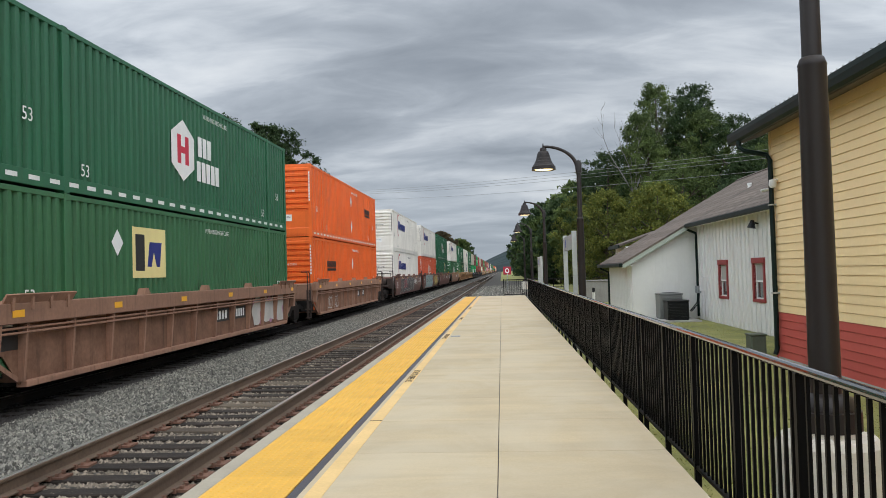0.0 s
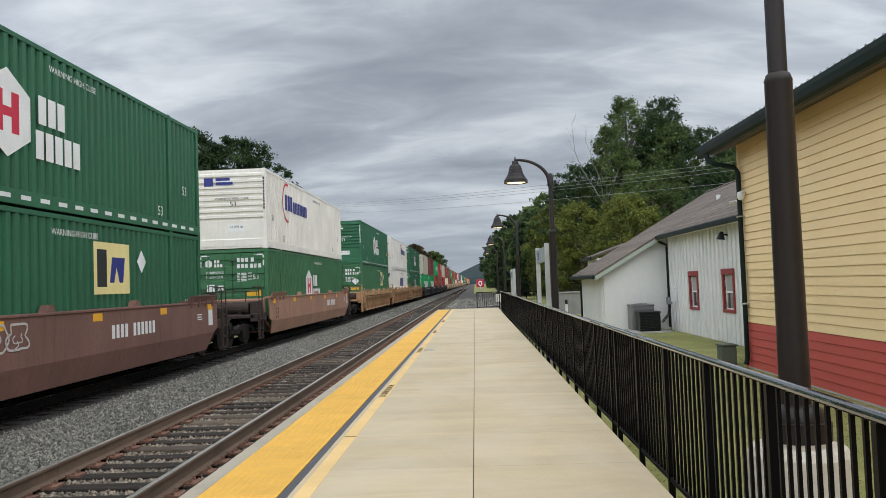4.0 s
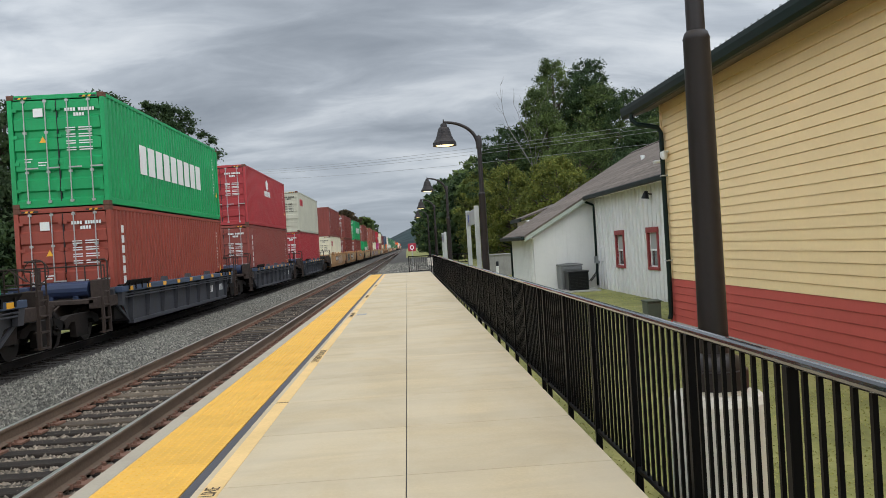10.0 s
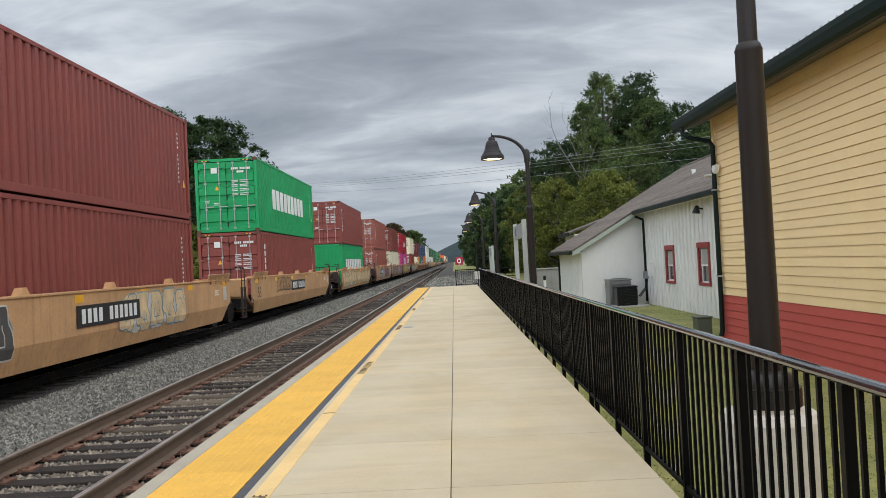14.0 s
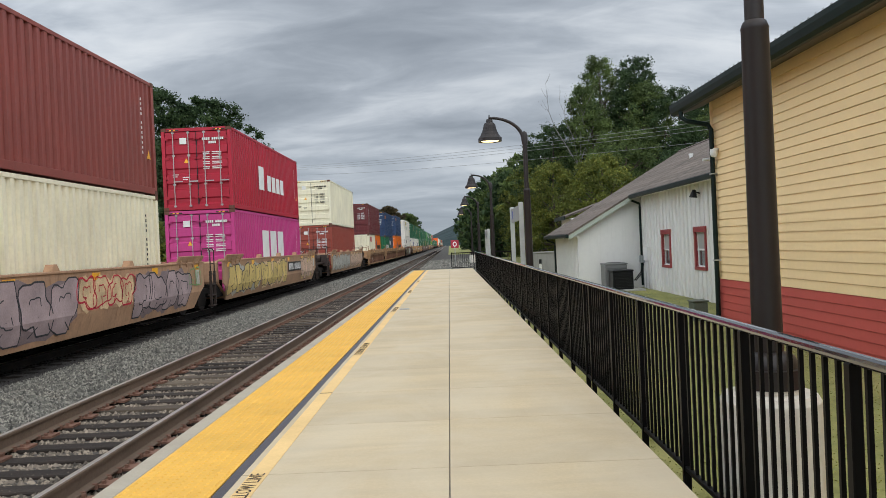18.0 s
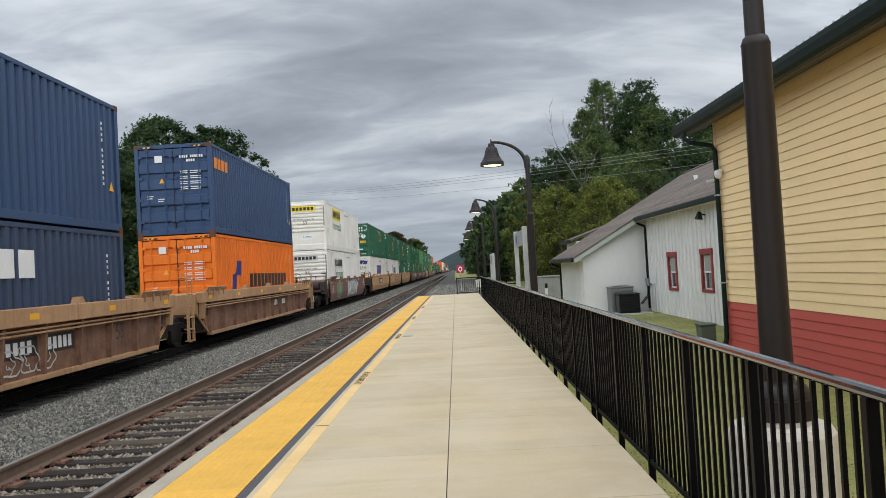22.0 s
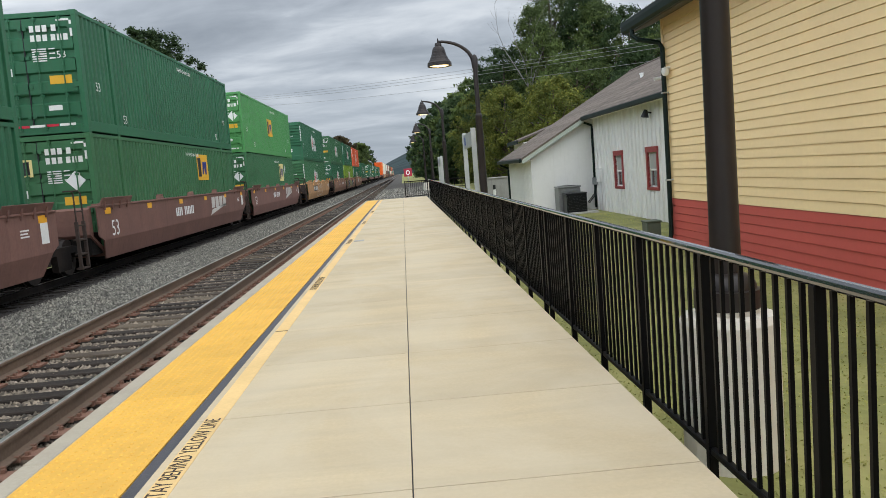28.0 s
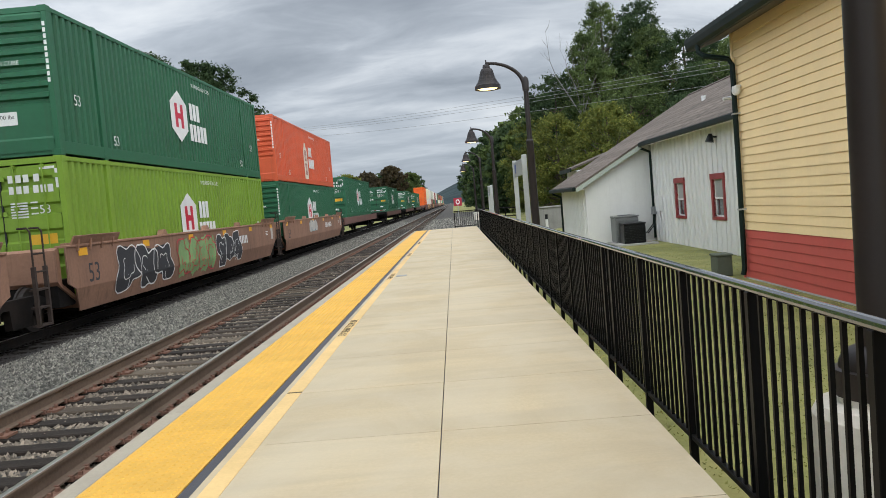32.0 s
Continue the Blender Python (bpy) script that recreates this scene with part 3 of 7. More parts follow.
def build_railing():
    root = thing("railing", (1.56, 0, 0), "black steel railing with upright pickets along the platform", "railing")
    y0, y1 = 1.0, 47.9
    top = [(0.025 * math.cos(k * math.tau / 12), 0.958 + 0.025 * math.sin(k * math.tau / 12)) for k in range(12)]
    piece("top_rail", Geo().prism(top, y0, y1), rail_top_metal, root, "smooth satin black handrail")
    piece("bottom_rail", Geo().box(-0.017, y0, -0.105, 0.017, y1, -0.068, 0.004), black_steel, root)
    post = kept("post", lambda: Geo().box(-0.024, -0.024, -0.55, 0.024, 0.024, 0.94, 0.004))
    cut = []
    y = 1.74
    k = 0
    while y < y1:
        piece("post", post, black_steel, root, m=pose(0, y, 0))
        cut.append(y)
        k += 1
        y += 1.122
        if k % 8 == 0:
            y -= 0.772       # panels meet at a pair of posts
    bar = kept("picket", lambda: Geo().box(-0.0095, -0.0095, -0.07, 0.0095, 0.0095, 0.94))
    rest = Geo()
    for a, b in zip(cut, cut[1:]):
        n = round((b - a) / 0.1122)
        for k in range(1, n):
            y = a + (b - a) * k / n
            if y < 32:
                piece("picket", bar, black_steel, root, m=pose(0, y, 0))
            else:
                rest.box(-0.0085, y - 0.0085, -0.07, 0.0085, y + 0.0085, 0.94)
    tagged(piece("picket_run", rest, black_steel, root), kind="stuff")
    end = thing("end_barrier", (0.16, 47.75, 0), "short black picket barrier across the platform's end", "barrier")
    piece("top_bar", Geo().box(0, -0.02, 0.9, 1.3, 0.02, 0.95, 0.005), black_steel, end)
    piece("low_bar", Geo().box(0, -0.015, 0.05, 1.3, 0.015, 0.09, 0.004), black_steel, end)
    for x in (0.0, 1.3):
        piece("post", Geo().box(x - 0.025, -0.025, -0.05, x + 0.025, 0.025, 0.97, 0.004), black_steel, end)
    b2 = kept("end_picket", lambda: Geo().box(-0.009, -0.009, 0.06, 0.009, 0.009, 0.92))
    for i in range(1, 12):
        piece("picket", b2, black_steel, end, m=pose(i * 0.108, 0, 0))


footing_concrete = surface("pale_cast_concrete", (0.66, 0.62, 0.54), rough=0.85, grain=25, vary=0.1, bump=0.2, bump_scale=60, dirt=(0.42, 0.38, 0.31), streak=0.3)


def build_lamp(x, y, group="platform lamps"):
    root = thing("platform_lamp", (x, y, GROUND), "dark bronze gooseneck lamp with a lit bell shade", "street lamp", group)
    piece("footing", kept("footing", lambda: Geo().lathe([(0.0, 0), (0.3, 0), (0.3, 0.9), (0.276, 0.945), (0.185, 0.95), (0.185, 0.985), (0.0, 0.985)], 0, 0, 16)), footing_concrete, root, "round concrete footing")
    piece("base_cover", kept("base_cover", lambda: Geo().lathe([(0.19, 0.98), (0.2, 0.985), (0.2, 1.1), (0.178, 1.105), (0.176, 1.13), (0.155, 1.175), (0.105, 1.2), (0.09, 1.205)], 0, 0, 24), True), lamp_bronze, root)
    piece("lower_pole", kept("lower_pole", lambda: Geo().lathe([(0.093, 1.1), (0.083, 2.2 + 1.0), (0.086, 3.21), (0.072, 3.25), (0.06, 3.26)], 0, 0, 20), True), lamp_bronze, root)
    piece("upper_pole", kept("upper_pole", lambda: Geo().lathe([(0.058, 3.2), (0.056, 4.36), (0.075, 4.36), (0.08, 4.58), (0.06, 4.65), (0.0, 4.7)], 0, 0, 18), True), lamp_bronze, root)

    def arm():
        pts = [(-0.03 - 0.83 * (1 - math.cos(a)) / 1.0, 0, 4.45 + 0.60 * math.sin(a)) for a in [i * math.pi / 2 / 12 for i in range(13)]]
        return Geo().tube(pts, [0.05 - 0.0015 * i for i in range(13)], 10).tube([(-0.86, 0, 4.9), (-0.86, 0, 5.13)], [0.035, 0.012], 8)
    piece("arm", kept("arm", arm, True), lamp_bronze, root)
    shade = piece("shade", kept("shade", lambda: Geo().lathe([(0.03, 5.03), (0.07, 5.02), (0.085, 4.98), (0.085, 4.94), (0.125, 4.92), (0.15, 4.87), (0.155, 4.83), (0.165, 4.825), (0.172, 4.76), (0.182, 4.755), (0.195, 4.69), (0.208, 4.685), (0.232, 4.62), (0.246, 4.615), (0.275, 4.56), (0.292, 4.55),
        (0.297, 4.465), (0.282, 4.462), (0.278, 4.54), (0.2, 4.66), (0.12, 4.76), (0.0, 4.78)], -0.86, 0, 28), True), lamp_bronze, root)
    piece("lens", kept("lens", lambda: Geo().lathe([(0.262, 4.50), (0.2, 4.47), (0.0, 4.455)], -0.86, 0, 24), True), m_glow, shade, "warm glowing lens")
    return root


# ---- buildings ----


def build_yellow_house():
    X, YF, YN = 5.85, 18.35, -8.0
    root = thing("yellow_building", (X, 0, GROUND), "yellow and red clapboard building with a dark green metal roof", "building")
    zt, band = 4.85, 1.05
    piece("wall", Geo().box(0.03, YN, -0.1, 10, YF, zt), siding_yellow, root)
    pitch = 0.158
    board = kept("clapboard", lambda: Geo().prism([(0.035, 0.0), (-0.008, 0.0), (0.008, pitch - 0.008), (0.035, pitch - 0.008)], YN, YF - 0.07))
    z = 0.02
    while z < zt - 0.1:
        piece("clapboard", board, siding_red if z < band - 0.1 else siding_yellow, root, m=pose(0, 0, z))
        z += pitch
    endb = kept("end_clapboard", lambda: Geo().prism([(-0.035, 0.0), (0.008, 0.0), (-0.008, pitch - 0.008), (-0.035, pitch - 0.008)], 0.07, 10, "x"))
    z = 0.02
    while z < zt - 0.1:
        piece("clapboard", endb, siding_red if z < band - 0.1 else siding_yellow, root, m=pose(0, YF + 0.0, z))
        z += pitch
    piece("corner_board", Geo().box(-0.02, YF - 0.08, 0.968, 0.1, YF + 0.03, zt, 0.005), siding_yellow, root, "yellow corner board")
    piece("corner_board", Geo().box(-0.02, YF - 0.08, 0, 0.1, YF + 0.03, 0.966, 0.005), siding_red, root, "red corner board")
    piece("foundation", Geo().box(-0.01, YN, -0.2, 10, YF - 0.02, 0.03), concrete_grey, root)
    # roof: rises away from the tracks, with ribs and small guards on the edge
    ov, drop, YE = 0.55, 4.62, YF + 0.75
    slope = 0.33
    roof = piece("roof", Geo().prism([(-ov, drop + 0.22), (9, drop + 0.22 + (9 + ov) * slope), (9, drop + 0.30 + (9 + ov) * slope), (-ov, drop + 0.30)], YN, YE), green_metal, root, "dark green standing-seam roof")
    seam = kept("seam", lambda: Geo().prism([(-ov + 0.04, drop + 0.305), (9, drop + 0.30 + (9 + ov) * slope), (9, drop + 0.335 + (9 + ov) * slope), (-ov + 0.04, drop + 0.34)], -0.008, 0.008))
    guard = kept("guard", lambda: Geo().prism([(-ov - 0.005, drop + 0.298), (-ov + 0.06, drop + 0.305), (-ov + 0.045, drop + 0.345), (-ov + 0.02, drop + 0.35)], -0.01, 0.01))
    y = YN + 0.2
    while y < YE:
        piece("seam", seam, green_metal, roof, m=pose(0, y, 0))
        if y > 2:
            for d in (0.0, 0.23):
                piece("snow_guard", guard, grey_metal, roof, "small metal snow guard", m=pose(0, y + d, 0))
        y += 0.46
    piece("soffit", Geo().prism([(-ov + 0.02, drop), (0.03, drop + ov * slope), (0.03, drop + ov * slope + 0.03), (-ov + 0.02, drop + 0.03)], YN, YE - 0.02), soffit, root, "shaded brown soffit")
    gut = [(-ov - 0.11, drop + 0.05), (-ov - 0.13, drop + 0.16), (-ov - 0.13, drop + 0.24), (-ov, drop + 0.24), (-ov, drop + 0.0), (-ov - 0.06, drop)]
    piece("gutter", Geo().prism(gut, YN, YE), green_metal, root, "dark green gutter")
    piece("fascia_end", Geo().prism([(-ov - 0.1, drop), (-ov - 0.1, drop + 0.27), (9, drop + 0.27 + (9 + ov) * slope), (9, drop + (9 + ov) * slope)], YE - 0.02, YE + 0.02), green_metal, root)
    yd = YF - 0.22
    pts = [(-ov - 0.06, yd + 0.35, drop + 0.02), (-ov - 0.06, yd + 0.33, drop - 0.12), (-ov + 0.02, yd + 0.22, drop - 0.22), (-0.14, yd + 0.03, drop - 0.34), (-0.08, yd, drop - 0.46), (-0.08, yd, 0.9), (-0.085, yd, 0.2), (-0.12, yd, 0.08)]
    spout = piece("downspout", Geo().tube(pts, 0.052, 8), green_metal, root, "dark green downspout")
    for z in (1.35, 3.2):
        piece("strap", Geo().box(-0.14, yd - 0.065, z, 0.0, yd + 0.065, z + 0.03), galv, spout)
    c = piece("dome_camera", Geo().lathe([(0.0, 0.1), (0.07, 0.1), (0.08, 0.03), (0.075, -0.02), (0.05, -0.06), (0.0, -0.075)], 0, 0, 16).mesh("dome", True), white_plastic, root, "small white dome camera", m=pose(-0.11, YF - 0.42, 3.62))
    piece("bracket", Geo().box(-0.02, -0.03, 0.07, 0.1, 0.03, 0.12, 0.01), white_plastic, c)
    c2 = piece("bullet_camera", Geo().tube([(-0.15, 0.06, 0), (0.02, 0.06, 0.02)], 0.032, 10), white_plastic, root, "small white bullet camera", m=pose(-0.03, YF + 0.06, 3.55))
    piece("bracket", Geo().box(0.0, 0.0, -0.02, 0.06, 0.08, 0.05, 0.01), white_plastic, c2)


def build_white_house():
    X, G, E0 = 7.37, 31.4, 3.05
    SX, SE, FY = 4.95, 1.78, 37.6       # the low wing: side wall, its eave, its far end
    slope = (E0 + 0.12 - SE) / (X - SX)
    root = thing("white_building", (0, 0, 0), "white metal-sided building with a grey shingle roof and red-framed windows", "building")
    gz = GROUND
    wins = [(28.34, 27.48, 0.44, 1.47), (24.68, 23.82, 0.47, 1.49)]   # far side, near side, sill, head
    # window wall cut round its two openings
    ys = [16.0, 23.82, 24.68, 27.48, 28.34, G]
    for i, (a, b) in enumerate(zip(ys, ys[1:])):
        if i in (1, 3):
            piece("wall_panel", Geo().box(X, a, gz - 0.1, X + 0.15, b, 0.45), white_metal, root)
            piece("wall_panel", Geo().box(X, a, 1.48, X + 0.15, b, E0 + 0.1), white_metal, root)
        else:
            piece("wall_panel", Geo().box(X, a, gz - 0.1, X + 0.15, b, E0 + 0.1), white_metal, root)
    piece("wall_panel", Geo().prism([(SX, gz - 0.1), (X + 5, gz - 0.1), (X + 5, E0 + 1.5), (X, E0 + 0.05), (SX, SE)], G, G + 0.15), white_metal, root, "plain white gable wall")
    piece("wall_panel", Geo().box(SX, G + 0.15, gz - 0.1, SX + 0.15, FY, SE), white_metal, root)
    piece("wall_panel", Geo().box(SX, FY, gz - 0.1, X + 5, FY + 0.15, SE), white_metal, root)
    rib = kept("rib", lambda: Geo().prism([(-0.05, -0.018), (-0.05, 0.018), (0.03, 0.026), (0.03, -0.026)], gz, E0 - 0.02, "z"))
    y = 16.2
    while y < G - 0.05:
        if all(not (b - 0.13 < y < a + 0.13) for a, b, _, _ in wins):
            piece("batten", rib, white_metal, root, m=pose(X, y, 0))
        else:
            for lo, hi in ((gz, 0.34), (1.66, E0 - 0.02)):
                piece("batten", kept(("rib", lo), lambda lo=lo, hi=hi: Geo().box(-0.028, -0.022, lo, 0.03, 0.022, hi)), white_metal, root, m=pose(X, y, 0))
        y += 0.40
    for k in range(5):
        x = SX + 0.45 + k * 0.42
        piece("seam", kept(("gseam", k), lambda x=x: Geo().box(-0.008, -0.01, gz, 0.008, 0.01, SE + (x - SX) * slope - 0.1)), white_metal, root, m=pose(x, G, 0))
    srib = kept("side_rib", lambda: Geo().prism([(-0.05, -0.018), (-0.05, 0.018), (0.03, 0.026), (0.03, -0.026)], gz, SE - 0.02, "z"))
    y = G + 0.3
    while y < FY - 0.05:
        piece("batten", srib, white_metal, root, m=pose(SX, y, 0))
        y += 0.40
    for n, (a, b, z0, z1) in enumerate(wins):
        w = piece("window", Geo().box(X - 0.05, b - 0.13, z1, X + 0.06, a + 0.13, z1 + 0.165, 0.006).box(X - 0.045, b - 0.12, z0 - 0.09, X + 0.06, a + 0.12, z0, 0.006)
                  .box(X - 0.04, b - 0.115, z0, X + 0.06, b, z1, 0.006).box(X - 0.04, a, z0, X + 0.06, a + 0.115, z1, 0.006), red_trim, root, "red-trimmed sash window")
        piece("pane", Geo().box(X + 0.06, b + 0.02, z0, X + 0.08, a - 0.02, (z0 + z1) / 2 - 0.02), glass, w)
        piece("pane", Geo().box(X + 0.04, b + 0.03, (z0 + z1) / 2 + 0.02, X + 0.06, a - 0.03, z1 - 0.02), blind, w, "pane with a pale blind behind")
        piece("meeting_rail", Geo().box(X + 0.02, b + 0.03, (z0 + z1) / 2 - 0.025, X + 0.09, a - 0.03, (z0 + z1) / 2 + 0.025), white_plastic, w)
        piece("sash", Geo().box(X + 0.03, b + 0.03, z0, X + 0.07, b + 0.07, z1).box(X + 0.03, a - 0.07, z0, X + 0.07, a - 0.03, z1).box(X + 0.03, b + 0.03, z0, X + 0.07, a - 0.03, z0 + 0.04), white_plastic, w)
    # roof: one slope, longer over the wing
    R, O = 10.9, 0.38

    def rz(x):
        return E0 + 0.14 + (x - X) * slope
    mainroof = piece("roof", Geo().prism([(X - O, rz(X - O)), (R, rz(R)), (R, rz(R) + 0.07), (X - O, rz(X - O) + 0.07)], 15.5, G - 0.3), shingle, root, "weathered grey shingle roof")
    wing = piece("wing_roof", Geo().prism([(SX - O, rz(SX - O)), (R, rz(R)), (R, rz(R) + 0.07), (SX - O, rz(SX - O) + 0.07)], G - 0.3, FY + 0.5), shingle, root, "weathered grey shingle roof")
    # courses of shingles
    step = 0.24

    def course(x0, y0, y1):
        g = Geo()
        g.prism([(0, 0), (step * 1.15, step * 1.15 * slope - 0.006), (step * 1.15, step * 1.15 * slope - 0.02), (0, -0.01)], y0, y1)
        return g
    n = int((R - X + O) / step)
    c1 = course(0, 15.5, G - 0.31).mesh("shingle_course")
    c2 = course(0, G - 0.32, FY + 0.49).mesh("shingle_course")
    for i in range(n):
        x = X - O + i * step
        piece("shingle_course", c1, shingle, mainroof, m=pose(x, 0, rz(x) + 0.082))
    for i in range(int((R - SX + O) / step)):
        x = SX - O + i * step
        piece("shingle_course", c2, shingle, wing, m=pose(x, 0, rz(x) + 0.082))
    back = piece("back_roof", Geo().prism([(R, rz(R)), (R + 7, rz(R) - 3.5), (R + 7, rz(R) - 3.43), (R, rz(R) + 0.07)], 15.5, FY + 0.5), shingle, root)
    piece("ridge_cap", Geo().prism([(R - 0.12, rz(R) + 0.05), (R, rz(R) + 0.12), (R + 0.12, rz(R) + 0.05)], 15.5, FY + 0.5), shingle, root)
    piece("rake_board", Geo().prism([(SX - O, rz(SX - O) - 0.16), (X - O, rz(X - O) - 0.16), (X - O, rz(X - O)), (SX - O, rz(SX - O))], G - 0.33, G - 0.29), green_pale, root, "pale green rake trim")
    piece("gutter", Geo().box(X - O - 0.12, 15.5, rz(X - O) - 0.1, X - O, G - 0.3, rz(X - O) + 0.05, 0.02), green_metal, root, "dark green gutter")
    piece("gutter", Geo().box(SX - O - 0.12, G - 0.3, rz(SX - O) - 0.1, SX - O, FY + 0.5, rz(SX - O) + 0.05, 0.02), green_metal, root, "dark green gutter")
    piece("soffit", Geo().box(X - O, 15.5, rz(X - O) - 0.06, X + 0.02, G, rz(X - O) - 0.03), white_metal, root)
    piece("soffit", Geo().box(SX - O, G - 0.3, rz(SX - O) - 0.06, SX + 0.02, FY + 0.5, rz(SX - O) - 0.03), white_metal, root)
    for x, y, zt in ((X - 0.07, G - 0.22, rz(X - O)), (SX - 0.07, FY - 0.1, rz(SX - O))):
        piece("downspout", Geo().tube([(x - O, y, zt - 0.05), (x - O + 0.05, y, zt - 0.15), (x, y, zt - 0.3), (x, y, zt - 0.45), (x, y, gz + 0.1)], 0.045, 8), green_metal, root, "dark green downspout")
    piece("rear_wing_wall", Geo().box(5.75, FY + 0.2, gz - 0.1, 10.5, FY + 3.6, 2.42), white_metal, root)
    rear = piece("rear_wing_roof", Geo().prism([(5.5, 2.44), (7.6, 3.15), (7.6, 3.23), (5.5, 2.52)], FY + 0.55, FY + 4.0), shingle, root, "weathered grey shingle roof")
    piece("rear_fascia", Geo().box(5.44, FY + 0.55, 2.36, 5.5, FY + 4.0, 2.53), green_metal, rear)
    v = piece("roof_vent", Geo().tube([(9.10, 30.48, rz(9.10)), (9.10, 30.48, rz(9.10) + 0.19)], 0.07, 12), white_plastic, root, "white roof vent pipe")
    piece("vent_cap", Geo().tube([(9.10, 30.48, rz(9.10) + 0.16), (9.10, 30.48, rz(9.10) + 0.22)], 0.085, 12), white_plastic, v)
    l = piece("wall_lamp", Geo().tube([(X, 24.15, 2.62), (X - 0.18, 24.15, 2.66)], 0.025, 8), black_plastic, root, "small black wall lamp")
    piece("lamp_head", Geo().tube([(X - 0.16, 24.15, 2.72), (X - 0.2, 24.15, 2.5)], [0.05, 0.12], 12), black_plastic, l)
    piece("meter_box", Geo().box(X - 0.13, 30.15, 0.55, X - 0.01, 30.65, 1.05, 0.01), white_plastic, root, "white electricity meter box")
    piece("conduit", Geo().tube([(X - 0.05, 30.4, 0.55), (X - 0.05, 30.4, gz)], 0.025, 8), white_plastic, root)
    for y in (31.0, 31.25):
        piece("disconnect_box", Geo().box(X - 0.14, y - 0.07, 0.45, X - 0.01, y + 0.07, 0.72, 0.01), grey_metal, root, "grey disconnect box")
        piece("whip", Geo().tube([(X - 0.06, y, 0.45), (X - 0.1, y, 0.1), (X - 0.4, y - 0.15, -0.2)], 0.02, 6), black_plastic, root)


def build_units():
    pad = tagged(piece("equipment_pad", Geo().box(5.6, 29.5, GROUND - 0.05, 7.0, 31.38, GROUND + 0.06, 0.01), concrete_grey), "low concrete pad beside the wall", "pad", kind="structure")
    for x, y, w, h, mat, lab in ((5.86, 29.66, 0.78, 0.70, black_plastic, "black air-conditioning condenser on a pad"), (5.75, 30.5, 0.86, 0.93, surface("condenser_grey", (0.2, 0.205, 0.2), rough=0.6, vary=0.1), "pale grey air-conditioning condenser on a pad")):
        root = thing("condenser", (x, y, GROUND + 0.06), lab, "air conditioner", "condensers")
        piece("cabinet", Geo().box(0.02, 0.02, 0, w - 0.02, w - 0.02, h - 0.06, 0.03), mat, root)
        piece("top", Geo().box(0, 0, h - 0.06, w, w, h, 0.02), mat, root)
        slat = kept(("slat", w), lambda w=w: Geo().box(0.04, -0.012, 0, w - 0.04, 0.02, 0.018))
        for i in range(10):
            piece("louvre", slat, mat, root, m=pose(0, 0, 0.06 + i * (h - 0.16) / 10))
        piece("fan_guard", Geo().lathe([(0.05, h + 0.03), (w * 0.25, h + 0.025), (w * 0.4, h + 0.005)], w / 2, w / 2, 16), black_plastic, root)
    u = thing("utility_box", (5.6, 18.75, GROUND), "dull green utility cabinet on the lawn", "utility box")
    piece("cabinet", Geo().box(-0.17, 0, 0, 0.15, 0.4, 0.42, 0.02), surface("olive_paint", (0.10, 0.115, 0.085), rough=0.6), u)
    piece("lid", Geo().box(-0.19, -0.02, 0.42, 0.17, 0.42, 0.46, 0.012), surface("olive_paint", (0.10, 0.115, 0.085)), u)


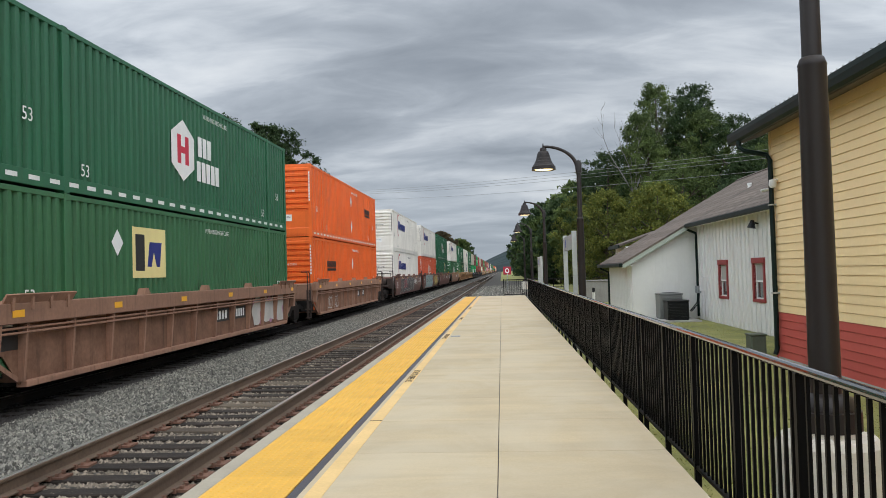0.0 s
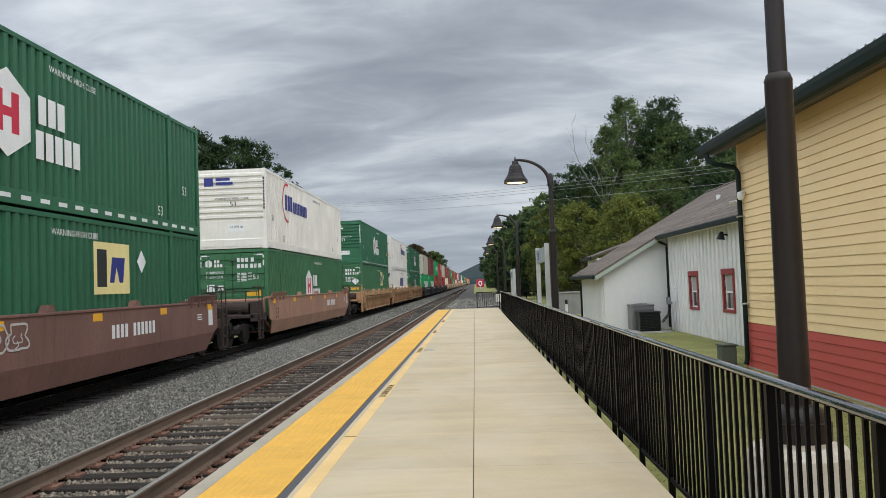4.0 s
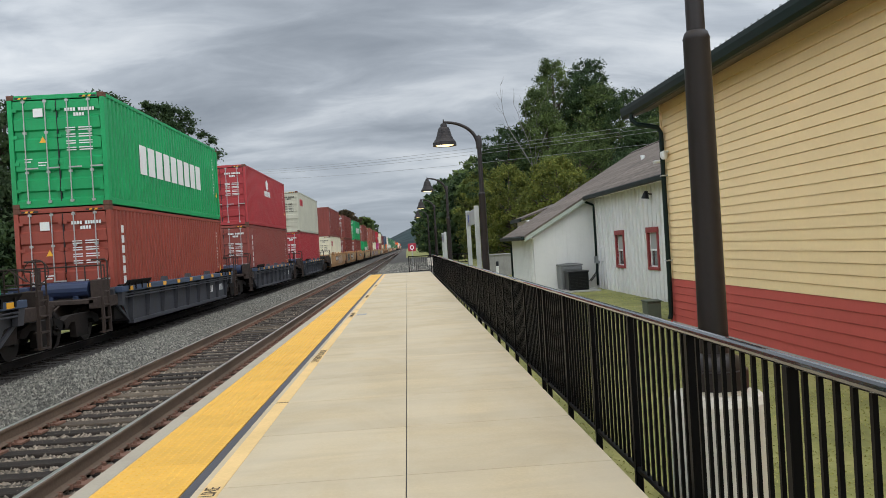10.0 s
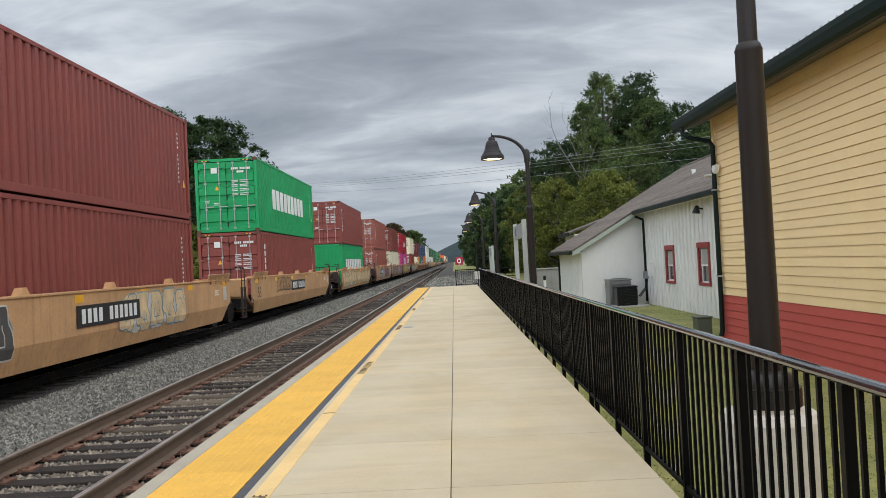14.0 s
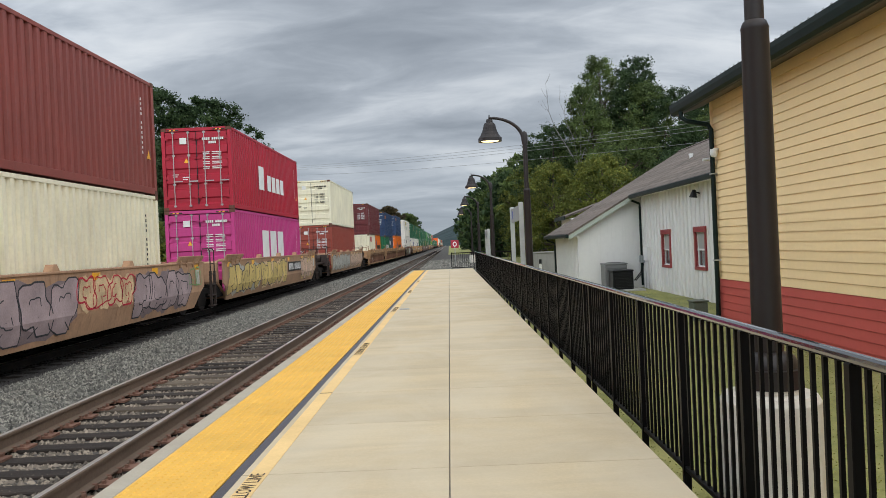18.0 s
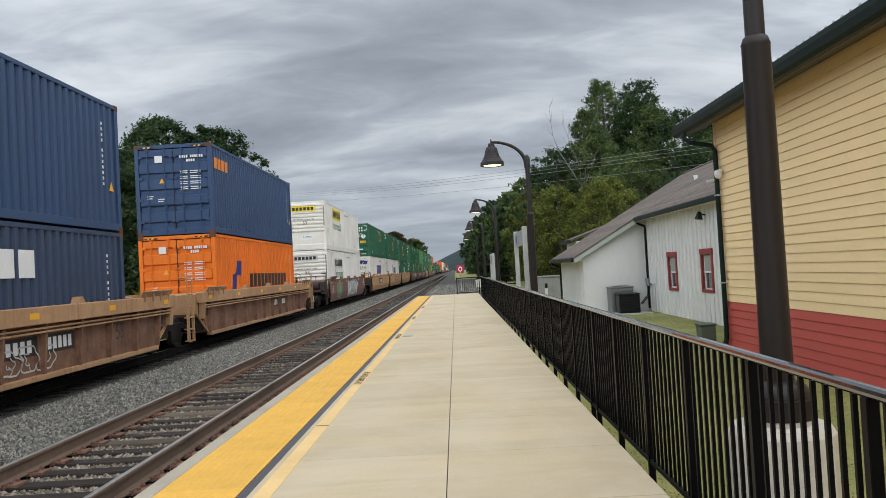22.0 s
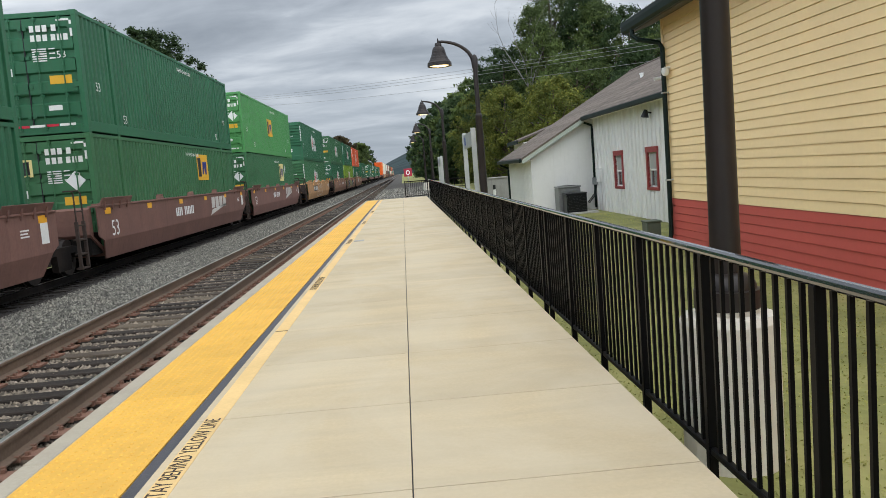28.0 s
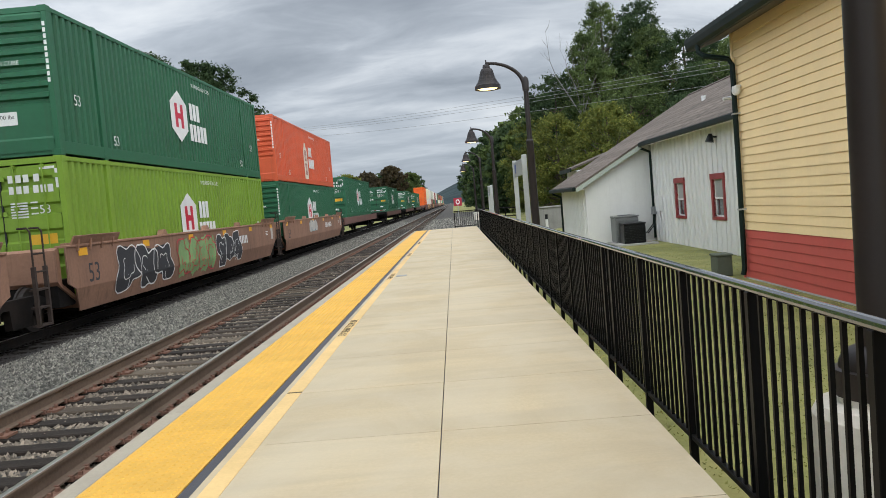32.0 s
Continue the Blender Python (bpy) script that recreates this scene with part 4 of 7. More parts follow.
def build_signs():
    post = surface("pale_sign_post", (0.45, 0.47, 0.45), rough=0.5, metal=0.2, vary=0.1)
    for y0, y1, x, h in ((21.4, 24.3, 1.93, 2.45), (38.6, 41.0, 1.93, 2.1)):
        r = thing("station_sign", (x, 0, 0), "grey two-post station sign seen edge-on beside the railing", "sign", "station signs")
        for y in (y0, y1):
            piece("post", Geo().box(-0.06, y - 0.05, GROUND, 0.06, y + 0.05, h, 0.01), post, r)
        piece("panel", Geo().box(-0.03, y0 + 0.05, h - 0.45, 0.03, y1 - 0.05, h - 0.06, 0.005), surface("sign_back", (0.3, 0.33, 0.33), rough=0.5), r)
        piece("emblem", Geo().box(-0.037, y1 - 0.7, h - 0.36, -0.031, y1 - 0.35, h - 0.14), surface("sign_blue", (0.03, 0.08, 0.3), rough=0.4), r)
    s = thing("stop_board", (0.48, 62, GROUND), "red square trackside board with a white ring", "sign")
    piece("post", Geo().tube([(0, 0, 0), (0, 0, 1.75)], 0.03, 8), galv, s)
    b = piece("board", Geo().box(-0.3, -0.02, 1.65, 0.3, 0.02, 2.25, 0.02), red_sign, s)
    ring = Geo()
    for k in range(16):
        a, c = k * math.tau / 16, (k + 1) * math.tau / 16
        ring.add([(r * math.cos(q), -0.024, 1.95 + 1.3 * r * math.sin(q)) for q in (a, c) for r in (0.09, 0.15)], [(0, 1, 3, 2)])
    piece("ring_mark", ring, white_sign, b)
    for x, y, z in ((4.75, 42.5, 0.75), (2.6, 47.0, 1.2)):
        bo = thing("marker_post", (x, y, GROUND), "white marker post with a black band", "marker post", "marker posts")
        piece("post", Geo().tube([(0, 0, 0), (0, 0, z)], 0.07, 12), white_plastic, bo)
        piece("band", Geo().tube([(0, 0, z - 0.02), (0, 0, z + 0.22)], 0.075, 12), black_plastic, bo)
    w = tagged(piece("retaining_wall", Geo().box(4.7, 47.5, GROUND - 0.1, 9.5, 47.9, 0.7, 0.02).box(4.6, 47.44, 0.7, 9.6, 47.96, 0.79, 0.02), surface("dark_weathered_concrete", (0.24, 0.235, 0.22), rough=0.9, grain=20, vary=0.2, dirt=(0.1, 0.095, 0.08), streak=0.4)), "weathered grey concrete retaining wall", "wall", kind="structure")
    gr = thing("ramp_handrail", (0, 0, 0), "dark pipe handrail down the end ramp", "handrail")
    piece("top_pipe", Geo().tube([(1.7, 47.0, 0.95), (3.6, 47.0, 0.9)], 0.03, 8), black_steel, gr)
    piece("mid_pipe", Geo().tube([(1.7, 47.0, 0.5), (3.6, 47.0, 0.45)], 0.025, 8), black_steel, gr)
    for x in (1.7, 2.35, 3.0, 3.6):
        piece("post", Geo().tube([(x, 47.0, GROUND), (x, 47.0, 0.95)], 0.025, 8), black_steel, gr)


def build_wires():
    root = thing("overhead_wires", (0, 0, 0), "thin pale overhead utility wires crossing above the line", "wires")
    ends = []
    for dz, dx in ((0.0, 0), (-0.22, 0.35), (0.22, -0.35), (-0.95, 0)):
        pts = []
        for i in range(37):
            y = 150 - 4.4 * i
            pts.append((-16.6 + (100 - y) * 0.613 + dx, y, 7.75 + 0.06 * (y - 48) + 0.00045 * (y - 48) * (y - 62) + dz))
        piece("wire", Geo().tube(pts, 0.0115, 5), cable, root)
        if not dx and dz == 0:
            ends = [Vector(pts[0]), Vector(pts[-1])]
    for p in ends:
        pole = thing("utility_pole", (p.x, p.y, GROUND), "weathered wooden utility pole", "utility pole", "utility poles")
        piece("pole", Geo().tube([(0, 0, 0), (0, 0, p.z + 1.2)], [0.17, 0.11], 10), bark, pole)
        piece("crossarm", Geo().box(-0.07, -1.1, p.z - 0.05, 0.07, 1.1, p.z + 0.1, 0.01), bark, pole)


# ---- trees ----
SPRAY = np.array([(-0.5, -0.34, 0.0), (0.68, -0.06, 0.06), (-0.3, 0.42, 0.08)])


def foliage(name, centres, radii, per, size, seed, up=0.0):
    """Leaf sprays round cluster centres, as one mesh of small tilted faces."""
    rng = np.random.default_rng(seed)
    n = len(centres) * per
    d = rng.normal(size=(n, 3))
    d /= np.linalg.norm(d, axis=1, keepdims=True) + 1e-9
    r = np.minimum(np.abs(rng.normal(0.0, 0.6, (n, 1))), 1.05) + 0.08
    c = np.repeat(centres, per, 0) + d * r * np.repeat(radii, per, 0)
    s = rng.uniform(size[0], size[1], (n, 1, 1))
    # a random frame for each spray
    q = rng.normal(size=(n, 4))
    q /= np.linalg.norm(q, axis=1, keepdims=True)
    w, x, y, z = q.T
    rot = np.stack([np.stack([1 - 2 * (y * y + z * z), 2 * (x * y - z * w), 2 * (x * z + y * w)], -1),
                    np.stack([2 * (x * y + z * w), 1 - 2 * (x * x + z * z), 2 * (y * z - x * w)], -1),
                    np.stack([2 * (x * z - y * w), 2 * (y * z + x * w), 1 - 2 * (x * x + y * y)], -1)], 1)
    v = np.einsum("nij,kj->nki", rot, SPRAY) * s + c[:, None, :]
    f = np.arange(n * 3).reshape(n, 3)
    return raw_mesh(name, v.reshape(-1, 3), f)


def tree(x, y, h, spread, seed, leaf, kind="broad", base=GROUND, per=150, size=(0.2, 0.42), label="", low=0.25, lumps=1.0):
    """A tapered trunk, limbs that reach the clumps, and a crown of leaf sprays. kind: broad (rounded), cone (narrowing), pine (tufted)."""
    rng = np.random.default_rng(seed)
    lab = label or {"pine": "tall dark pine with a ragged tufted crown", "cone": "tall leafy tree narrowing to a ragged top", "broad": "dense green broadleaf tree"}[kind]
    root = thing("pine_tree" if kind == "pine" else "tree", (x, y, base), lab, "tree", "trees by the line")
    g = Geo()
    lean = rng.uniform(-0.04, 0.04, 2) * h
    top = (lean[0], lean[1], h * 0.93)
    mid = (lean[0] * 0.35 + rng.uniform(-0.2, 0.2), lean[1] * 0.35, h * 0.45)
    g.tube([(0, 0, -0.2), mid, top], [h * 0.022, h * 0.015, h * 0.003], 8)
    cs, rs = [], []
    n = int((90 + spread * 34) * lumps)
    phase = rng.uniform(0, math.tau, 4)
    for i in range(n):
        f = low + (1 - low) * (i + rng.uniform(0, 1)) / n
        a = rng.uniform(0, math.tau)
        wob = 1 + 0.14 * math.sin(3 * a + phase[0] + 5 * f) + 0.12 * math.sin(5 * a + phase[1] - 9 * f)
        u = (f - low) / (1 - low)
        if kind == "broad":
            prof = math.sqrt(max(0.02, 1 - (2 * u - 0.9) ** 2 / 1.25))
        elif kind == "cone":
            prof = (1.04 - u) ** 0.62 * min(1, 0.5 + 2.2 * u)
        else:
            prof = math.sqrt(max(0.03, 1 - (2 * u - 1) ** 2 / 1.15)) * (0.75 + 0.25 * math.sin(7 * u + phase[2]))
        reach = spread * prof * wob * rng.uniform(0.15, 1.0) ** 0.5
        k = rng.uniform(0.55, 1.5) * (0.27 + spread * 0.085)
        rr = np.array([1.0, 1.0, 0.72 if kind != "pine" else 0.55]) * k
        c = np.array([lean[0] * f + math.cos(a) * reach, lean[1] * f + math.sin(a) * reach, f * h - k * 0.4])
        cs.append(c)
        rs.append(rr)
        if i % 4 == 0 and f < 0.82:
            z0 = max(0.15 * h, c[2] - reach * 0.6)
            g.tube([(lean[0] * z0 / h, lean[1] * z0 / h, z0), (c[0] * 0.6, c[1] * 0.6, z0 + (c[2] - z0) * 0.5), tuple(c)], [h * 0.008, h * 0.005, 0.02], 5)
    piece("trunk", g.mesh("trunk", True), bark, root)
    piece("crown", foliage("crown", np.array(cs), np.array(rs), per, size, seed + 1), leaf, root)
    return root


leaf_dark = leaf_material("dark_leaf", (0.045, 0.08, 0.034), (0.10, 0.15, 0.056))
leaf_mid = leaf_material("mid_leaf", (0.098, 0.145, 0.05), (0.20, 0.26, 0.085))
leaf_olive = leaf_material("yellowing_leaf", (0.145, 0.175, 0.04), (0.32, 0.31, 0.075))
leaf_pine = leaf_material("pine_needle", (0.05, 0.085, 0.042), (0.10, 0.145, 0.065))
leaf_brown = leaf_material("bronze_leaf", (0.075, 0.06, 0.035), (0.12, 0.09, 0.045))
green_pale = surface("pale_green_trim", (0.34, 0.38, 0.32), rough=0.6, vary=0.06)


def build_trees():
    rng = random.Random(11)
    # tall group behind the train
    for i, (x, y, h, s, lf) in enumerate(((-23.0, 80, 17.4, 5.4, leaf_mid), (-28.5, 78, 18.2, 6.0, leaf_dark), (-27.8, 70, 14.0, 5.4, leaf_dark), (-32.5, 68, 16.0, 5.4, leaf_dark), (-24.5, 68, 11.5, 4.4, leaf_dark), (-37, 62, 15.0, 5.5, leaf_dark))):
        tree(x, y, h, s, 20 + i, leaf_dark, per=150, size=(0.11, 0.3), low=0.08, lumps=1.6)
    for i, (x, y, h, s) in enumerate(((-27, 44, 10.5, 2.6), (-30, 48, 11.5, 2.9), (-24.5, 50, 8.5, 2.6), (-33, 52, 12, 3.2), (-38, 58, 13, 3.6))):
        tree(x, y, h, s, 40 + i, leaf_pine, "cone", per=80, size=(0.12, 0.34), low=0.05, label="dark bushy pine beyond the train")
    for i, (x, y, h, s) in enumerate(((-21, 58, 5.5, 2.4), (-18, 52, 4.0, 2.0), (-22, 48, 5, 2.3), (-20, 66, 6, 2.8), (-19, 74, 6, 2.8))):
        tree(x, y, h, s, 50 + i, leaf_olive if i % 2 else leaf_dark, per=50, low=0.05, label="low dense shrub-like tree")
    # hillside behind the white building
    near = (
        (16.6, 84, 20.8, 5.2, leaf_mid, "cone", 0.1), (20.9, 86, 20.9, 4.2, leaf_pine, "broad", 0.3), (13.7, 82, 17.4, 4.4, leaf_mid, "cone", 0.08), (11.0, 82, 13.6, 3.9, leaf_dark, "broad", 0.06), (18.4, 82, 18.5, 5.0, leaf_dark, "cone", 0.08), (20.5, 82, 17.5, 6.0, leaf_mid, "cone", 0.08), (26.5, 84, 17.0, 5.4, leaf_dark, "cone", 0.08),
        (14.4, 80, 15.5, 4.6, leaf_mid, "cone", 0.1), (23.5, 80, 16.5, 4.6, leaf_dark, "broad", 0.1), (30.0, 84, 17.0, 4.6, leaf_pine, "broad", 0.15), (34.5, 84, 17.5, 5.0, leaf_mid, "broad", 0.1), (27.5, 78, 15.0, 5.0, leaf_mid, "broad", 0.1),
        (15.8, 72, 11.5, 4.2, leaf_mid, "broad", 0.08), (20.5, 69, 11.5, 4.2, leaf_dark, "cone", 0.05), (25.0, 67, 12.0, 4.2, leaf_dark, "cone", 0.05), (29.5, 72, 14.0, 4.4, leaf_olive, "cone", 0.08),
        (12.6, 66, 8.6, 3.4, leaf_olive, "broad", 0.05), (9.8, 74, 9.0, 3.2, leaf_olive, "broad", 0.05), (12.8, 84, 12.0, 3.6, leaf_mid, "broad", 0.05), (8.8, 88, 10, 3.2, leaf_olive, "broad", 0.05),
        (17, 58, 8.0, 3.2, leaf_dark, "broad", 0.05), (22.5, 57, 8.5, 3.2, leaf_dark, "cone", 0.05))
    for i, (x, y, h, s, lf, k, lo) in enumerate(near):
        tree(x, y, h, s, 70 + i, lf, k, per=125, size=(0.08, 0.23), low=lo, lumps=1.2)
    for i, (x, y, h, s, lf) in enumerate((
            (10.5, 100, 12, 4.2, leaf_mid), (7.6, 104, 11, 3.4, leaf_dark), (9.0, 118, 12.5, 4.0, leaf_mid), (7.0, 130, 12.5, 3.8, leaf_dark), (8.5, 146, 13.5, 4.3, leaf_mid), (6.8, 162, 13.0, 4.0, leaf_dark),
            (8.4, 182, 14, 5, leaf_mid), (7.2, 205, 14, 5, leaf_dark), (8.4, 232, 15, 5, leaf_mid), (7.6, 262, 15, 5, leaf_dark), (13, 110, 15, 5, leaf_dark), (13, 130, 16, 5, leaf_mid), (12, 155, 16, 5, leaf_dark), (41, 88, 18, 6, leaf_dark))):
        tree(x, y, h, s, 100 + i, lf, "broad", per=34, size=(0.3, 0.8), low=0.05)
    # bare branches above the hillside
    bare = thing("bare_tree", (13.0, 79, GROUND), "leafless grey branches above the woods", "tree")
    for k in range(7):
        g = Geo()
        p = Vector((0, 0, 6.0 + k * 0.5))
        d = Vector((rng.uniform(-0.55, 0.35), rng.uniform(-0.3, 0.3), 1)).normalized()
        pts = [p.copy()]
        for s in range(6):
            d = (d + Vector((rng.uniform(-0.3, 0.25), rng.uniform(-0.2, 0.2), rng.uniform(-0.05, 0.2)))).normalized()
            p = p + d * rng.uniform(1.2, 1.7)
            pts.append(p.copy())
            for q in range(2):
                e = (d + Vector((rng.uniform(-0.9, 0.9), rng.uniform(-0.6, 0.6), rng.uniform(-0.2, 0.4)))).normalized()
                m = p + e * rng.uniform(0.5, 0.9)
                g.tube([tuple(p), tuple(m), tuple(m + (e + Vector((0, 0, 0.5))).normalized() * rng.uniform(0.4, 0.8))], [0.016, 0.011, 0.006], 3)
        g.tube([tuple(v) for v in pts], [0.06, 0.05, 0.042, 0.034, 0.026, 0.018, 0.01], 4)
        piece("branch", g, surface("grey_bark", (0.2, 0.19, 0.18), rough=0.9), bare)
    piece("trunk", Geo().tube([(0, 0, 0), (0, 0, 7)], [0.2, 0.1], 8), surface("grey_bark", (0.2, 0.19, 0.18)), bare)
    # far end of the line
    for i, (x, y, h, s, lf) in enumerate(((-17.5, 235, 13.6, 4.6, leaf_brown), (-15, 285, 13.5, 4.4, leaf_mid), (-30, 230, 12, 7, leaf_olive), (-26, 250, 13, 7, leaf_brown), (-24, 300, 15, 8, leaf_dark), (-17, 340, 15, 6, leaf_dark),
                                          (-40, 240, 13, 8, leaf_mid), (-52, 230, 14, 8, leaf_dark), (-66, 230, 15, 9, leaf_mid), (-80, 220, 15, 9, leaf_dark), (-48, 150, 9, 6, leaf_dark), (-60, 150, 10, 6, leaf_mid), (-72, 140, 11, 6, leaf_dark))):
        tree(x, y, h, s, 120 + i, lf, per=24, size=(0.5, 1.2), low=0.08)
    hill = Geo()
    rows = 14
    for j in range(rows):
        for i in range(61):
            u, v = i / 60, j / (rows - 1)
            x = -500 + 1400 * u
            u1 = min(1.0, max(0.0, (x + 75) / 130))
            hgt = 6 + 36 * u1 * u1 * (3 - 2 * u1) + 40 * math.exp(-((x - 560) / 320) ** 2)
            hill.v.append((x, 1150 + 160 * v, -2 + hgt * math.sin(v * math.pi / 2) + 2.5 * noise.noise((x * 0.03, v * 6, 0))))
    for j in range(rows - 1):
        for i in range(60):
            a = j * 61 + i
            hill.f.append((a, a + 1, a + 62, a + 61))
    tagged(piece("backdrop_hill", hill, surface("far_woods", (0.019, 0.035, 0.037), rough=1.0, grain=0.25, vary=0.25, blotch=0.02, bump=0.0)), "hazy wooded hill beyond the line's end", "hill", kind="structure")


def build_grass():
    rng = np.random.default_rng(9)
    n = 46000
    x = 1.4 + rng.uniform(0, 1, n) * 4.4
    y = np.where(rng.uniform(0, 1, n) < 0.1, rng.uniform(-5.5, 1.8, n), 1.6 + 30 * rng.uniform(0, 1, n) ** 1.4)
    far = y > 18.6
    x[far] = 1.4 + rng.uniform(0, 1, far.sum()) * 5.7
    h = rng.uniform(0.008, 0.024, n)
    a = rng.uniform(0, math.tau, n)
    dx, dy = np.cos(a) * 0.012, np.sin(a) * 0.012
    lx, ly = rng.uniform(-0.03, 0.03, n), rng.uniform(-0.03, 0.03, n)
    z = np.full(n, GROUND - 0.003)
    p = np.stack([np.stack([x - dx, y - dy, z], -1), np.stack([x + dx, y + dy, z], -1), np.stack([x + lx, y + ly, z + h], -1)], 1).reshape(-1, 3)
    tagged(piece("grass", raw_mesh("grass", p, np.arange(n * 3).reshape(n, 3)), blade), "short dry-tipped grass blades", "grass", kind="stuff")

# ---- train ----
SPEED = 22.07
L53, L40, L20 = 16.15, 12.19, 6.06
FLOOR = 0.13          # underside of the lower containers
MOVERS = []           # (thing, place along the line at the start, height)

COLORS = {
    "green": paint("dark_green_container_paint", (0.024, 0.124, 0.06)),
    "green2": paint("mid_green_container_paint", (0.042, 0.145, 0.062)),
    "leafgreen": paint("pale_green_container_paint", (0.075, 0.27, 0.085)),
    "lime": paint("lime_green_container_paint", (0.20, 0.33, 0.035)),
    "bright": paint("bright_green_container_paint", (0.008, 0.31, 0.10)),
    "sea": paint("sea_green_container_paint", (0.02, 0.15, 0.07)),
    "orange": paint("orange_container_paint", (0.80, 0.14, 0.02)),
    "amber": paint("amber_container_paint", (0.80, 0.18, 0.012)),
    "coral": paint("coral_container_paint", (0.62, 0.11, 0.045)),
    "white": paint("white_container_paint", (0.76, 0.72, 0.655), dirt=(0.4, 0.32, 0.23)),
    "cream": paint("cream_container_paint", (0.80, 0.745, 0.56), dirt=(0.3, 0.2, 0.1)),
    "grey": paint("grey_container_paint", (0.50, 0.485, 0.39), dirt=(0.18, 0.13, 0.08)),
    "wine": paint("wine_red_container_paint", (0.15, 0.03, 0.032)),
    "maroon": paint("maroon_container_paint", (0.245, 0.058, 0.046)),
    "brick": paint("brick_red_container_paint", (0.29, 0.058, 0.038)),
    "faded": paint("faded_red_container_paint", (0.345, 0.10, 0.072)),
    "red": paint("red_container_paint", (0.36, 0.036, 0.042)),
    "crimson": paint("crimson_container_paint", (0.40, 0.014, 0.035)),
    "pink": paint("magenta_container_paint", (0.52, 0.05, 0.22)),
    "blue": paint("navy_container_paint", (0.034, 0.068, 0.15)),
    "navy": paint("dull_navy_container_paint", (0.038, 0.06, 0.11)),
}
CAR = {
    "brown": paint("brown_car_paint", (0.31, 0.17, 0.113), streak=0.45, dirt=(0.05, 0.032, 0.024), rough=0.75, vary=0.2, random=0.12),
    "dark": paint("dark_brown_car_paint", (0.185, 0.095, 0.076), streak=0.35, dirt=(0.03, 0.02, 0.018), rough=0.7, vary=0.2, random=0.1),
    "tan": paint("tan_car_paint", (0.52, 0.295, 0.14), streak=0.4, dirt=(0.11, 0.07, 0.045), rough=0.75, vary=0.18, random=0.12),
    "clay": paint("dusty_brown_car_paint", (0.40, 0.232, 0.118), streak=0.55, dirt=(0.10, 0.06, 0.04), rough=0.75, vary=0.22, random=0.1),
    "umber": paint("umber_car_paint", (0.44, 0.262, 0.155), streak=0.4, dirt=(0.09, 0.055, 0.04), rough=0.75, vary=0.22, random=0.1),
    "black": paint("black_car_paint", (0.05, 0.052, 0.062), streak=0.4, dirt=(0.07, 0.05, 0.035), rough=0.6, vary=0.25),
}
WELL = {"smooth": 17.5, "rib": 16.9, "black": 12.9}
navy_steel = surface("navy_reservoir_paint", (0.018, 0.03, 0.075), rough=0.5, vary=0.2)
grime = surface("grimy_brown_steel", (0.055, 0.04, 0.034), rough=0.85, vary=0.35, grain=12, bump=0.2, dirt=(0.02, 0.016, 0.014), spec=0.2)
# web colours of the ribbed cars, darker than the paint of the chord
web_brown = surface("brown_web_paint", (0.24, 0.13, 0.085), rough=0.85, vary=0.3, blotch=1.6, grain=14, bump=0.1, dirt=(0.05, 0.033, 0.027), streak=0.5, spec=0.2, random=0.15)
web_tan = surface("tan_web_paint", (0.32, 0.185, 0.098), rough=0.85, vary=0.3, blotch=1.6, grain=14, bump=0.1, dirt=(0.10, 0.06, 0.04), streak=0.6, spec=0.2, random=0.1)
trim_blue = surface("blue_sill_paint", (0.05, 0.075, 0.13), rough=0.6, vary=0.2)
logo_red = surface("logo_red", (0.55, 0.02, 0.05), rough=0.5, vary=0.08)
logo_blue = surface("logo_blue", (0.02, 0.03, 0.2), rough=0.5, vary=0.08)
logo_yellow = surface("logo_yellow", (0.72, 0.40, 0.03), rough=0.5, vary=0.08)
logo_lemon = surface("logo_lemon_yellow", (0.80, 0.60, 0.03), rough=0.5, vary=0.08)
logo_pale = surface("logo_pale_yellow", (0.80, 0.68, 0.30), rough=0.5, vary=0.08)
logo_cream = surface("logo_cream", (0.74, 0.66, 0.55), rough=0.5, vary=0.1)
logo_brick = surface("logo_brick", (0.36, 0.13, 0.10), rough=0.5, vary=0.12)
logo_green = surface("logo_green", (0.02, 0.16, 0.08), rough=0.5, vary=0.08)
logo_black = surface("logo_black", (0.02, 0.02, 0.022), rough=0.5, vary=0.08)
logo_orange = surface("logo_orange", (0.75, 0.22, 0.02), rough=0.5, vary=0.08)
rusty_casting = surface("rusty_corner_paint", (0.13, 0.055, 0.035), rough=0.8, vary=0.35, grain=25, bump=0.2, dirt=(0.05, 0.035, 0.03))
tag_teal = surface("teal_spray_paint", (0.16, 0.36, 0.38), rough=0.7, vary=0.2, blotch=1.2)
tag_slate = surface("slate_spray_paint", (0.10, 0.095, 0.098), rough=0.7, vary=0.3, blotch=1.6)
tag_pale = surface("pale_spray_paint", (0.55, 0.52, 0.48), rough=0.7, vary=0.2)
tag_dark = surface("dark_spray_paint", (0.04, 0.04, 0.045), rough=0.7, vary=0.2)
tag_tan = surface("tan_spray_paint", (0.64, 0.47, 0.27), rough=0.7, vary=0.25, blotch=2.5)
tag_tan2 = surface("rosy_tan_spray_paint", (0.60, 0.41, 0.29), rough=0.7, vary=0.25, blotch=2.5)
tag_ash = surface("ash_spray_paint", (0.42, 0.40, 0.34), rough=0.7, vary=0.3, blotch=2.5)
tag_mauve = surface("mauve_spray_paint", (0.28, 0.14, 0.22), rough=0.7, vary=0.35, blotch=2.0)
tag_sage = surface("sage_spray_paint", (0.22, 0.36, 0.15), rough=0.7, vary=0.25, blotch=1.5)
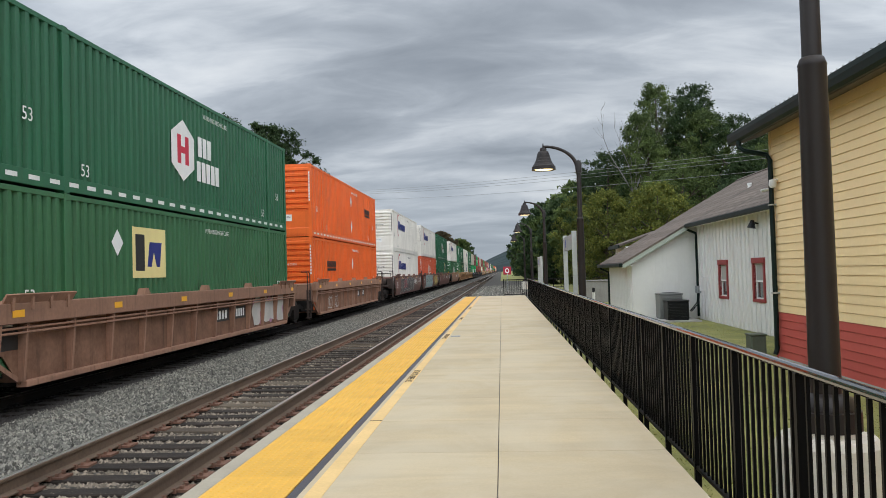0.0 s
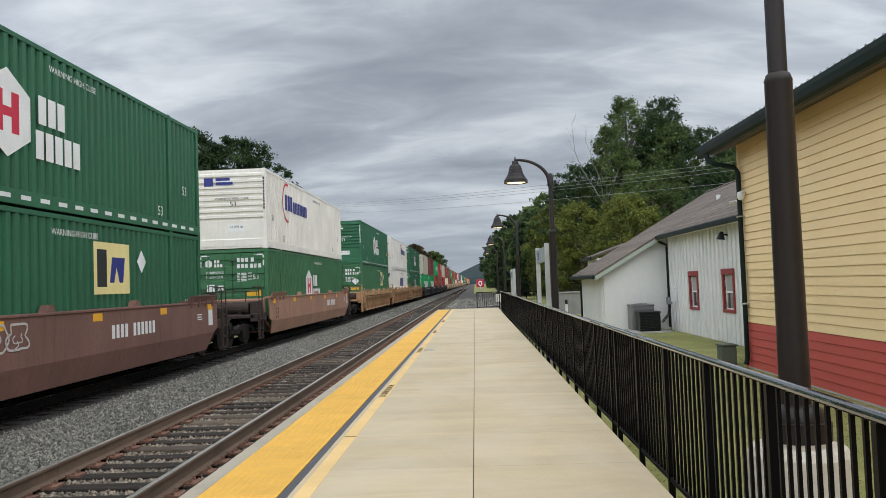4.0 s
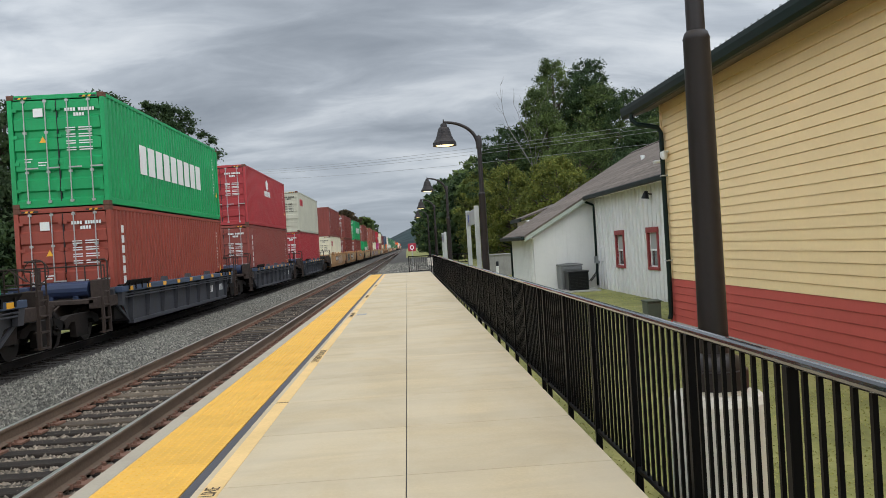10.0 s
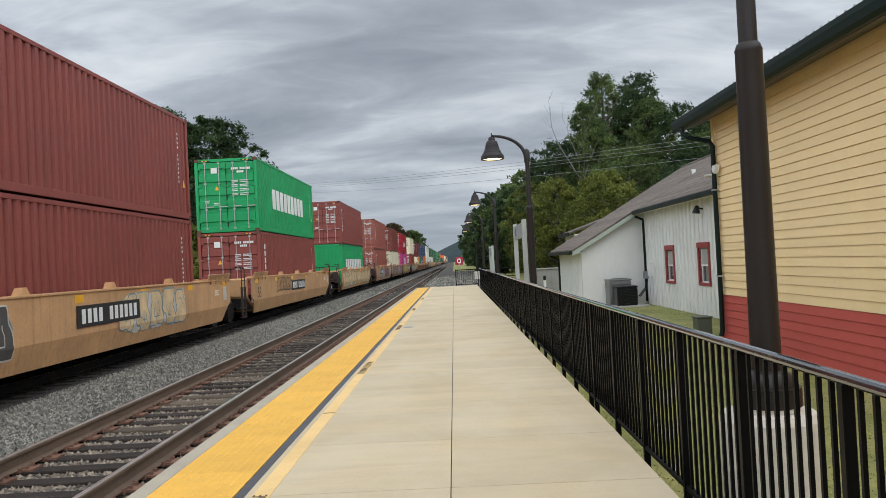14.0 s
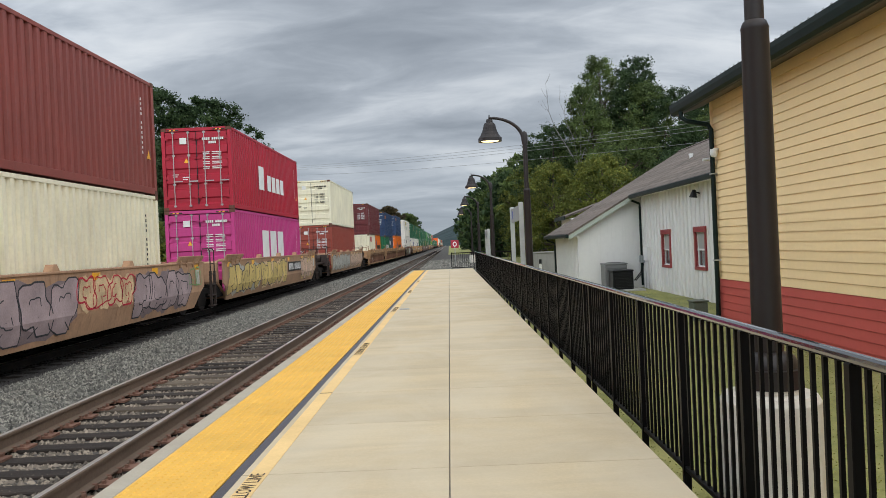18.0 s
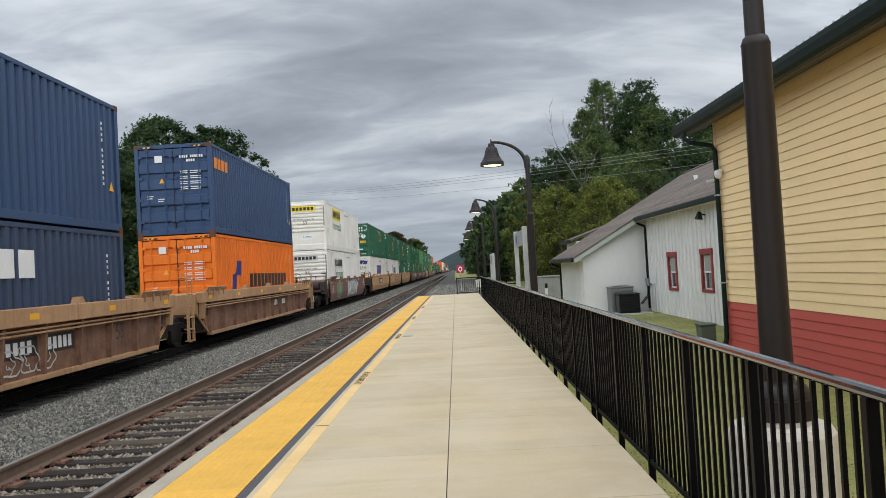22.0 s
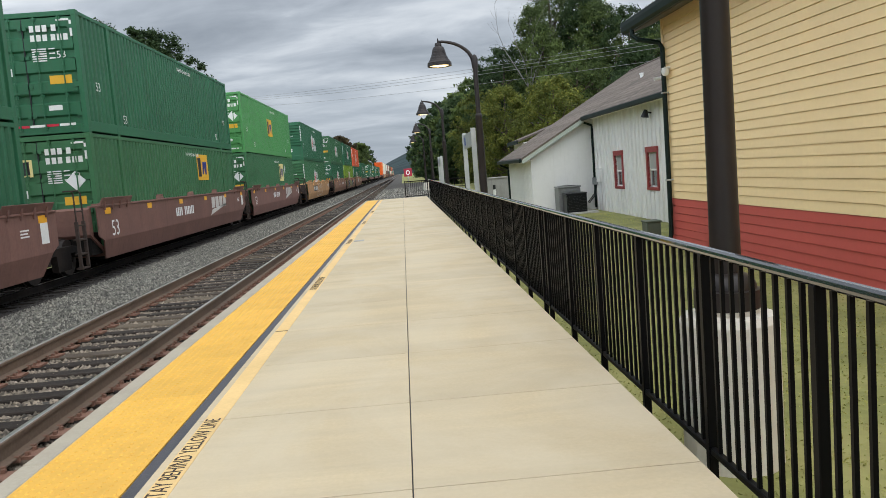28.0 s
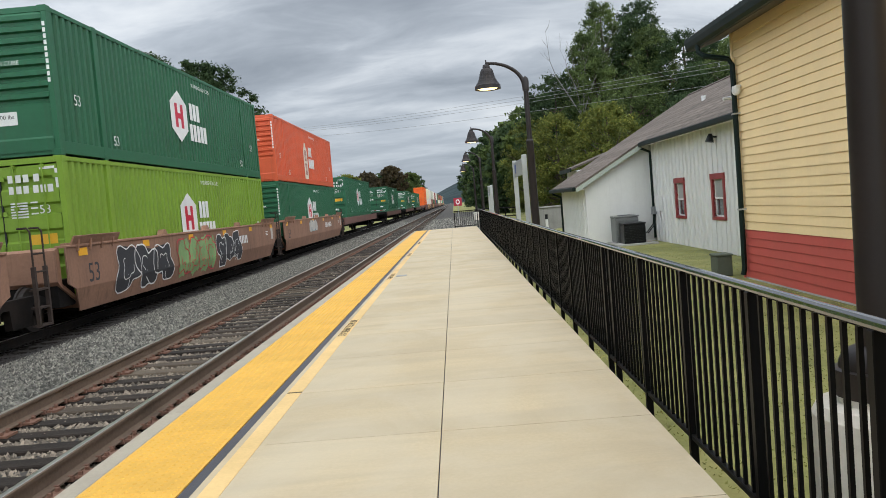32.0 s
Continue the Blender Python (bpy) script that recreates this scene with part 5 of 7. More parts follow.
tag_sky = surface("pale_blue_spray_paint", (0.37, 0.47, 0.46), rough=0.7, vary=0.3, blotch=0.7, dirt=(0.3, 0.25, 0.22))
tag_plum = surface("dull_plum_spray_paint", (0.24, 0.18, 0.18), rough=0.7, vary=0.3, blotch=1.4)
tag_mauve2 = surface("greyish_mauve_spray_paint", (0.38, 0.29, 0.29), rough=0.7, vary=0.25, blotch=1.4)
tag_grey = surface("grey_spray_paint", (0.085, 0.08, 0.075), rough=0.7, vary=0.3, blotch=2.5)
surface("brown_spray_paint", (0.26, 0.18, 0.10), rough=0.7, vary=0.3, blotch=2.5)
tag_blue = surface("blue_spray_paint", (0.16, 0.27, 0.32), rough=0.7, vary=0.25)
tag_green = surface("green_spray_paint", (0.16, 0.26, 0.12), rough=0.7, vary=0.25)
tag_pink = surface("pink_spray_paint", (0.42, 0.2, 0.3), rough=0.7, vary=0.25)
tag_rust = surface("faded_orange_lettering", (0.36, 0.16, 0.06), rough=0.7, vary=0.25, blotch=2.0)
tag_gold = surface("ochre_spray_paint", (0.62, 0.46, 0.16), rough=0.7, vary=0.25)


def corrugated(length, z0, z1, pitch, depth):
    """A folded steel sheet along y; its outer faces lie at x = 0."""
    g = Geo()
    ys, n = [], int(length / pitch)
    p = length / n
    for i in range(n):
        ys += [(i * p, 0), (i * p + 0.38 * p, 0), (i * p + 0.48 * p, -depth), (i * p + 0.9 * p, -depth)]
    ys.append((length, 0))
    for y, x in ys:
        g.v += [(x, y, z0), (x, y, z1)]
    for i in range(len(ys) - 1):
        g.f.append((2 * i, 2 * i + 2, 2 * i + 3, 2 * i + 1))
    return g


def box_frame(L, H, W):
    g = Geo()
    h = W / 2
    posts = [0.0, L - 0.16]
    if L > 15:
        posts += [1.98, L - 2.14]
    for y in posts:
        for s in (-1, 1):
            x0, x1 = (-h, -h + 0.12) if s < 0 else (h - 0.12, h)
            g.box(x0, y, 0, x1, y + 0.16, H, 0.008)
    for s in (-1, 1):
        x0, x1 = (-h + 0.003, -h + 0.08) if s < 0 else (h - 0.08, h - 0.003)
        g.box(x0, 0.1, 0.03, x1, L - 0.1, 0.19 if L < 15 else 0.28, 0.006)
        g.box(x0, 0.1, H - 0.1, x1, L - 0.1, H - 0.012, 0.006)
    for y in (0.02, L - 0.1):
        g.box(-h + 0.05, y, 0.02, h - 0.05, y + 0.08, 0.16, 0.006)
        g.box(-h + 0.05, y, H - 0.12, h - 0.05, y + 0.08, H - 0.004, 0.006)
    g.box(-h + 0.06, 0.1, 0.06, h - 0.06, L - 0.1, 0.14)
    return g


def castings(L, H, W):
    g = Geo()
    h = W / 2
    posts = [0.0, L - 0.16] + ([1.98, L - 2.14] if L > 15 else [])
    for y in posts:
        for s in (-1, 1):
            for z in (0.0, H - 0.118):
                x0, x1 = (-h - 0.004, -h + 0.17) if s < 0 else (h - 0.17, h + 0.004)
                g.box(x0, y - 0.004, z - 0.004, x1, y + 0.175, z + 0.122, 0.008)
    return g


def stripes(w):
    g = Geo()
    for k in range(int(w / 0.07)):
        if k % 2:
            g.add([(k * 0.07, 0, 0), (k * 0.07 + 0.07, 0, 0), (k * 0.07 + 0.1, 0, 0.045), (k * 0.07 + 0.03, 0, 0.045)], [(0, 1, 2, 3)])
    return g


def door_leaf(w, h):
    """One pressed leaf: level ribs stand out from the sheet."""
    n = 5
    p = h / n
    prof = [(0.075, 0.0), (-0.004, 0.0)]
    for i in range(n):
        z = i * p
        prof += [(-0.004, z + 0.1 * p), (0.045, z + 0.18 * p), (0.045, z + 0.5 * p), (-0.004, z + 0.58 * p)]
    g = Geo().prism(prof + [(-0.004, h), (0.075, h)], 0, w, "x")
    for i in range(4):
        z = h * (0.1 + 0.265 * i)
        for x in (-0.03, w - 0.09):
            g.box(x, -0.022, z, x + 0.12, 0.0, z + 0.09)
    return g


def nose(W, H):
    """Front wall pressed into level ribs, as on the long domestic boxes."""
    prof = [(0.1, 0.1), (0.0, 0.1), (0.0, 0.34), (0.03, 0.38), (0.03, 1.02)]
    z = 1.04
    while z < H - 0.3:
        prof += [(0.055, z), (0.055, z + 0.07), (-0.012, z + 0.1), (-0.012, z + 0.185)]
        z += 0.215
    prof += [(0.03, z + 0.02), (0.03, H - 0.1), (0.1, H - 0.1)]
    return Geo().prism(prof, -W / 2 + 0.1, W / 2 - 0.1, "x")


def rod(w, h):
    g = Geo()
    g.tube([(0, 0, 0.0), (0, 0, h)], 0.016, 6)
    for z in (0.04, h * 0.3, h * 0.68, h - 0.05):
        g.box(-0.045, 0.0, z - 0.03, 0.045, 0.03, z + 0.03)
    g.box(-0.02, -0.035, h * 0.33, 0.3, -0.01, h * 0.33 + 0.035)
    return g


def word(n, width, height, slant=0.0):
    """A brand word reduced to plain upright blocks of its size: (offset, block) pairs."""
    w = width / n
    return [(i * w + 0.1 * w, ("brand_block", round(w, 3), height, slant),
             lambda w=w: poly([(0, 0), (0.8 * w, 0), (0.8 * w + slant * height, height), (slant * height, height)])) for i in range(n)]


def poly(points):
    return Geo().add([(0, y, z) for y, z in points], [tuple(range(len(points)))])


def ring_mark(r, w, a0, a1, n=20):
    g = Geo()
    for k in range(n):
        q = [a0 + (a1 - a0) * (k + d) / n for d in (0, 1)]
        g.add([(0, rr * math.cos(a), rr * math.sin(a)) for a in q for rr in (r - w, r)], [(0, 1, 3, 2)])
    return g


TOWER = [(-0.5, -0.5), (0.5, -0.5), (0.5, 0.95), (0.4, 1.12), (0.26, 1.14), (0.18, 1.34), (0.0, 1.42), (-0.18, 1.34), (-0.26, 1.14), (-0.4, 1.12), (-0.5, 0.95)]
HEX = [(0.0, 0.0), (0.68, 0.36), (0.68, 1.1), (0.0, 1.46), (-0.68, 1.1), (-0.68, 0.36)]


def bars_h():
    return poly([(-0.34, 0.4), (-0.12, 0.4), (-0.12, 0.66), (0.12, 0.66), (0.12, 0.4), (0.34, 0.4), (0.34, 1.08), (0.12, 1.08), (0.12, 0.82), (-0.12, 0.82), (-0.12, 1.08), (-0.34, 1.08)])


def rect(w, h):
    return poly([(0, 0), (w, 0), (w, h), (0, h)])


def marks(kind, L):
    """Side markings: (name, key, maker, material, y, z, label); plain shapes of the brands, no letters."""
    out = []

    def shape(name, key, make, material, y, z, label):
        out.append((name, (name, *key), make, material, y, z, label))

    def brand(n, width, height, material, y, z, label, slant=0.0):
        for dy, key, make in word(n, width, height, slant):
            out.append(("brand_block", key, make, material, y + dy, z, label))

    if kind in ("hexa", "hexa_w"):
        if kind == "hexa_w":
            shape("emblem", ("tower",), lambda: poly(TOWER), logo_cream, 7.2, 0.78, "cream tower emblem")
            for z, h in ((-0.3, 0.62), (0.44, 0.56)):
                for dy in (-0.22, 0.03):
                    shape("emblem_mark", ("tower_light", h), lambda h=h: rect(0.19, h), logo_brick, 7.2 + dy, 0.78 + z, "dull red bars on the emblem")
        else:
            shape("emblem", ("hex",), lambda: poly(HEX), mark_white, 7.2, 0.78, "white hexagon emblem")
            shape("emblem_mark", ("h",), bars_h, logo_red, 7.2, 0.78, "red bars on the emblem")
        brand(3, 0.95, 0.5, mark_white, 8.1, 1.5, "white brand block")
        brand(5, 1.6, 0.5, mark_white, 8.0, 0.88, "white brand block")
    if kind in ("plate", "plate_m", "plate_y", "plate_y2", "plate_y3"):
        y, z, w, h = {"plate": (10.05, 1.42, 1.62, 1.05), "plate_m": (4.5, 1.42, 1.6, 1.05), "plate_y": (9.9, 1.65, 1.6, 0.95), "plate_y2": (7.15, 1.1, 1.65, 0.98), "plate_y3": (5.7, 0.8, 1.75, 1.35)}[kind]
        shape("brand_panel", (w, h), lambda: rect(w, h), logo_pale if kind in ("plate", "plate_m") else logo_yellow, y, z, "yellow rectangular panel")
        shape("panel_bar", ("dark", h), lambda: rect(0.42, h * 0.72), logo_black, y + 0.14, z + h * 0.14, "black block on the panel")
        shape("panel_bar", ("blue", h), lambda: poly([(0, 0), (0.2, 0), (0.32, h * 0.3), (0.45, 0), (0.62, 0), (0.72, h * 0.5), (0.12, h * 0.5)]), logo_blue, y + 0.68, z + h * 0.22, "blue block on the panel")
        if kind in ("plate", "plate_m"):
            shape("placard", ("diamond",), lambda: poly([(0, -0.26), (0.24, 0), (0, 0.26), (-0.24, 0)]), white_sign, 12.3 if kind == "plate" else 3.87, 2.12, "pale diamond placard")
    if kind in ("arcs", "arcs_b"):
        y = 2.6 if kind == "arcs" else 9.2
        z = 1.95
        shape("ring", ("arc",), lambda: ring_mark(0.8, 0.1, 1.3, 4.9), logo_red, y + 0.76, z, "red arc")
        brand(3, 1.35, 0.62, logo_blue, y + 0.35, z - 0.3, "blue brand block")
        brand(9, 2.75, 0.48, logo_blue, y + 1.75, z - 0.32, "blue brand block")
    if kind == "stamp":
        brand(9, 1.8, 0.28, logo_black, 2.7, 1.7, "black brand block")
        shape("underline", ("u",), lambda: rect(1.8, 0.1), logo_black, 2.7, 1.56, "black underline")
        shape("placard", ("tall_diamond",), lambda: poly([(0, -0.3), (0.2, 0), (0, 0.3), (-0.2, 0)]), white_sign, 8.5, 1.9, "pale diamond placard")
    if kind == "stamp_t":
        brand(9, 1.8, 0.28, logo_black, 12.4, 1.75, "black brand block")
        shape("underline", ("u",), lambda: rect(1.8, 0.1), logo_black, 12.4, 1.6, "black underline")
        for z in (0.85, 2.1):
            shape("placard", ("tall_diamond",), lambda: poly([(0, -0.3), (0.2, 0), (0, 0.3), (-0.2, 0)]), white_sign, 8.47, z, "pale diamond placard")
    if kind in ("slant", "slant_b"):
        brand(5, 4.2 if kind == "slant" else 3.5, 0.82, logo_blue, 5.8 if kind == "slant" else 7.5, 1.32, "blue slanted brand block", 0.2)
    if kind == "slant_two":
        brand(5, 3.1, 0.78, logo_blue, 7.2, 1.2, "blue slanted brand block", 0.2)
        shape("emblem", ("wedge",), lambda: poly([(0, 0), (0.9, -0.1), (1.1, 1.3), (0.3, 1.2)]), logo_blue, 5.75, 1.05, "blue emblem")
    if kind == "panel":
        shape("brand_panel", ("panel",), lambda: rect(3.5, 0.7), logo_lemon, 2.95, 1.98, "yellow brand panel")
        brand(6, 3.1, 0.42, logo_black, 3.15, 2.12, "black brand block")
    if kind == "panel_low":
        shape("brand_panel", ("panel_b",), lambda: rect(3.4, 0.6), tag_pale, 2.95, 1.85, "grey-edged brand panel")
        brand(6, 3.0, 0.4, logo_black, 3.15, 1.95, "black brand block")
    if kind == "wide":
        brand(9, 9.0, 0.92, mark_white, 1.6, 0.95, "large white brand block")
    if kind == "wide_s":
        brand(9, 6.9, 0.85, mark_white, 2.5, 1.02, "large white brand block")
    if kind == "redword":
        brand(4, 1.6, 0.48, logo_red, 1.05, 1.92, "red brand block")
    if kind == "crest":
        brand(9, 1.8, 0.3, mark_white, 5.0, 1.68, "white brand block")
        shape("emblem", ("hex_s",), lambda: poly([(p * 0.5, q * 0.42) for p, q in HEX]), mark_white, 5.85, 2.02, "white hexagon emblem")
    if kind == "tall":
        for i in range(6):
            shape("brand_block", ("upright",), lambda: rect(0.2, 0.2), mark_white, 0.7, 0.85 + i * 0.27, "white upright brand block")
    if kind == "script":
        brand(1, 1.1, 0.95, mark_white, 3.9, 0.95, "white brand block")
        brand(4, 3.4, 0.66, mark_white, 5.4, 0.98, "white brand block")
    if kind == "triple":
        brand(3, 4.3, 1.1, mark_white, 4.05, 1.12, "large white brand block")
    if kind == "amber":
        k = L > 8
        shape("emblem", ("h_emblem",), lambda: poly([(0, 0), (0.5, 0), (0.62, 0.5), (1.15, 0.5), (1.3, 1.0), (0.75, 1.0), (0.55, 0.6), (0.1, 0.5)]), logo_blue, 1.8 if k else 0.3, 1.05, "blue emblem")
        brand(11, 6.3 if k else 3.8, 0.5, logo_black, 4.1 if k else 1.75, 1.1, "dark brand block")
    if kind == "sea":
        brand(4, 4.1, 0.5, mark_white, 0.9, 1.1, "large white brand block")
    if kind == "duo":
        brand(3, 2.0, 0.5, mark_white, 0.25, 1.6, "white brand block")
    if kind == "corner":
        brand(4, 1.6, 0.36, logo_orange, 0.3, 2.12, "orange brand block", 0.1)
    return out


def vertical_word(n, w, h):
    """A small upright number as a column of plain bars."""
    g = Geo()
    for i in range(n):
        z = h - (i + 1) * h / n - (0.1 if i > 3 else 0)
        g.add([(0, 0, z), (0, w * 0.8, z), (0, w * 0.8, z + h / n * 0.55), (0, 0, z + h / n * 0.55)], [(0, 1, 2, 3)])
    return g


WORDS = {"green": "dark green", "green2": "green", "leafgreen": "faded light green", "lime": "lime green", "bright": "bright green", "sea": "sea green", "orange": "bright orange", "amber": "amber orange",
         "coral": "coral orange", "white": "white", "cream": "cream", "grey": "dull grey", "wine": "dark wine-red", "maroon": "maroon", "faded": "faded brownish red", "brick": "brick red", "red": "red", "crimson": "crimson", "pink": "magenta pink", "blue": "navy blue", "navy": "dull navy"}


def lines(rows, h):
    """Small print as level bars: (x0, x1, z) each."""
    g = Geo()
    for x0, x1, z in rows:
        g.box(x0, -0.004, z, x1, 0.0, z + h)
    return g


def door_marks(d, sgn, L, color, logo):
    """What is painted and stuck on one door leaf."""
    tint = mark_white if color not in ("white", "cream", "grey") else ink
    out = pose(0, -0.006, 0)
    if L > 15:
        if sgn > 0:
            piece("number_line", kept("door_number", lambda: lines([(0.16, 0.27, 2.28), (0.31, 0.42, 2.28), (0.46, 0.57, 2.28), (0.67, 0.78, 2.28)], 0.15)), tint, d, "owner's mark as bars", m=out)
            piece("number_line", kept("door_number_low", lambda: lines([(0.16 + 0.145 * k + (0.05 if k > 2 else 0), 0.265 + 0.145 * k + (0.05 if k > 2 else 0), 2.06) for k in range(6)], 0.15)), tint, d, "number as bars", m=out)
            piece("size_mark", letters("53", 0.24, 0.0005), tint, d, "painted size number", m=pose(0.84, -0.008, 1.72, 90, 0, 0))
            piece("notice_line", kept("weights", lambda: lines([(0.16, 0.5, 1.86 - 0.055 * k) for k in range(6)] + [(0.56, 0.7, 1.86 - 0.11 * k) for k in range(3)], 0.03)), tint, d, "weight table as bars", m=out)
            if logo.startswith("plate"):
                piece("placard", kept("door_diamond", lambda: Geo().prism([(0.82, 1.38), (1.06, 1.62), (0.82, 1.86), (0.58, 1.62)], -0.004, 0.0)), white_sign, d, "white diamond placard", m=pose(0, -0.012, 0))
            piece("label_plate", kept("orange_label", lambda: Geo().box(0.5, -0.004, 1.04, 1.02, 0, 1.24)), logo_yellow, d, "amber label", m=out)
            piece("label_plate", kept("low_label", lambda: Geo().box(0.4, -0.004, 0.42, 0.72, 0, 0.54)), tint, d, "pale label", m=out)
        else:
            if logo.startswith("plate"):
                piece("brand_panel", kept("door_panel", lambda: Geo().box(0.3, -0.004, 1.78, 1.0, 0, 2.2)), logo_pale, d, "yellow brand panel", m=out)
                piece("panel_bar", kept("door_panel_bar", lambda: lines([(0.36, 0.54, 1.83), (0.6, 0.74, 1.83), (0.79, 0.93, 1.83)], 0.32)), logo_black, d, "dark blocks on the panel", m=pose(0, -0.012, 0))
            elif logo.startswith("hexa"):
                piece("emblem", kept("door_hex", lambda: Geo().prism([(0.3, 2.1), (0.42, 2.17), (0.42, 2.33), (0.3, 2.4), (0.18, 2.33), (0.18, 2.17)], -0.004, 0.0)), mark_white, d, "white hexagon emblem", m=out)
                piece("brand_block", kept("door_brand", lambda: lines([(0.5, 0.58, 2.27), (0.61, 0.69, 2.27), (0.5, 0.58, 2.12), (0.61, 0.69, 2.12), (0.72, 0.8, 2.12)], 0.11)), mark_white, d, "white brand blocks", m=out)
                piece("warning_text", letters("WARNING", 0.14, 0.0005), tint, d, "painted warning", m=pose(0.52, -0.008, 1.92, 90, 0, 0))
                piece("warning_text", letters("HIGH CUBE", 0.14, 0.0005), tint, d, "painted warning", m=pose(0.56, -0.008, 1.76, 90, 0, 0))
            elif logo.startswith("slant"):
                piece("brand_block", kept("door_slant", lambda: [g.add([(0.2 + 0.42 * k, 0, 2.1), (0.5 + 0.42 * k, 0, 2.1), (0.6 + 0.42 * k, 0, 2.36), (0.3 + 0.42 * k, 0, 2.36)], [(0, 1, 2, 3)]) for g in [Geo()] for k in range(5)][-1]), logo_blue, d, "dark blue slanted brand blocks", m=pose(0, -0.03, 0))
            piece("label_plate", kept("door_label", lambda: Geo().box(0.22, -0.004, 1.2, 0.5, 0.0, 1.5).box(0.62, -0.004, 1.28, 0.82, 0.0, 1.46)), mark_white if color.startswith("green") else galv, d, "pale label on the door", m=out)
    elif sgn > 0:
        piece("number_line", kept("box_number", lambda: lines([(0.2 + 0.07 * k, 0.255 + 0.07 * k, 2.3) for k in range(4)] + [(0.54 + 0.07 * k, 0.595 + 0.07 * k, 2.3) for k in range(6)] + [(0.42 + 0.07 * k, 0.475 + 0.07 * k, 2.17) for k in range(4)], 0.085)), tint, d, "number as bars", m=out)
        piece("notice_line", kept("box_weights", lambda: lines([(0.2, 0.44, 1.86 - 0.06 * k - 0.05 * (k // 2)) for k in range(8)] + [(0.52, 0.86, 1.86 - 0.06 * k - 0.05 * (k // 2)) for k in range(8)], 0.028)), tint, d, "weight table as bars", m=out)
    else:
        piece("warning_label", kept("door_triangle", lambda: Geo().prism([(0.62, 1.52), (0.8, 1.52), (0.71, 1.68)], -0.004, 0.0)), reflector, d, "yellow warning triangle", m=out)
        piece("placard", kept("door_placard", lambda: Geo().box(0.5, -0.004, 2.18, 0.74, 0, 2.4)), mark_white, d, "small white placard", m=out)
        piece("notice_line", kept("left_print", lambda: lines([(0.22, 0.42, 1.1), (0.22, 0.38, 1.03), (0.56, 0.8, 1.0), (0.56, 0.74, 0.93)], 0.028)), tint, d, "small print as bars", m=out)


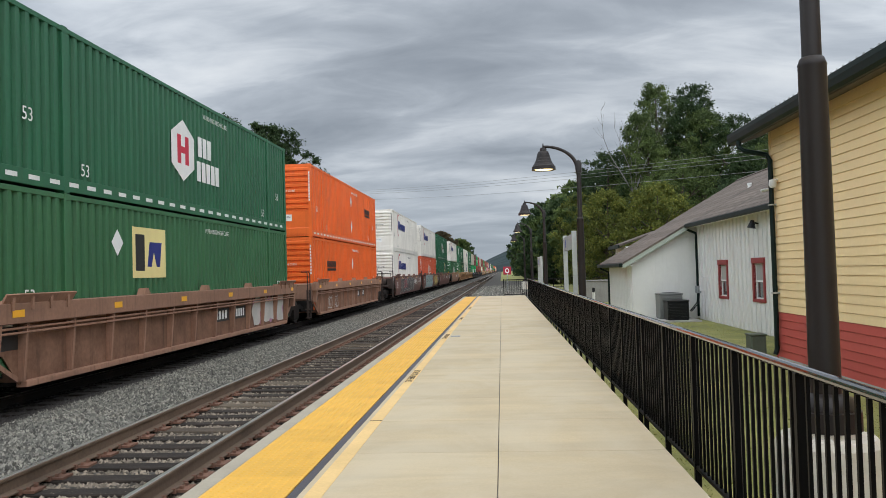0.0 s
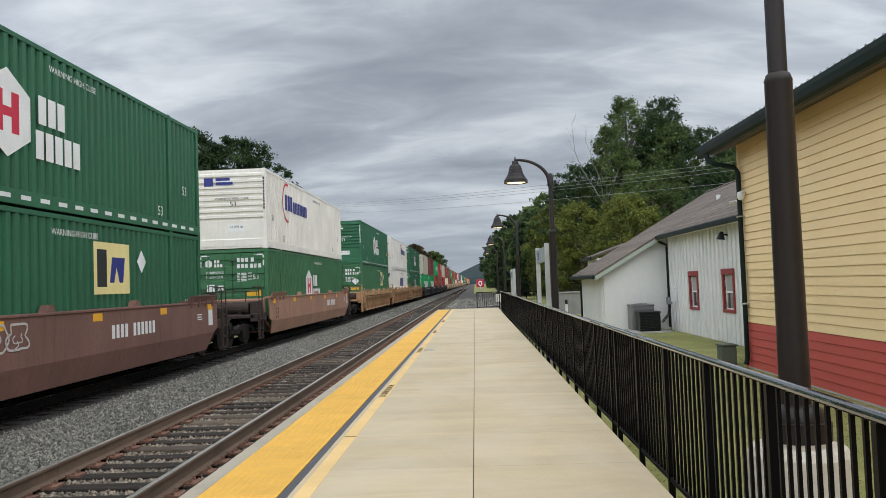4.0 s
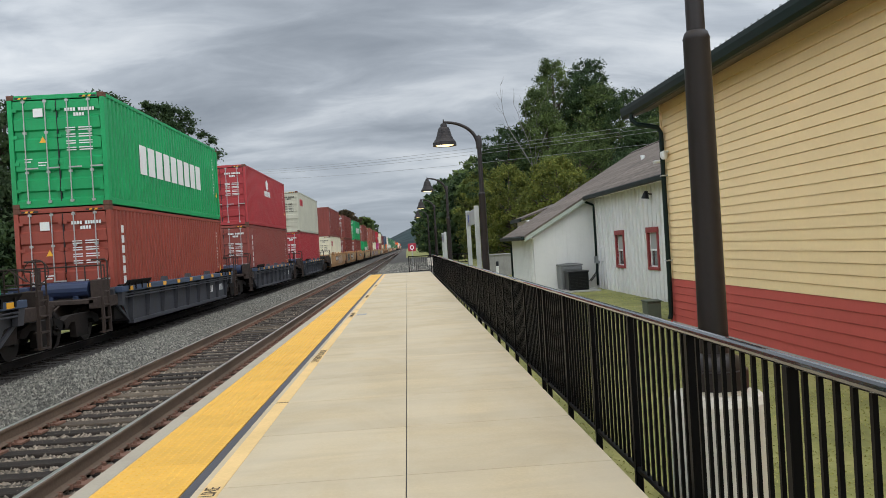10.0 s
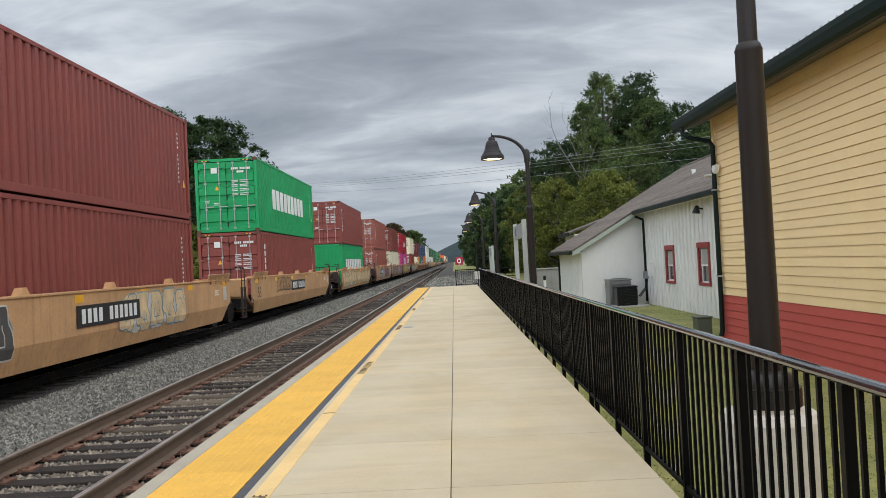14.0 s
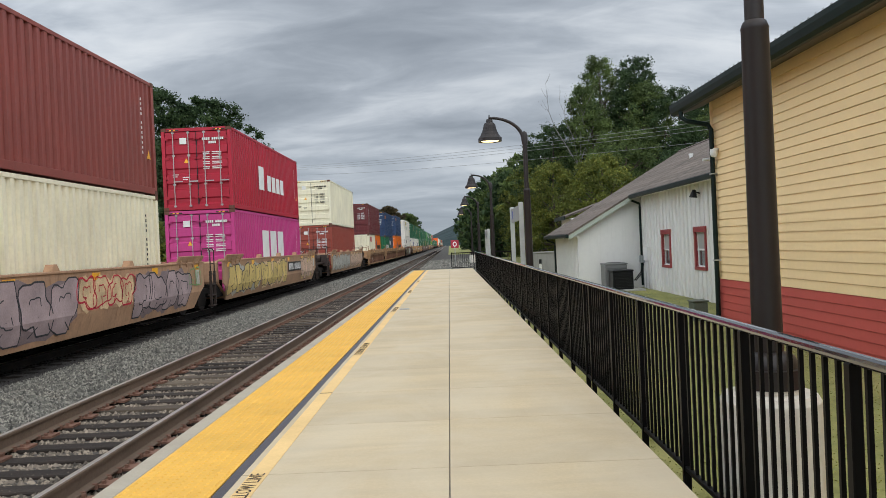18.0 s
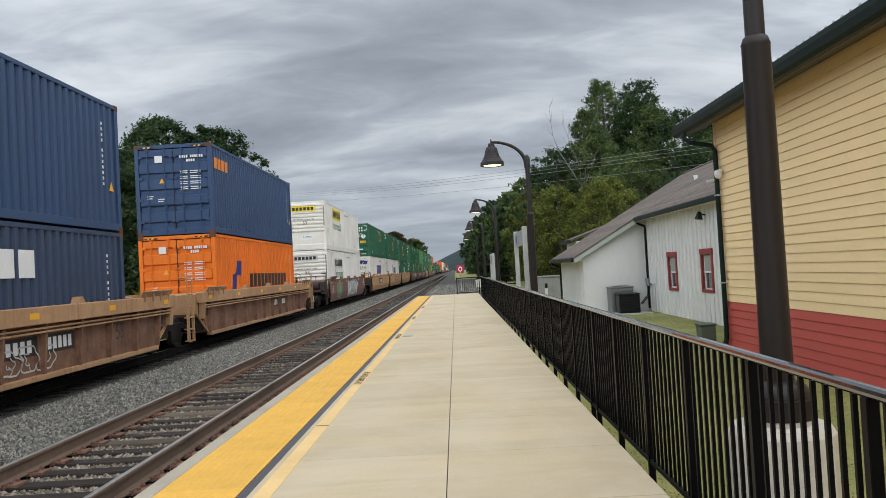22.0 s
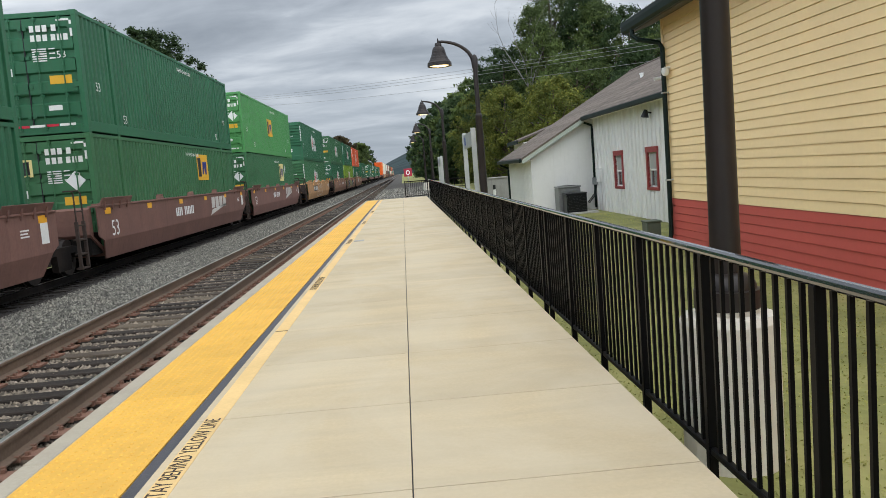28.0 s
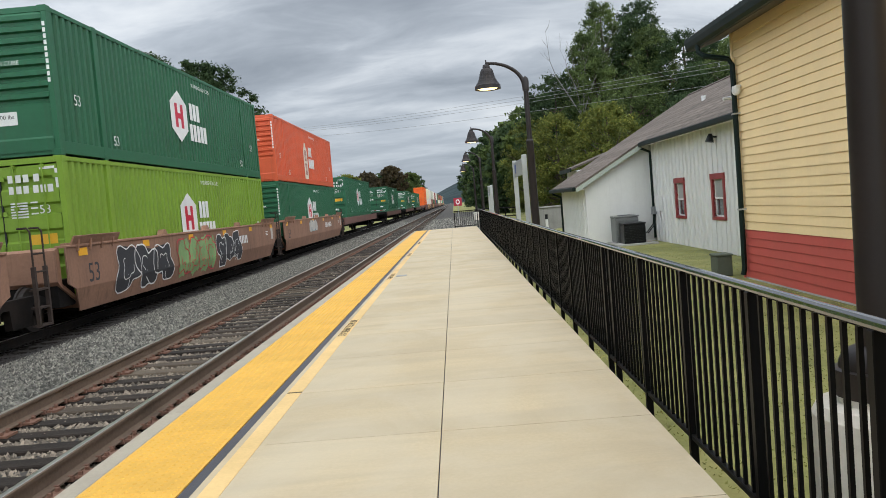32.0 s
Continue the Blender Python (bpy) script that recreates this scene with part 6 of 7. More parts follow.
def container(s, z, color, L=L53, end="door", logo="", H=2.9, near=True, dashes=False):
    """A steel box; its leading end stands at y = 0 and its base at z = 0."""
    W = 2.59 if L > 15 else 2.44
    mat = COLORS[color]
    size = {L53: "long", L40: "forty-foot", L20: "short"}[L]
    pic = {"door": "door end leading", "nose": "ribbed blank end leading", "corr": "corrugated blank end leading"}[end]
    root = thing("shipping_container", (TX, s, z), f"{WORDS[color]} corrugated steel {size} shipping container, {pic}", "container", "stacked containers")
    h = W / 2
    piece("frame", kept(("frame", L, H), lambda: box_frame(L, H, W)), mat, root)
    cast = kept(("casting", L, H), lambda: castings(L, H, W))
    piece("corner_casting", cast, mat if L > 15 else rusty_casting, root)["kind"] = "stuff"
    pitch, depth = (0.262, 0.06) if L > 15 else (0.278, 0.062)
    lo, hi = (0.27, H - 0.09) if L > 15 else (0.17, H - 0.09)
    spans = [(0.14, 2.0), (2.12, L - 2.12), (L - 2.0, L - 0.14)] if L > 15 else [(0.14, L - 0.14)]
    for a, b in spans:
        me = kept(("side_panel", L, H, round(b - a, 2)), lambda a=a, b=b: corrugated(b - a, lo, hi, pitch, depth))
        piece("side_panel", me, mat, root, m=pose(h - 0.012, a, 0))
    piece("side_panel", kept(("far_side", L, H), lambda: Geo().box(-0.01, 0.1, lo, 0.01, L - 0.1, hi)), mat, root, m=pose(-h + 0.03, 0, 0))
    piece("roof", kept(("roof", L, H), lambda: Geo().box(-h + 0.05, 0.05, H - 0.05, h - 0.05, L - 0.05, H - 0.02)), mat, root)
    piece("rear_wall", kept(("rear", L, H), lambda: Geo().box(-h + 0.1, -0.03, 0.1, h - 0.1, 0.0, H - 0.1)), mat, root, m=pose(0, L - 0.03, 0))
    if end == "door":
        w = h - 0.14
        for sgn in (-1, 1):
            d = piece("door", kept(("door", L > 15, H), lambda: door_leaf(w - 0.012, H - 0.3)), mat, root, m=pose(-w - 0.002 if sgn < 0 else 0.014, 0.025, 0.15))
            for fx in (0.25, 0.75):
                piece("lock_rod", kept(("rod", H), lambda: rod(w, H - 0.24)), galv if color in ("maroon", "faded", "brick", "red", "crimson", "pink", "white", "bright") else mat, d, m=pose(fx * w, -0.04, -0.03))
            if near:
                door_marks(d, sgn, L, color, logo)
        piece("door_seal", kept(("seal", H), lambda: Geo().box(-0.016, 0.03, 0.15, 0.016, 0.05, H - 0.15)), black_plastic, root, "black rubber door seal")
        if near and L > 15:
            piece("reflective_tape", kept("tape_red", lambda: Geo().box(-1.1, -0.006, 0.19, -0.8, 0, 0.25).box(-0.4, -0.006, 0.19, -0.1, 0, 0.25).box(0.3, -0.006, 0.19, 0.6, 0, 0.25)), logo_red, root, "red reflective tape", m=pose(0, 0.018, 0))
            piece("reflective_tape", kept("tape_corner", lambda: Geo().box(-1.12, -0.006, H - 0.24, -0.82, 0, H - 0.19).box(-1.17, -0.006, H - 0.62, -1.12, 0, H - 0.24).box(0.82, -0.006, H - 0.24, 1.12, 0, H - 0.19).box(1.12, -0.006, H - 0.62, 1.17, 0, H - 0.24)), mark_white, root, "white reflective tape", m=pose(0, 0.014, 0))
            piece("reflective_tape", kept("tape_white", lambda: Geo().box(-0.78, -0.006, 0.19, -0.42, 0, 0.25).box(-0.08, -0.006, 0.19, 0.28, 0, 0.25).box(0.62, -0.006, 0.19, 1.0, 0, 0.25)), mark_white, root, "white reflective tape", m=pose(0, 0.018, 0))
        if near and L < 15 and H > 2.8:
            for x0 in (-h + 0.2, h - 0.62):
                bar = piece("hazard_strip", kept("hazard", lambda: Geo().box(0, -0.003, 0, 0.42, 0.003, 0.045)), ink, root, "black and yellow hazard strip", m=pose(x0, 0.016, H - 0.1))
                piece("stripe", kept("stripes", lambda: stripes(0.40)), reflector, bar, m=pose(0, -0.004, 0))["kind"] = "stuff"
    elif end == "nose":
        piece("front_wall", kept(("nose", H), lambda: nose(W, H)), mat, root)
        if near:
            tint = mark_white if color not in ("white", "cream", "grey") else ink
            lb = piece("label_plate", kept("nose_label", lambda: Geo().box(-0.1, -0.006, 0.64, 0.5, 0, 0.9)), mark_white, root, "white weight label", m=pose(0, 0.026, 0))
            piece("label_text", letters("24,000 lbs", 0.12, 0.0004), ink, lb, m=pose(0.2, -0.008, 0.8, 90, 0, 0))
            piece("size_mark", letters("53", 0.26, 0.0005), tint, root, "painted size number", m=pose(0.1, -0.016, 1.62, 90, 0, 0))
            piece("warning_text", letters("WARNING HIGH CUBE", 0.12, 0.0005), tint, root, "painted warning", m=pose(0.05, -0.016, 1.83, 90, 0, 0))
            for x in (-W / 2 + 0.05, W / 2 - 0.1):
                piece("number_line", kept("nose_numbers", lambda: lines([(0.0, 0.055, 2.5 - 0.12 * k) for k in range(10)], 0.085)), tint, root, "upright number as bars", m=pose(x, -0.003, 0))
            dk = mark_white if color.startswith("green") else logo_blue if color == "white" else logo_black
            if logo.startswith("panel"):
                top = piece("brand_panel", kept("nose_panel", lambda: Geo().box(-0.75, -0.006, 2.3, 0.75, 0, 2.62)), logo_lemon if logo == "panel" else tag_pale, root, "brand panel on the end", m=pose(0, -0.014, 0))
                piece("panel_bar", kept("nose_panel_bar", lambda: lines([(-0.62 + 0.22 * k, -0.46 + 0.22 * k, 2.37) for k in range(6)], 0.18)), logo_black, top, m=pose(0, -0.008, 0))
            else:
                piece("brand_mark", kept("nose_brand", lambda: Geo().box(-0.95, -0.006, 2.3, -0.62, 0, 2.6).box(-0.52, -0.006, 2.34, 0.1, 0, 2.44).box(-0.52, -0.006, 2.49, 0.0, 0, 2.59)), dk, root, "brand blocks on the end", m=pose(0, -0.014, 0))
    else:
        me = kept(("front_corr", H), lambda: corrugated(W - 0.24, 0.14, H - 0.1, 0.25, 0.04))
        piece("front_wall", me, mat, root, m=pose(-h + 0.12, 0.03, 0, 0, 0, -90))
    if near:
        for i, (name, key, make, material, y, zz, lab) in enumerate(marks(logo, L)):
            piece(name, kept(key, make), material, root, lab, m=pose(h - 0.008 + 0.0006 * min(i, 6), y, zz))
        tint = mark_white if color not in ("white", "cream", "grey") else ink
        if logo.startswith("panel"):
            piece("lettering", letters("Intermodal", 0.76, 0.0005), logo_green, root, "green painted word", m=pose(h - 0.003, 4.75, 1.58 if logo == "panel" else 1.46, 90, 0, 90))
        if L > 15:
            for y, zz in ((0.75, 1.15), (L - 1.3, 1.1), (2.5, 0.45), (L - 2.9, 0.45)):
                piece("size_mark", letters("53", 0.32, 0.0005), tint, root, "small painted size number", m=pose(h - 0.004, y + 0.2, zz, 90, 0, 90))
            piece("warning_text", letters("WARNING HIGH CUBE", 0.17, 0.0005), tint, root, "painted warning", m=pose(h - 0.004, L / 2 + 1.3, H - 0.34, 90, 0, 90))
        else:
            piece("number_line", kept("side_numbers", lambda: vertical_word(11, 0.09, 1.35)), tint, root, "small upright number as bars", m=pose(h - 0.006, L - 0.9, H - 1.8))
            piece("warning_label", kept("warn", lambda: poly([(0, 0), (0.24, 0), (0.12, 0.22)])), reflector, root, "small yellow warning triangle", m=pose(h - 0.004, L - 0.6, H - 2.0))
        if dashes:
            for k in range(26):
                piece("reflective_dash", kept("dash", lambda: Geo().box(-0.002, 0, 0, 0.002, 0.3, 0.075)), mark_white, root, m=pose(h + 0.001, 0.35 + k * 0.6, 0.12))
    MOVERS.append((root, s, z))
    return root


# -- cars --


def wheelset():
    g = Geo()
    for s in (-1, 1):
        x = s * 0.7525
        g.wheel(x - 0.065, x + 0.065, 0, 0, 0.42, 22)
        g.wheel(x - s * 0.06 - 0.02, x - s * 0.06 + 0.02, 0, 0, 0.45, 22)
        g.wheel(x + s * 0.06, x + s * 0.19, 0, 0, 0.12, 10)
    g.wheel(-0.8, 0.8, 0, 0, 0.085, 10)
    return g


def side_frame():
    g = Geo()
    prof = [(-1.05, 0.0), (-0.98, 0.16), (-0.6, 0.26), (0.6, 0.26), (0.98, 0.16), (1.05, 0.0), (0.78, -0.02), (0.6, 0.1), (0.38, 0.1), (0.34, -0.26), (-0.34, -0.26), (-0.38, 0.1), (-0.6, 0.1), (-0.78, -0.02)]
    g.prism(prof, 0.96, 1.1, "x")
    for y in (-0.2, 0, 0.2):
        g.tube([(1.02, y, -0.2), (1.02, y, 0.08)], 0.075, 8)
    return g


def truck(parent, y):
    t = piece("truck_bolster", kept("bolster", lambda: Geo().box(-1.0, -0.17, -0.1, 1.0, 0.17, 0.2, 0.02).box(-0.6, -0.9, -0.12, -0.5, 0.9, 0.0).box(0.5, -0.9, -0.12, 0.6, 0.9, 0.0)), gunk, parent, "greasy steel truck", m=pose(0, y, RAIL + 0.45))
    piece("side_frame", kept("sideframe", side_frame), gunk, t)
    piece("side_frame", kept("sideframe", side_frame), gunk, t, m=pose(0, 0, 0, 0, 0, 180))
    for d in (-0.89, 0.89):
        piece("wheelset", kept("wheelset", wheelset), wheel_steel, t, m=pose(0, d, -0.03))


def blob(cy, cz, ry, rz, rng):
    """Outline of one fat sprayed letter."""
    p = [rng.uniform(0, 6) for _ in range(4)]
    out = []
    for k in range(30):
        a = k / 30 * math.tau
        r = 1 + 0.2 * math.sin(2 * a + p[0]) + 0.16 * math.sin(3 * a + p[1]) + 0.12 * math.sin(5 * a + p[2])
        ca, sa = math.cos(a), math.sin(a)
        q = (abs(ca) ** 3.2 + abs(sa) ** 3.2) ** (-1 / 3.2)
        out.append((cy + ry * ca * q * min(1.25, r), cz + max(-rz, min(rz, rz * sa * q * r))))
    return out


def ribbon(g, pts, r):
    for (y0, z0), (y1, z1) in zip(pts, pts[1:]):
        d = math.hypot(y1 - y0, z1 - z0) or 1
        ny, nz = -(z1 - z0) / d * r, (y1 - y0) / d * r
        g.add([(0, y0 - ny, z0 - nz), (0, y1 - ny, z1 - nz), (0, y1 + ny, z1 + nz), (0, y0 + ny, z0 + nz)], [(0, 1, 2, 3)])


def lean(g, z0, smooth):
    """Lay flat paint on the side plate, which turns inward below its bend."""
    if smooth:
        g.v = [(x - max(0.0, 0.42 - (z + z0)) * 0.283, y, z) for x, y, z in g.v]
    return g


def fat_letter(out, z0):
    """Fill of a letter outline in level strips."""
    lo, hi = min(q for p, q in out), max(q for p, q in out)
    cut = sorted({lo + (hi - lo) * k / 12 for k in range(13)} | ({0.42 - z0} if lo < 0.42 - z0 < hi else set()))
    g = Geo()
    rows = []
    for z in cut:
        z = min(max(z, lo + 0.002), hi - 0.002)
        ys = []
        for (p0, q0), (p1, q1) in zip(out, out[1:] + out[:1]):
            if (q0 - z) * (q1 - z) <= 0 and q0 != q1:
                ys.append(p0 + (p1 - p0) * (z - q0) / (q1 - q0))
        rows.append((min(ys), max(ys), z))
    for a, b, z in rows:
        g.v += [(0, a, z), (0, b, z)]
    g.f += [(2 * k, 2 * k + 1, 2 * k + 3, 2 * k + 2) for k in range(len(rows) - 1)]
    return g


WHOLE = 1.19   # a field this high covers the side from sill to chord


def sprayed(root, x, y, z, w, h, base, stroke, fill, seed, smooth):
    """A sprayed piece: a ground of colour, fat letters on it, their outlines and inner strokes."""
    rng = random.Random(seed)
    if base is not None:
        piece("graffiti_ground", lean(patch(w, h, seed), z, smooth), base, root, "sprayed colour field", m=pose(x + 0.006, y, z))
    n = max(2, int(round(w / (0.62 * h + 0.25))))
    lines = Geo()
    if h >= WHOLE:
        for i in range(n + 3):
            cy, up = (i + 0.4) * w / (n + 3), rng.uniform(0.75, 0.99) * h
            dn = rng.uniform(0.1, 0.5) * h
            bend = rng.uniform(-0.25, 0.25)
            mid = (up + dn) / 2
            ribbon(lines, [(cy, up), (cy + bend * 0.3, mid + 0.15), (cy + bend * 0.1, mid), (cy + bend, dn)], rng.choice((0.012, 0.02, 0.045)))
            ribbon(lines, [(cy - 0.42, mid - 0.1), (cy - 0.2, mid - 0.04), (cy + bend * 0.1, mid)], 0.022)
            if i % 2:
                ribbon(lines, [(cy + 0.16, up), (cy + 0.2, mid + 0.2), (cy + 0.12, mid), (cy + 0.3, mid - 0.12), (cy + 0.46, mid + 0.05)], 0.03)
            ribbon(lines, [(cy + bend, dn), (cy + bend * 1.3 + 0.08, dn * 0.6), (cy + bend, 0.06)], 0.01)
        n = 0
    for i in range(n):
        cy = (i + 0.5) * w / n
        out = blob(cy, h * rng.uniform(0.47, 0.53), w / n * 0.52, h * rng.uniform(0.4, 0.47), rng)
        if fill is not None:
            piece("graffiti_letter", lean(fat_letter(out, z), z, smooth), fill, root, "fat sprayed letter shape", m=pose(x + 0.009 + 0.0004 * i, y, z))
        ribbon(lines, out + out[:1], rng.uniform(0.012, 0.02))
        k0 = rng.randrange(30)
        c0 = (cy, h * 0.5)
        inner = [(c0[0] + (p - c0[0]) * 0.42, c0[1] + (q - c0[1]) * 0.45) for p, q in (out + out)[k0:k0 + rng.choice((12, 17, 22))]]
        ribbon(lines, inner, 0.012)
        ribbon(lines, [(c0[0] + rng.uniform(-0.3, 0.3) * w / n, h * 0.1), (c0[0] + rng.uniform(-0.1, 0.1), h * 0.25), (c0[0] + rng.uniform(-0.1, 0.1), h * 0.4)], 0.012)
    piece("graffiti", lean(lines, z, smooth), stroke, root, "sprayed letter outlines", m=pose(x + 0.013, y, z))


def patch(w, h, seed):
    """A sprayed ground of uneven outline behind a tag."""
    rng = random.Random(seed)
    n, rows = 26, 12
    p = [rng.uniform(0, 6) for _ in range(4)]
    top = [h * (0.9 + 0.07 * math.sin(i * 0.9 + p[0]) + 0.05 * math.sin(i * 1.9 + p[1])) for i in range(n + 1)]
    bot = [h * (0.07 + 0.06 * math.sin(i * 0.8 + p[2]) + 0.04 * math.sin(i * 2.1 + p[3])) for i in range(n + 1)]
    top[0], top[-1], bot[0], bot[-1] = h * 0.6, h * 0.6, h * 0.35, h * 0.3
    if h >= WHOLE:
        top, bot = [h] * (n + 1), [0.0] * (n + 1)
    g = Geo()
    for k in range(rows + 1):
        g.v += [(0, i * w / n, bot[i] + (top[i] - bot[i]) * k / rows) for i in range(n + 1)]
    g.f += [(k * (n + 1) + i, k * (n + 1) + i + 1, (k + 1) * (n + 1) + i + 1, (k + 1) * (n + 1) + i) for k in range(rows) for i in range(n)]
    return g


FILL = {"dark_spray_paint": "grey_spray_paint", "pale_spray_paint": "dark_spray_paint", "ochre_spray_paint": "brown_spray_paint", "pink_spray_paint": "pale_spray_paint",
        "green_spray_paint": "ochre_spray_paint", "blue_spray_paint": "pale_spray_paint"}


def side_plate(well, zt, zb, x):
    """Smooth side: an upright plate over a leaning one, both ends cut up towards the trucks."""
    zk, k = 0.42, 0.13
    g = Geo()
    for d in (0.0, -0.03):
        lo = x - k + d
        g.v += [(x + d, 0.0, zt), (x + d, well, zt), (x + d, well, zk + 0.12), (x + d, well - 0.28, zk), (x + d, 0.28, zk), (x + d, 0.0, zk + 0.12),
                (lo, 0.6, zb), (lo, well - 0.6, zb)]
    front = [(0, 5, 4, 3, 2, 1), (4, 6, 7, 3)]
    g.f += front + [tuple(i + 8 for i in reversed(f)) for f in front]
    rim = [0, 5, 4, 6, 7, 3, 2, 1]
    g.f += [(a, b, b + 8, a + 8) for a, b in zip(rim, rim[1:] + rim[:1])]
    return g


def sheet_plate(well, zt, zb):
    """Recessed web of a ribbed car, cut up at both ends."""
    g = Geo()
    out = [(0.0, zt), (0.0, 0.5), (0.55, 0.42), (0.95, zb), (well - 0.95, zb), (well - 0.55, 0.42), (well, 0.5), (well, zt)]
    return g.prism(out, 1.315, 1.332, "x")


def corner_steps():
    """Ladder with grab rails at a car's corner."""
    g = Geo()
    for y in (-0.2, 0.2):
        g.box(1.38, y - 0.028, -0.12, 1.45, y + 0.028, 0.95)
        g.tube([(1.42, y, 0.9), (1.42, y, 1.58), (1.37, y, 1.64), (1.2, y, 1.64)], 0.019, 6)
    for z in (-0.1, 0.22, 0.54):
        g.box(1.30, -0.2, z - 0.012, 1.46, 0.2, z + 0.02)
    for z in (0.86, 1.18):
        g.tube([(1.42, -0.2, z), (1.42, 0.2, z)], 0.016, 6)
    return g


def end_deck():
    g = Geo().box(-1.3, 0.0, 0.60, 1.3, 1.3, 0.70, 0.01).box(-0.4, 0.0, 0.25, 0.4, 1.75, 0.62, 0.03)
    g.box(1.18, 0.0, 0.48, 1.4, 1.3, 0.74, 0.01).box(-1.4, 0.0, 0.48, -1.18, 1.3, 0.74, 0.01)
    return g


def end_railing():
    """Pipe railing, hoses and a rodded brake lever on a car's end deck."""
    g = Geo()
    for z in (1.12, 1.5):
        g.tube([(-1.22, 0.32, z), (1.22, 0.32, z)], 0.018, 6)
    for x in (-1.22, -0.75, 0.95, 1.22):
        g.tube([(x, 0.32, 0.7), (x, 0.32, 1.5)], 0.018, 6)
    g.box(0.98, 0.85, 0.7, 1.3, 1.2, 1.05, 0.02).box(-1.3, 0.2, 0.7, -1.0, 0.7, 1.15, 0.02)
    g.tube([(1.15, 1.0, 1.05), (1.15, 1.0, 1.45), (0.8, 0.9, 1.5), (0.4, 0.9, 1.2)], 0.02, 6)
    for x in (0.45, 0.62, -0.5):
        g.tube([(x, 1.2, 0.62), (x + 0.03, 1.5, 0.5), (x + 0.05, 1.6, 0.2), (x, 1.8, 0.05), (x - 0.05, 2.1, 0.2)], 0.025, 6)
    return g


def brake_gear():
    g = Geo().tube([(-0.95, 0.55, 0.93), (0.15, 0.55, 0.93)], 0.2, 14)
    g.box(-0.7, 0.42, 0.7, -0.58, 0.68, 0.82).box(-0.1, 0.42, 0.7, 0.02, 0.68, 0.82)
    g.box(0.45, 0.3, 0.7, 0.95, 0.75, 1.06, 0.03).tube([(0.7, 0.3, 0.95), (0.75, 0.02, 0.98), (0.9, 0.0, 0.4)], 0.028, 6)
    g.tube([(1.0, 0.9, 0.72), (1.15, 1.2, 0.6), (1.0, 1.5, 0.15), (0.8, 1.7, 0.02)], 0.03, 6)
    return g


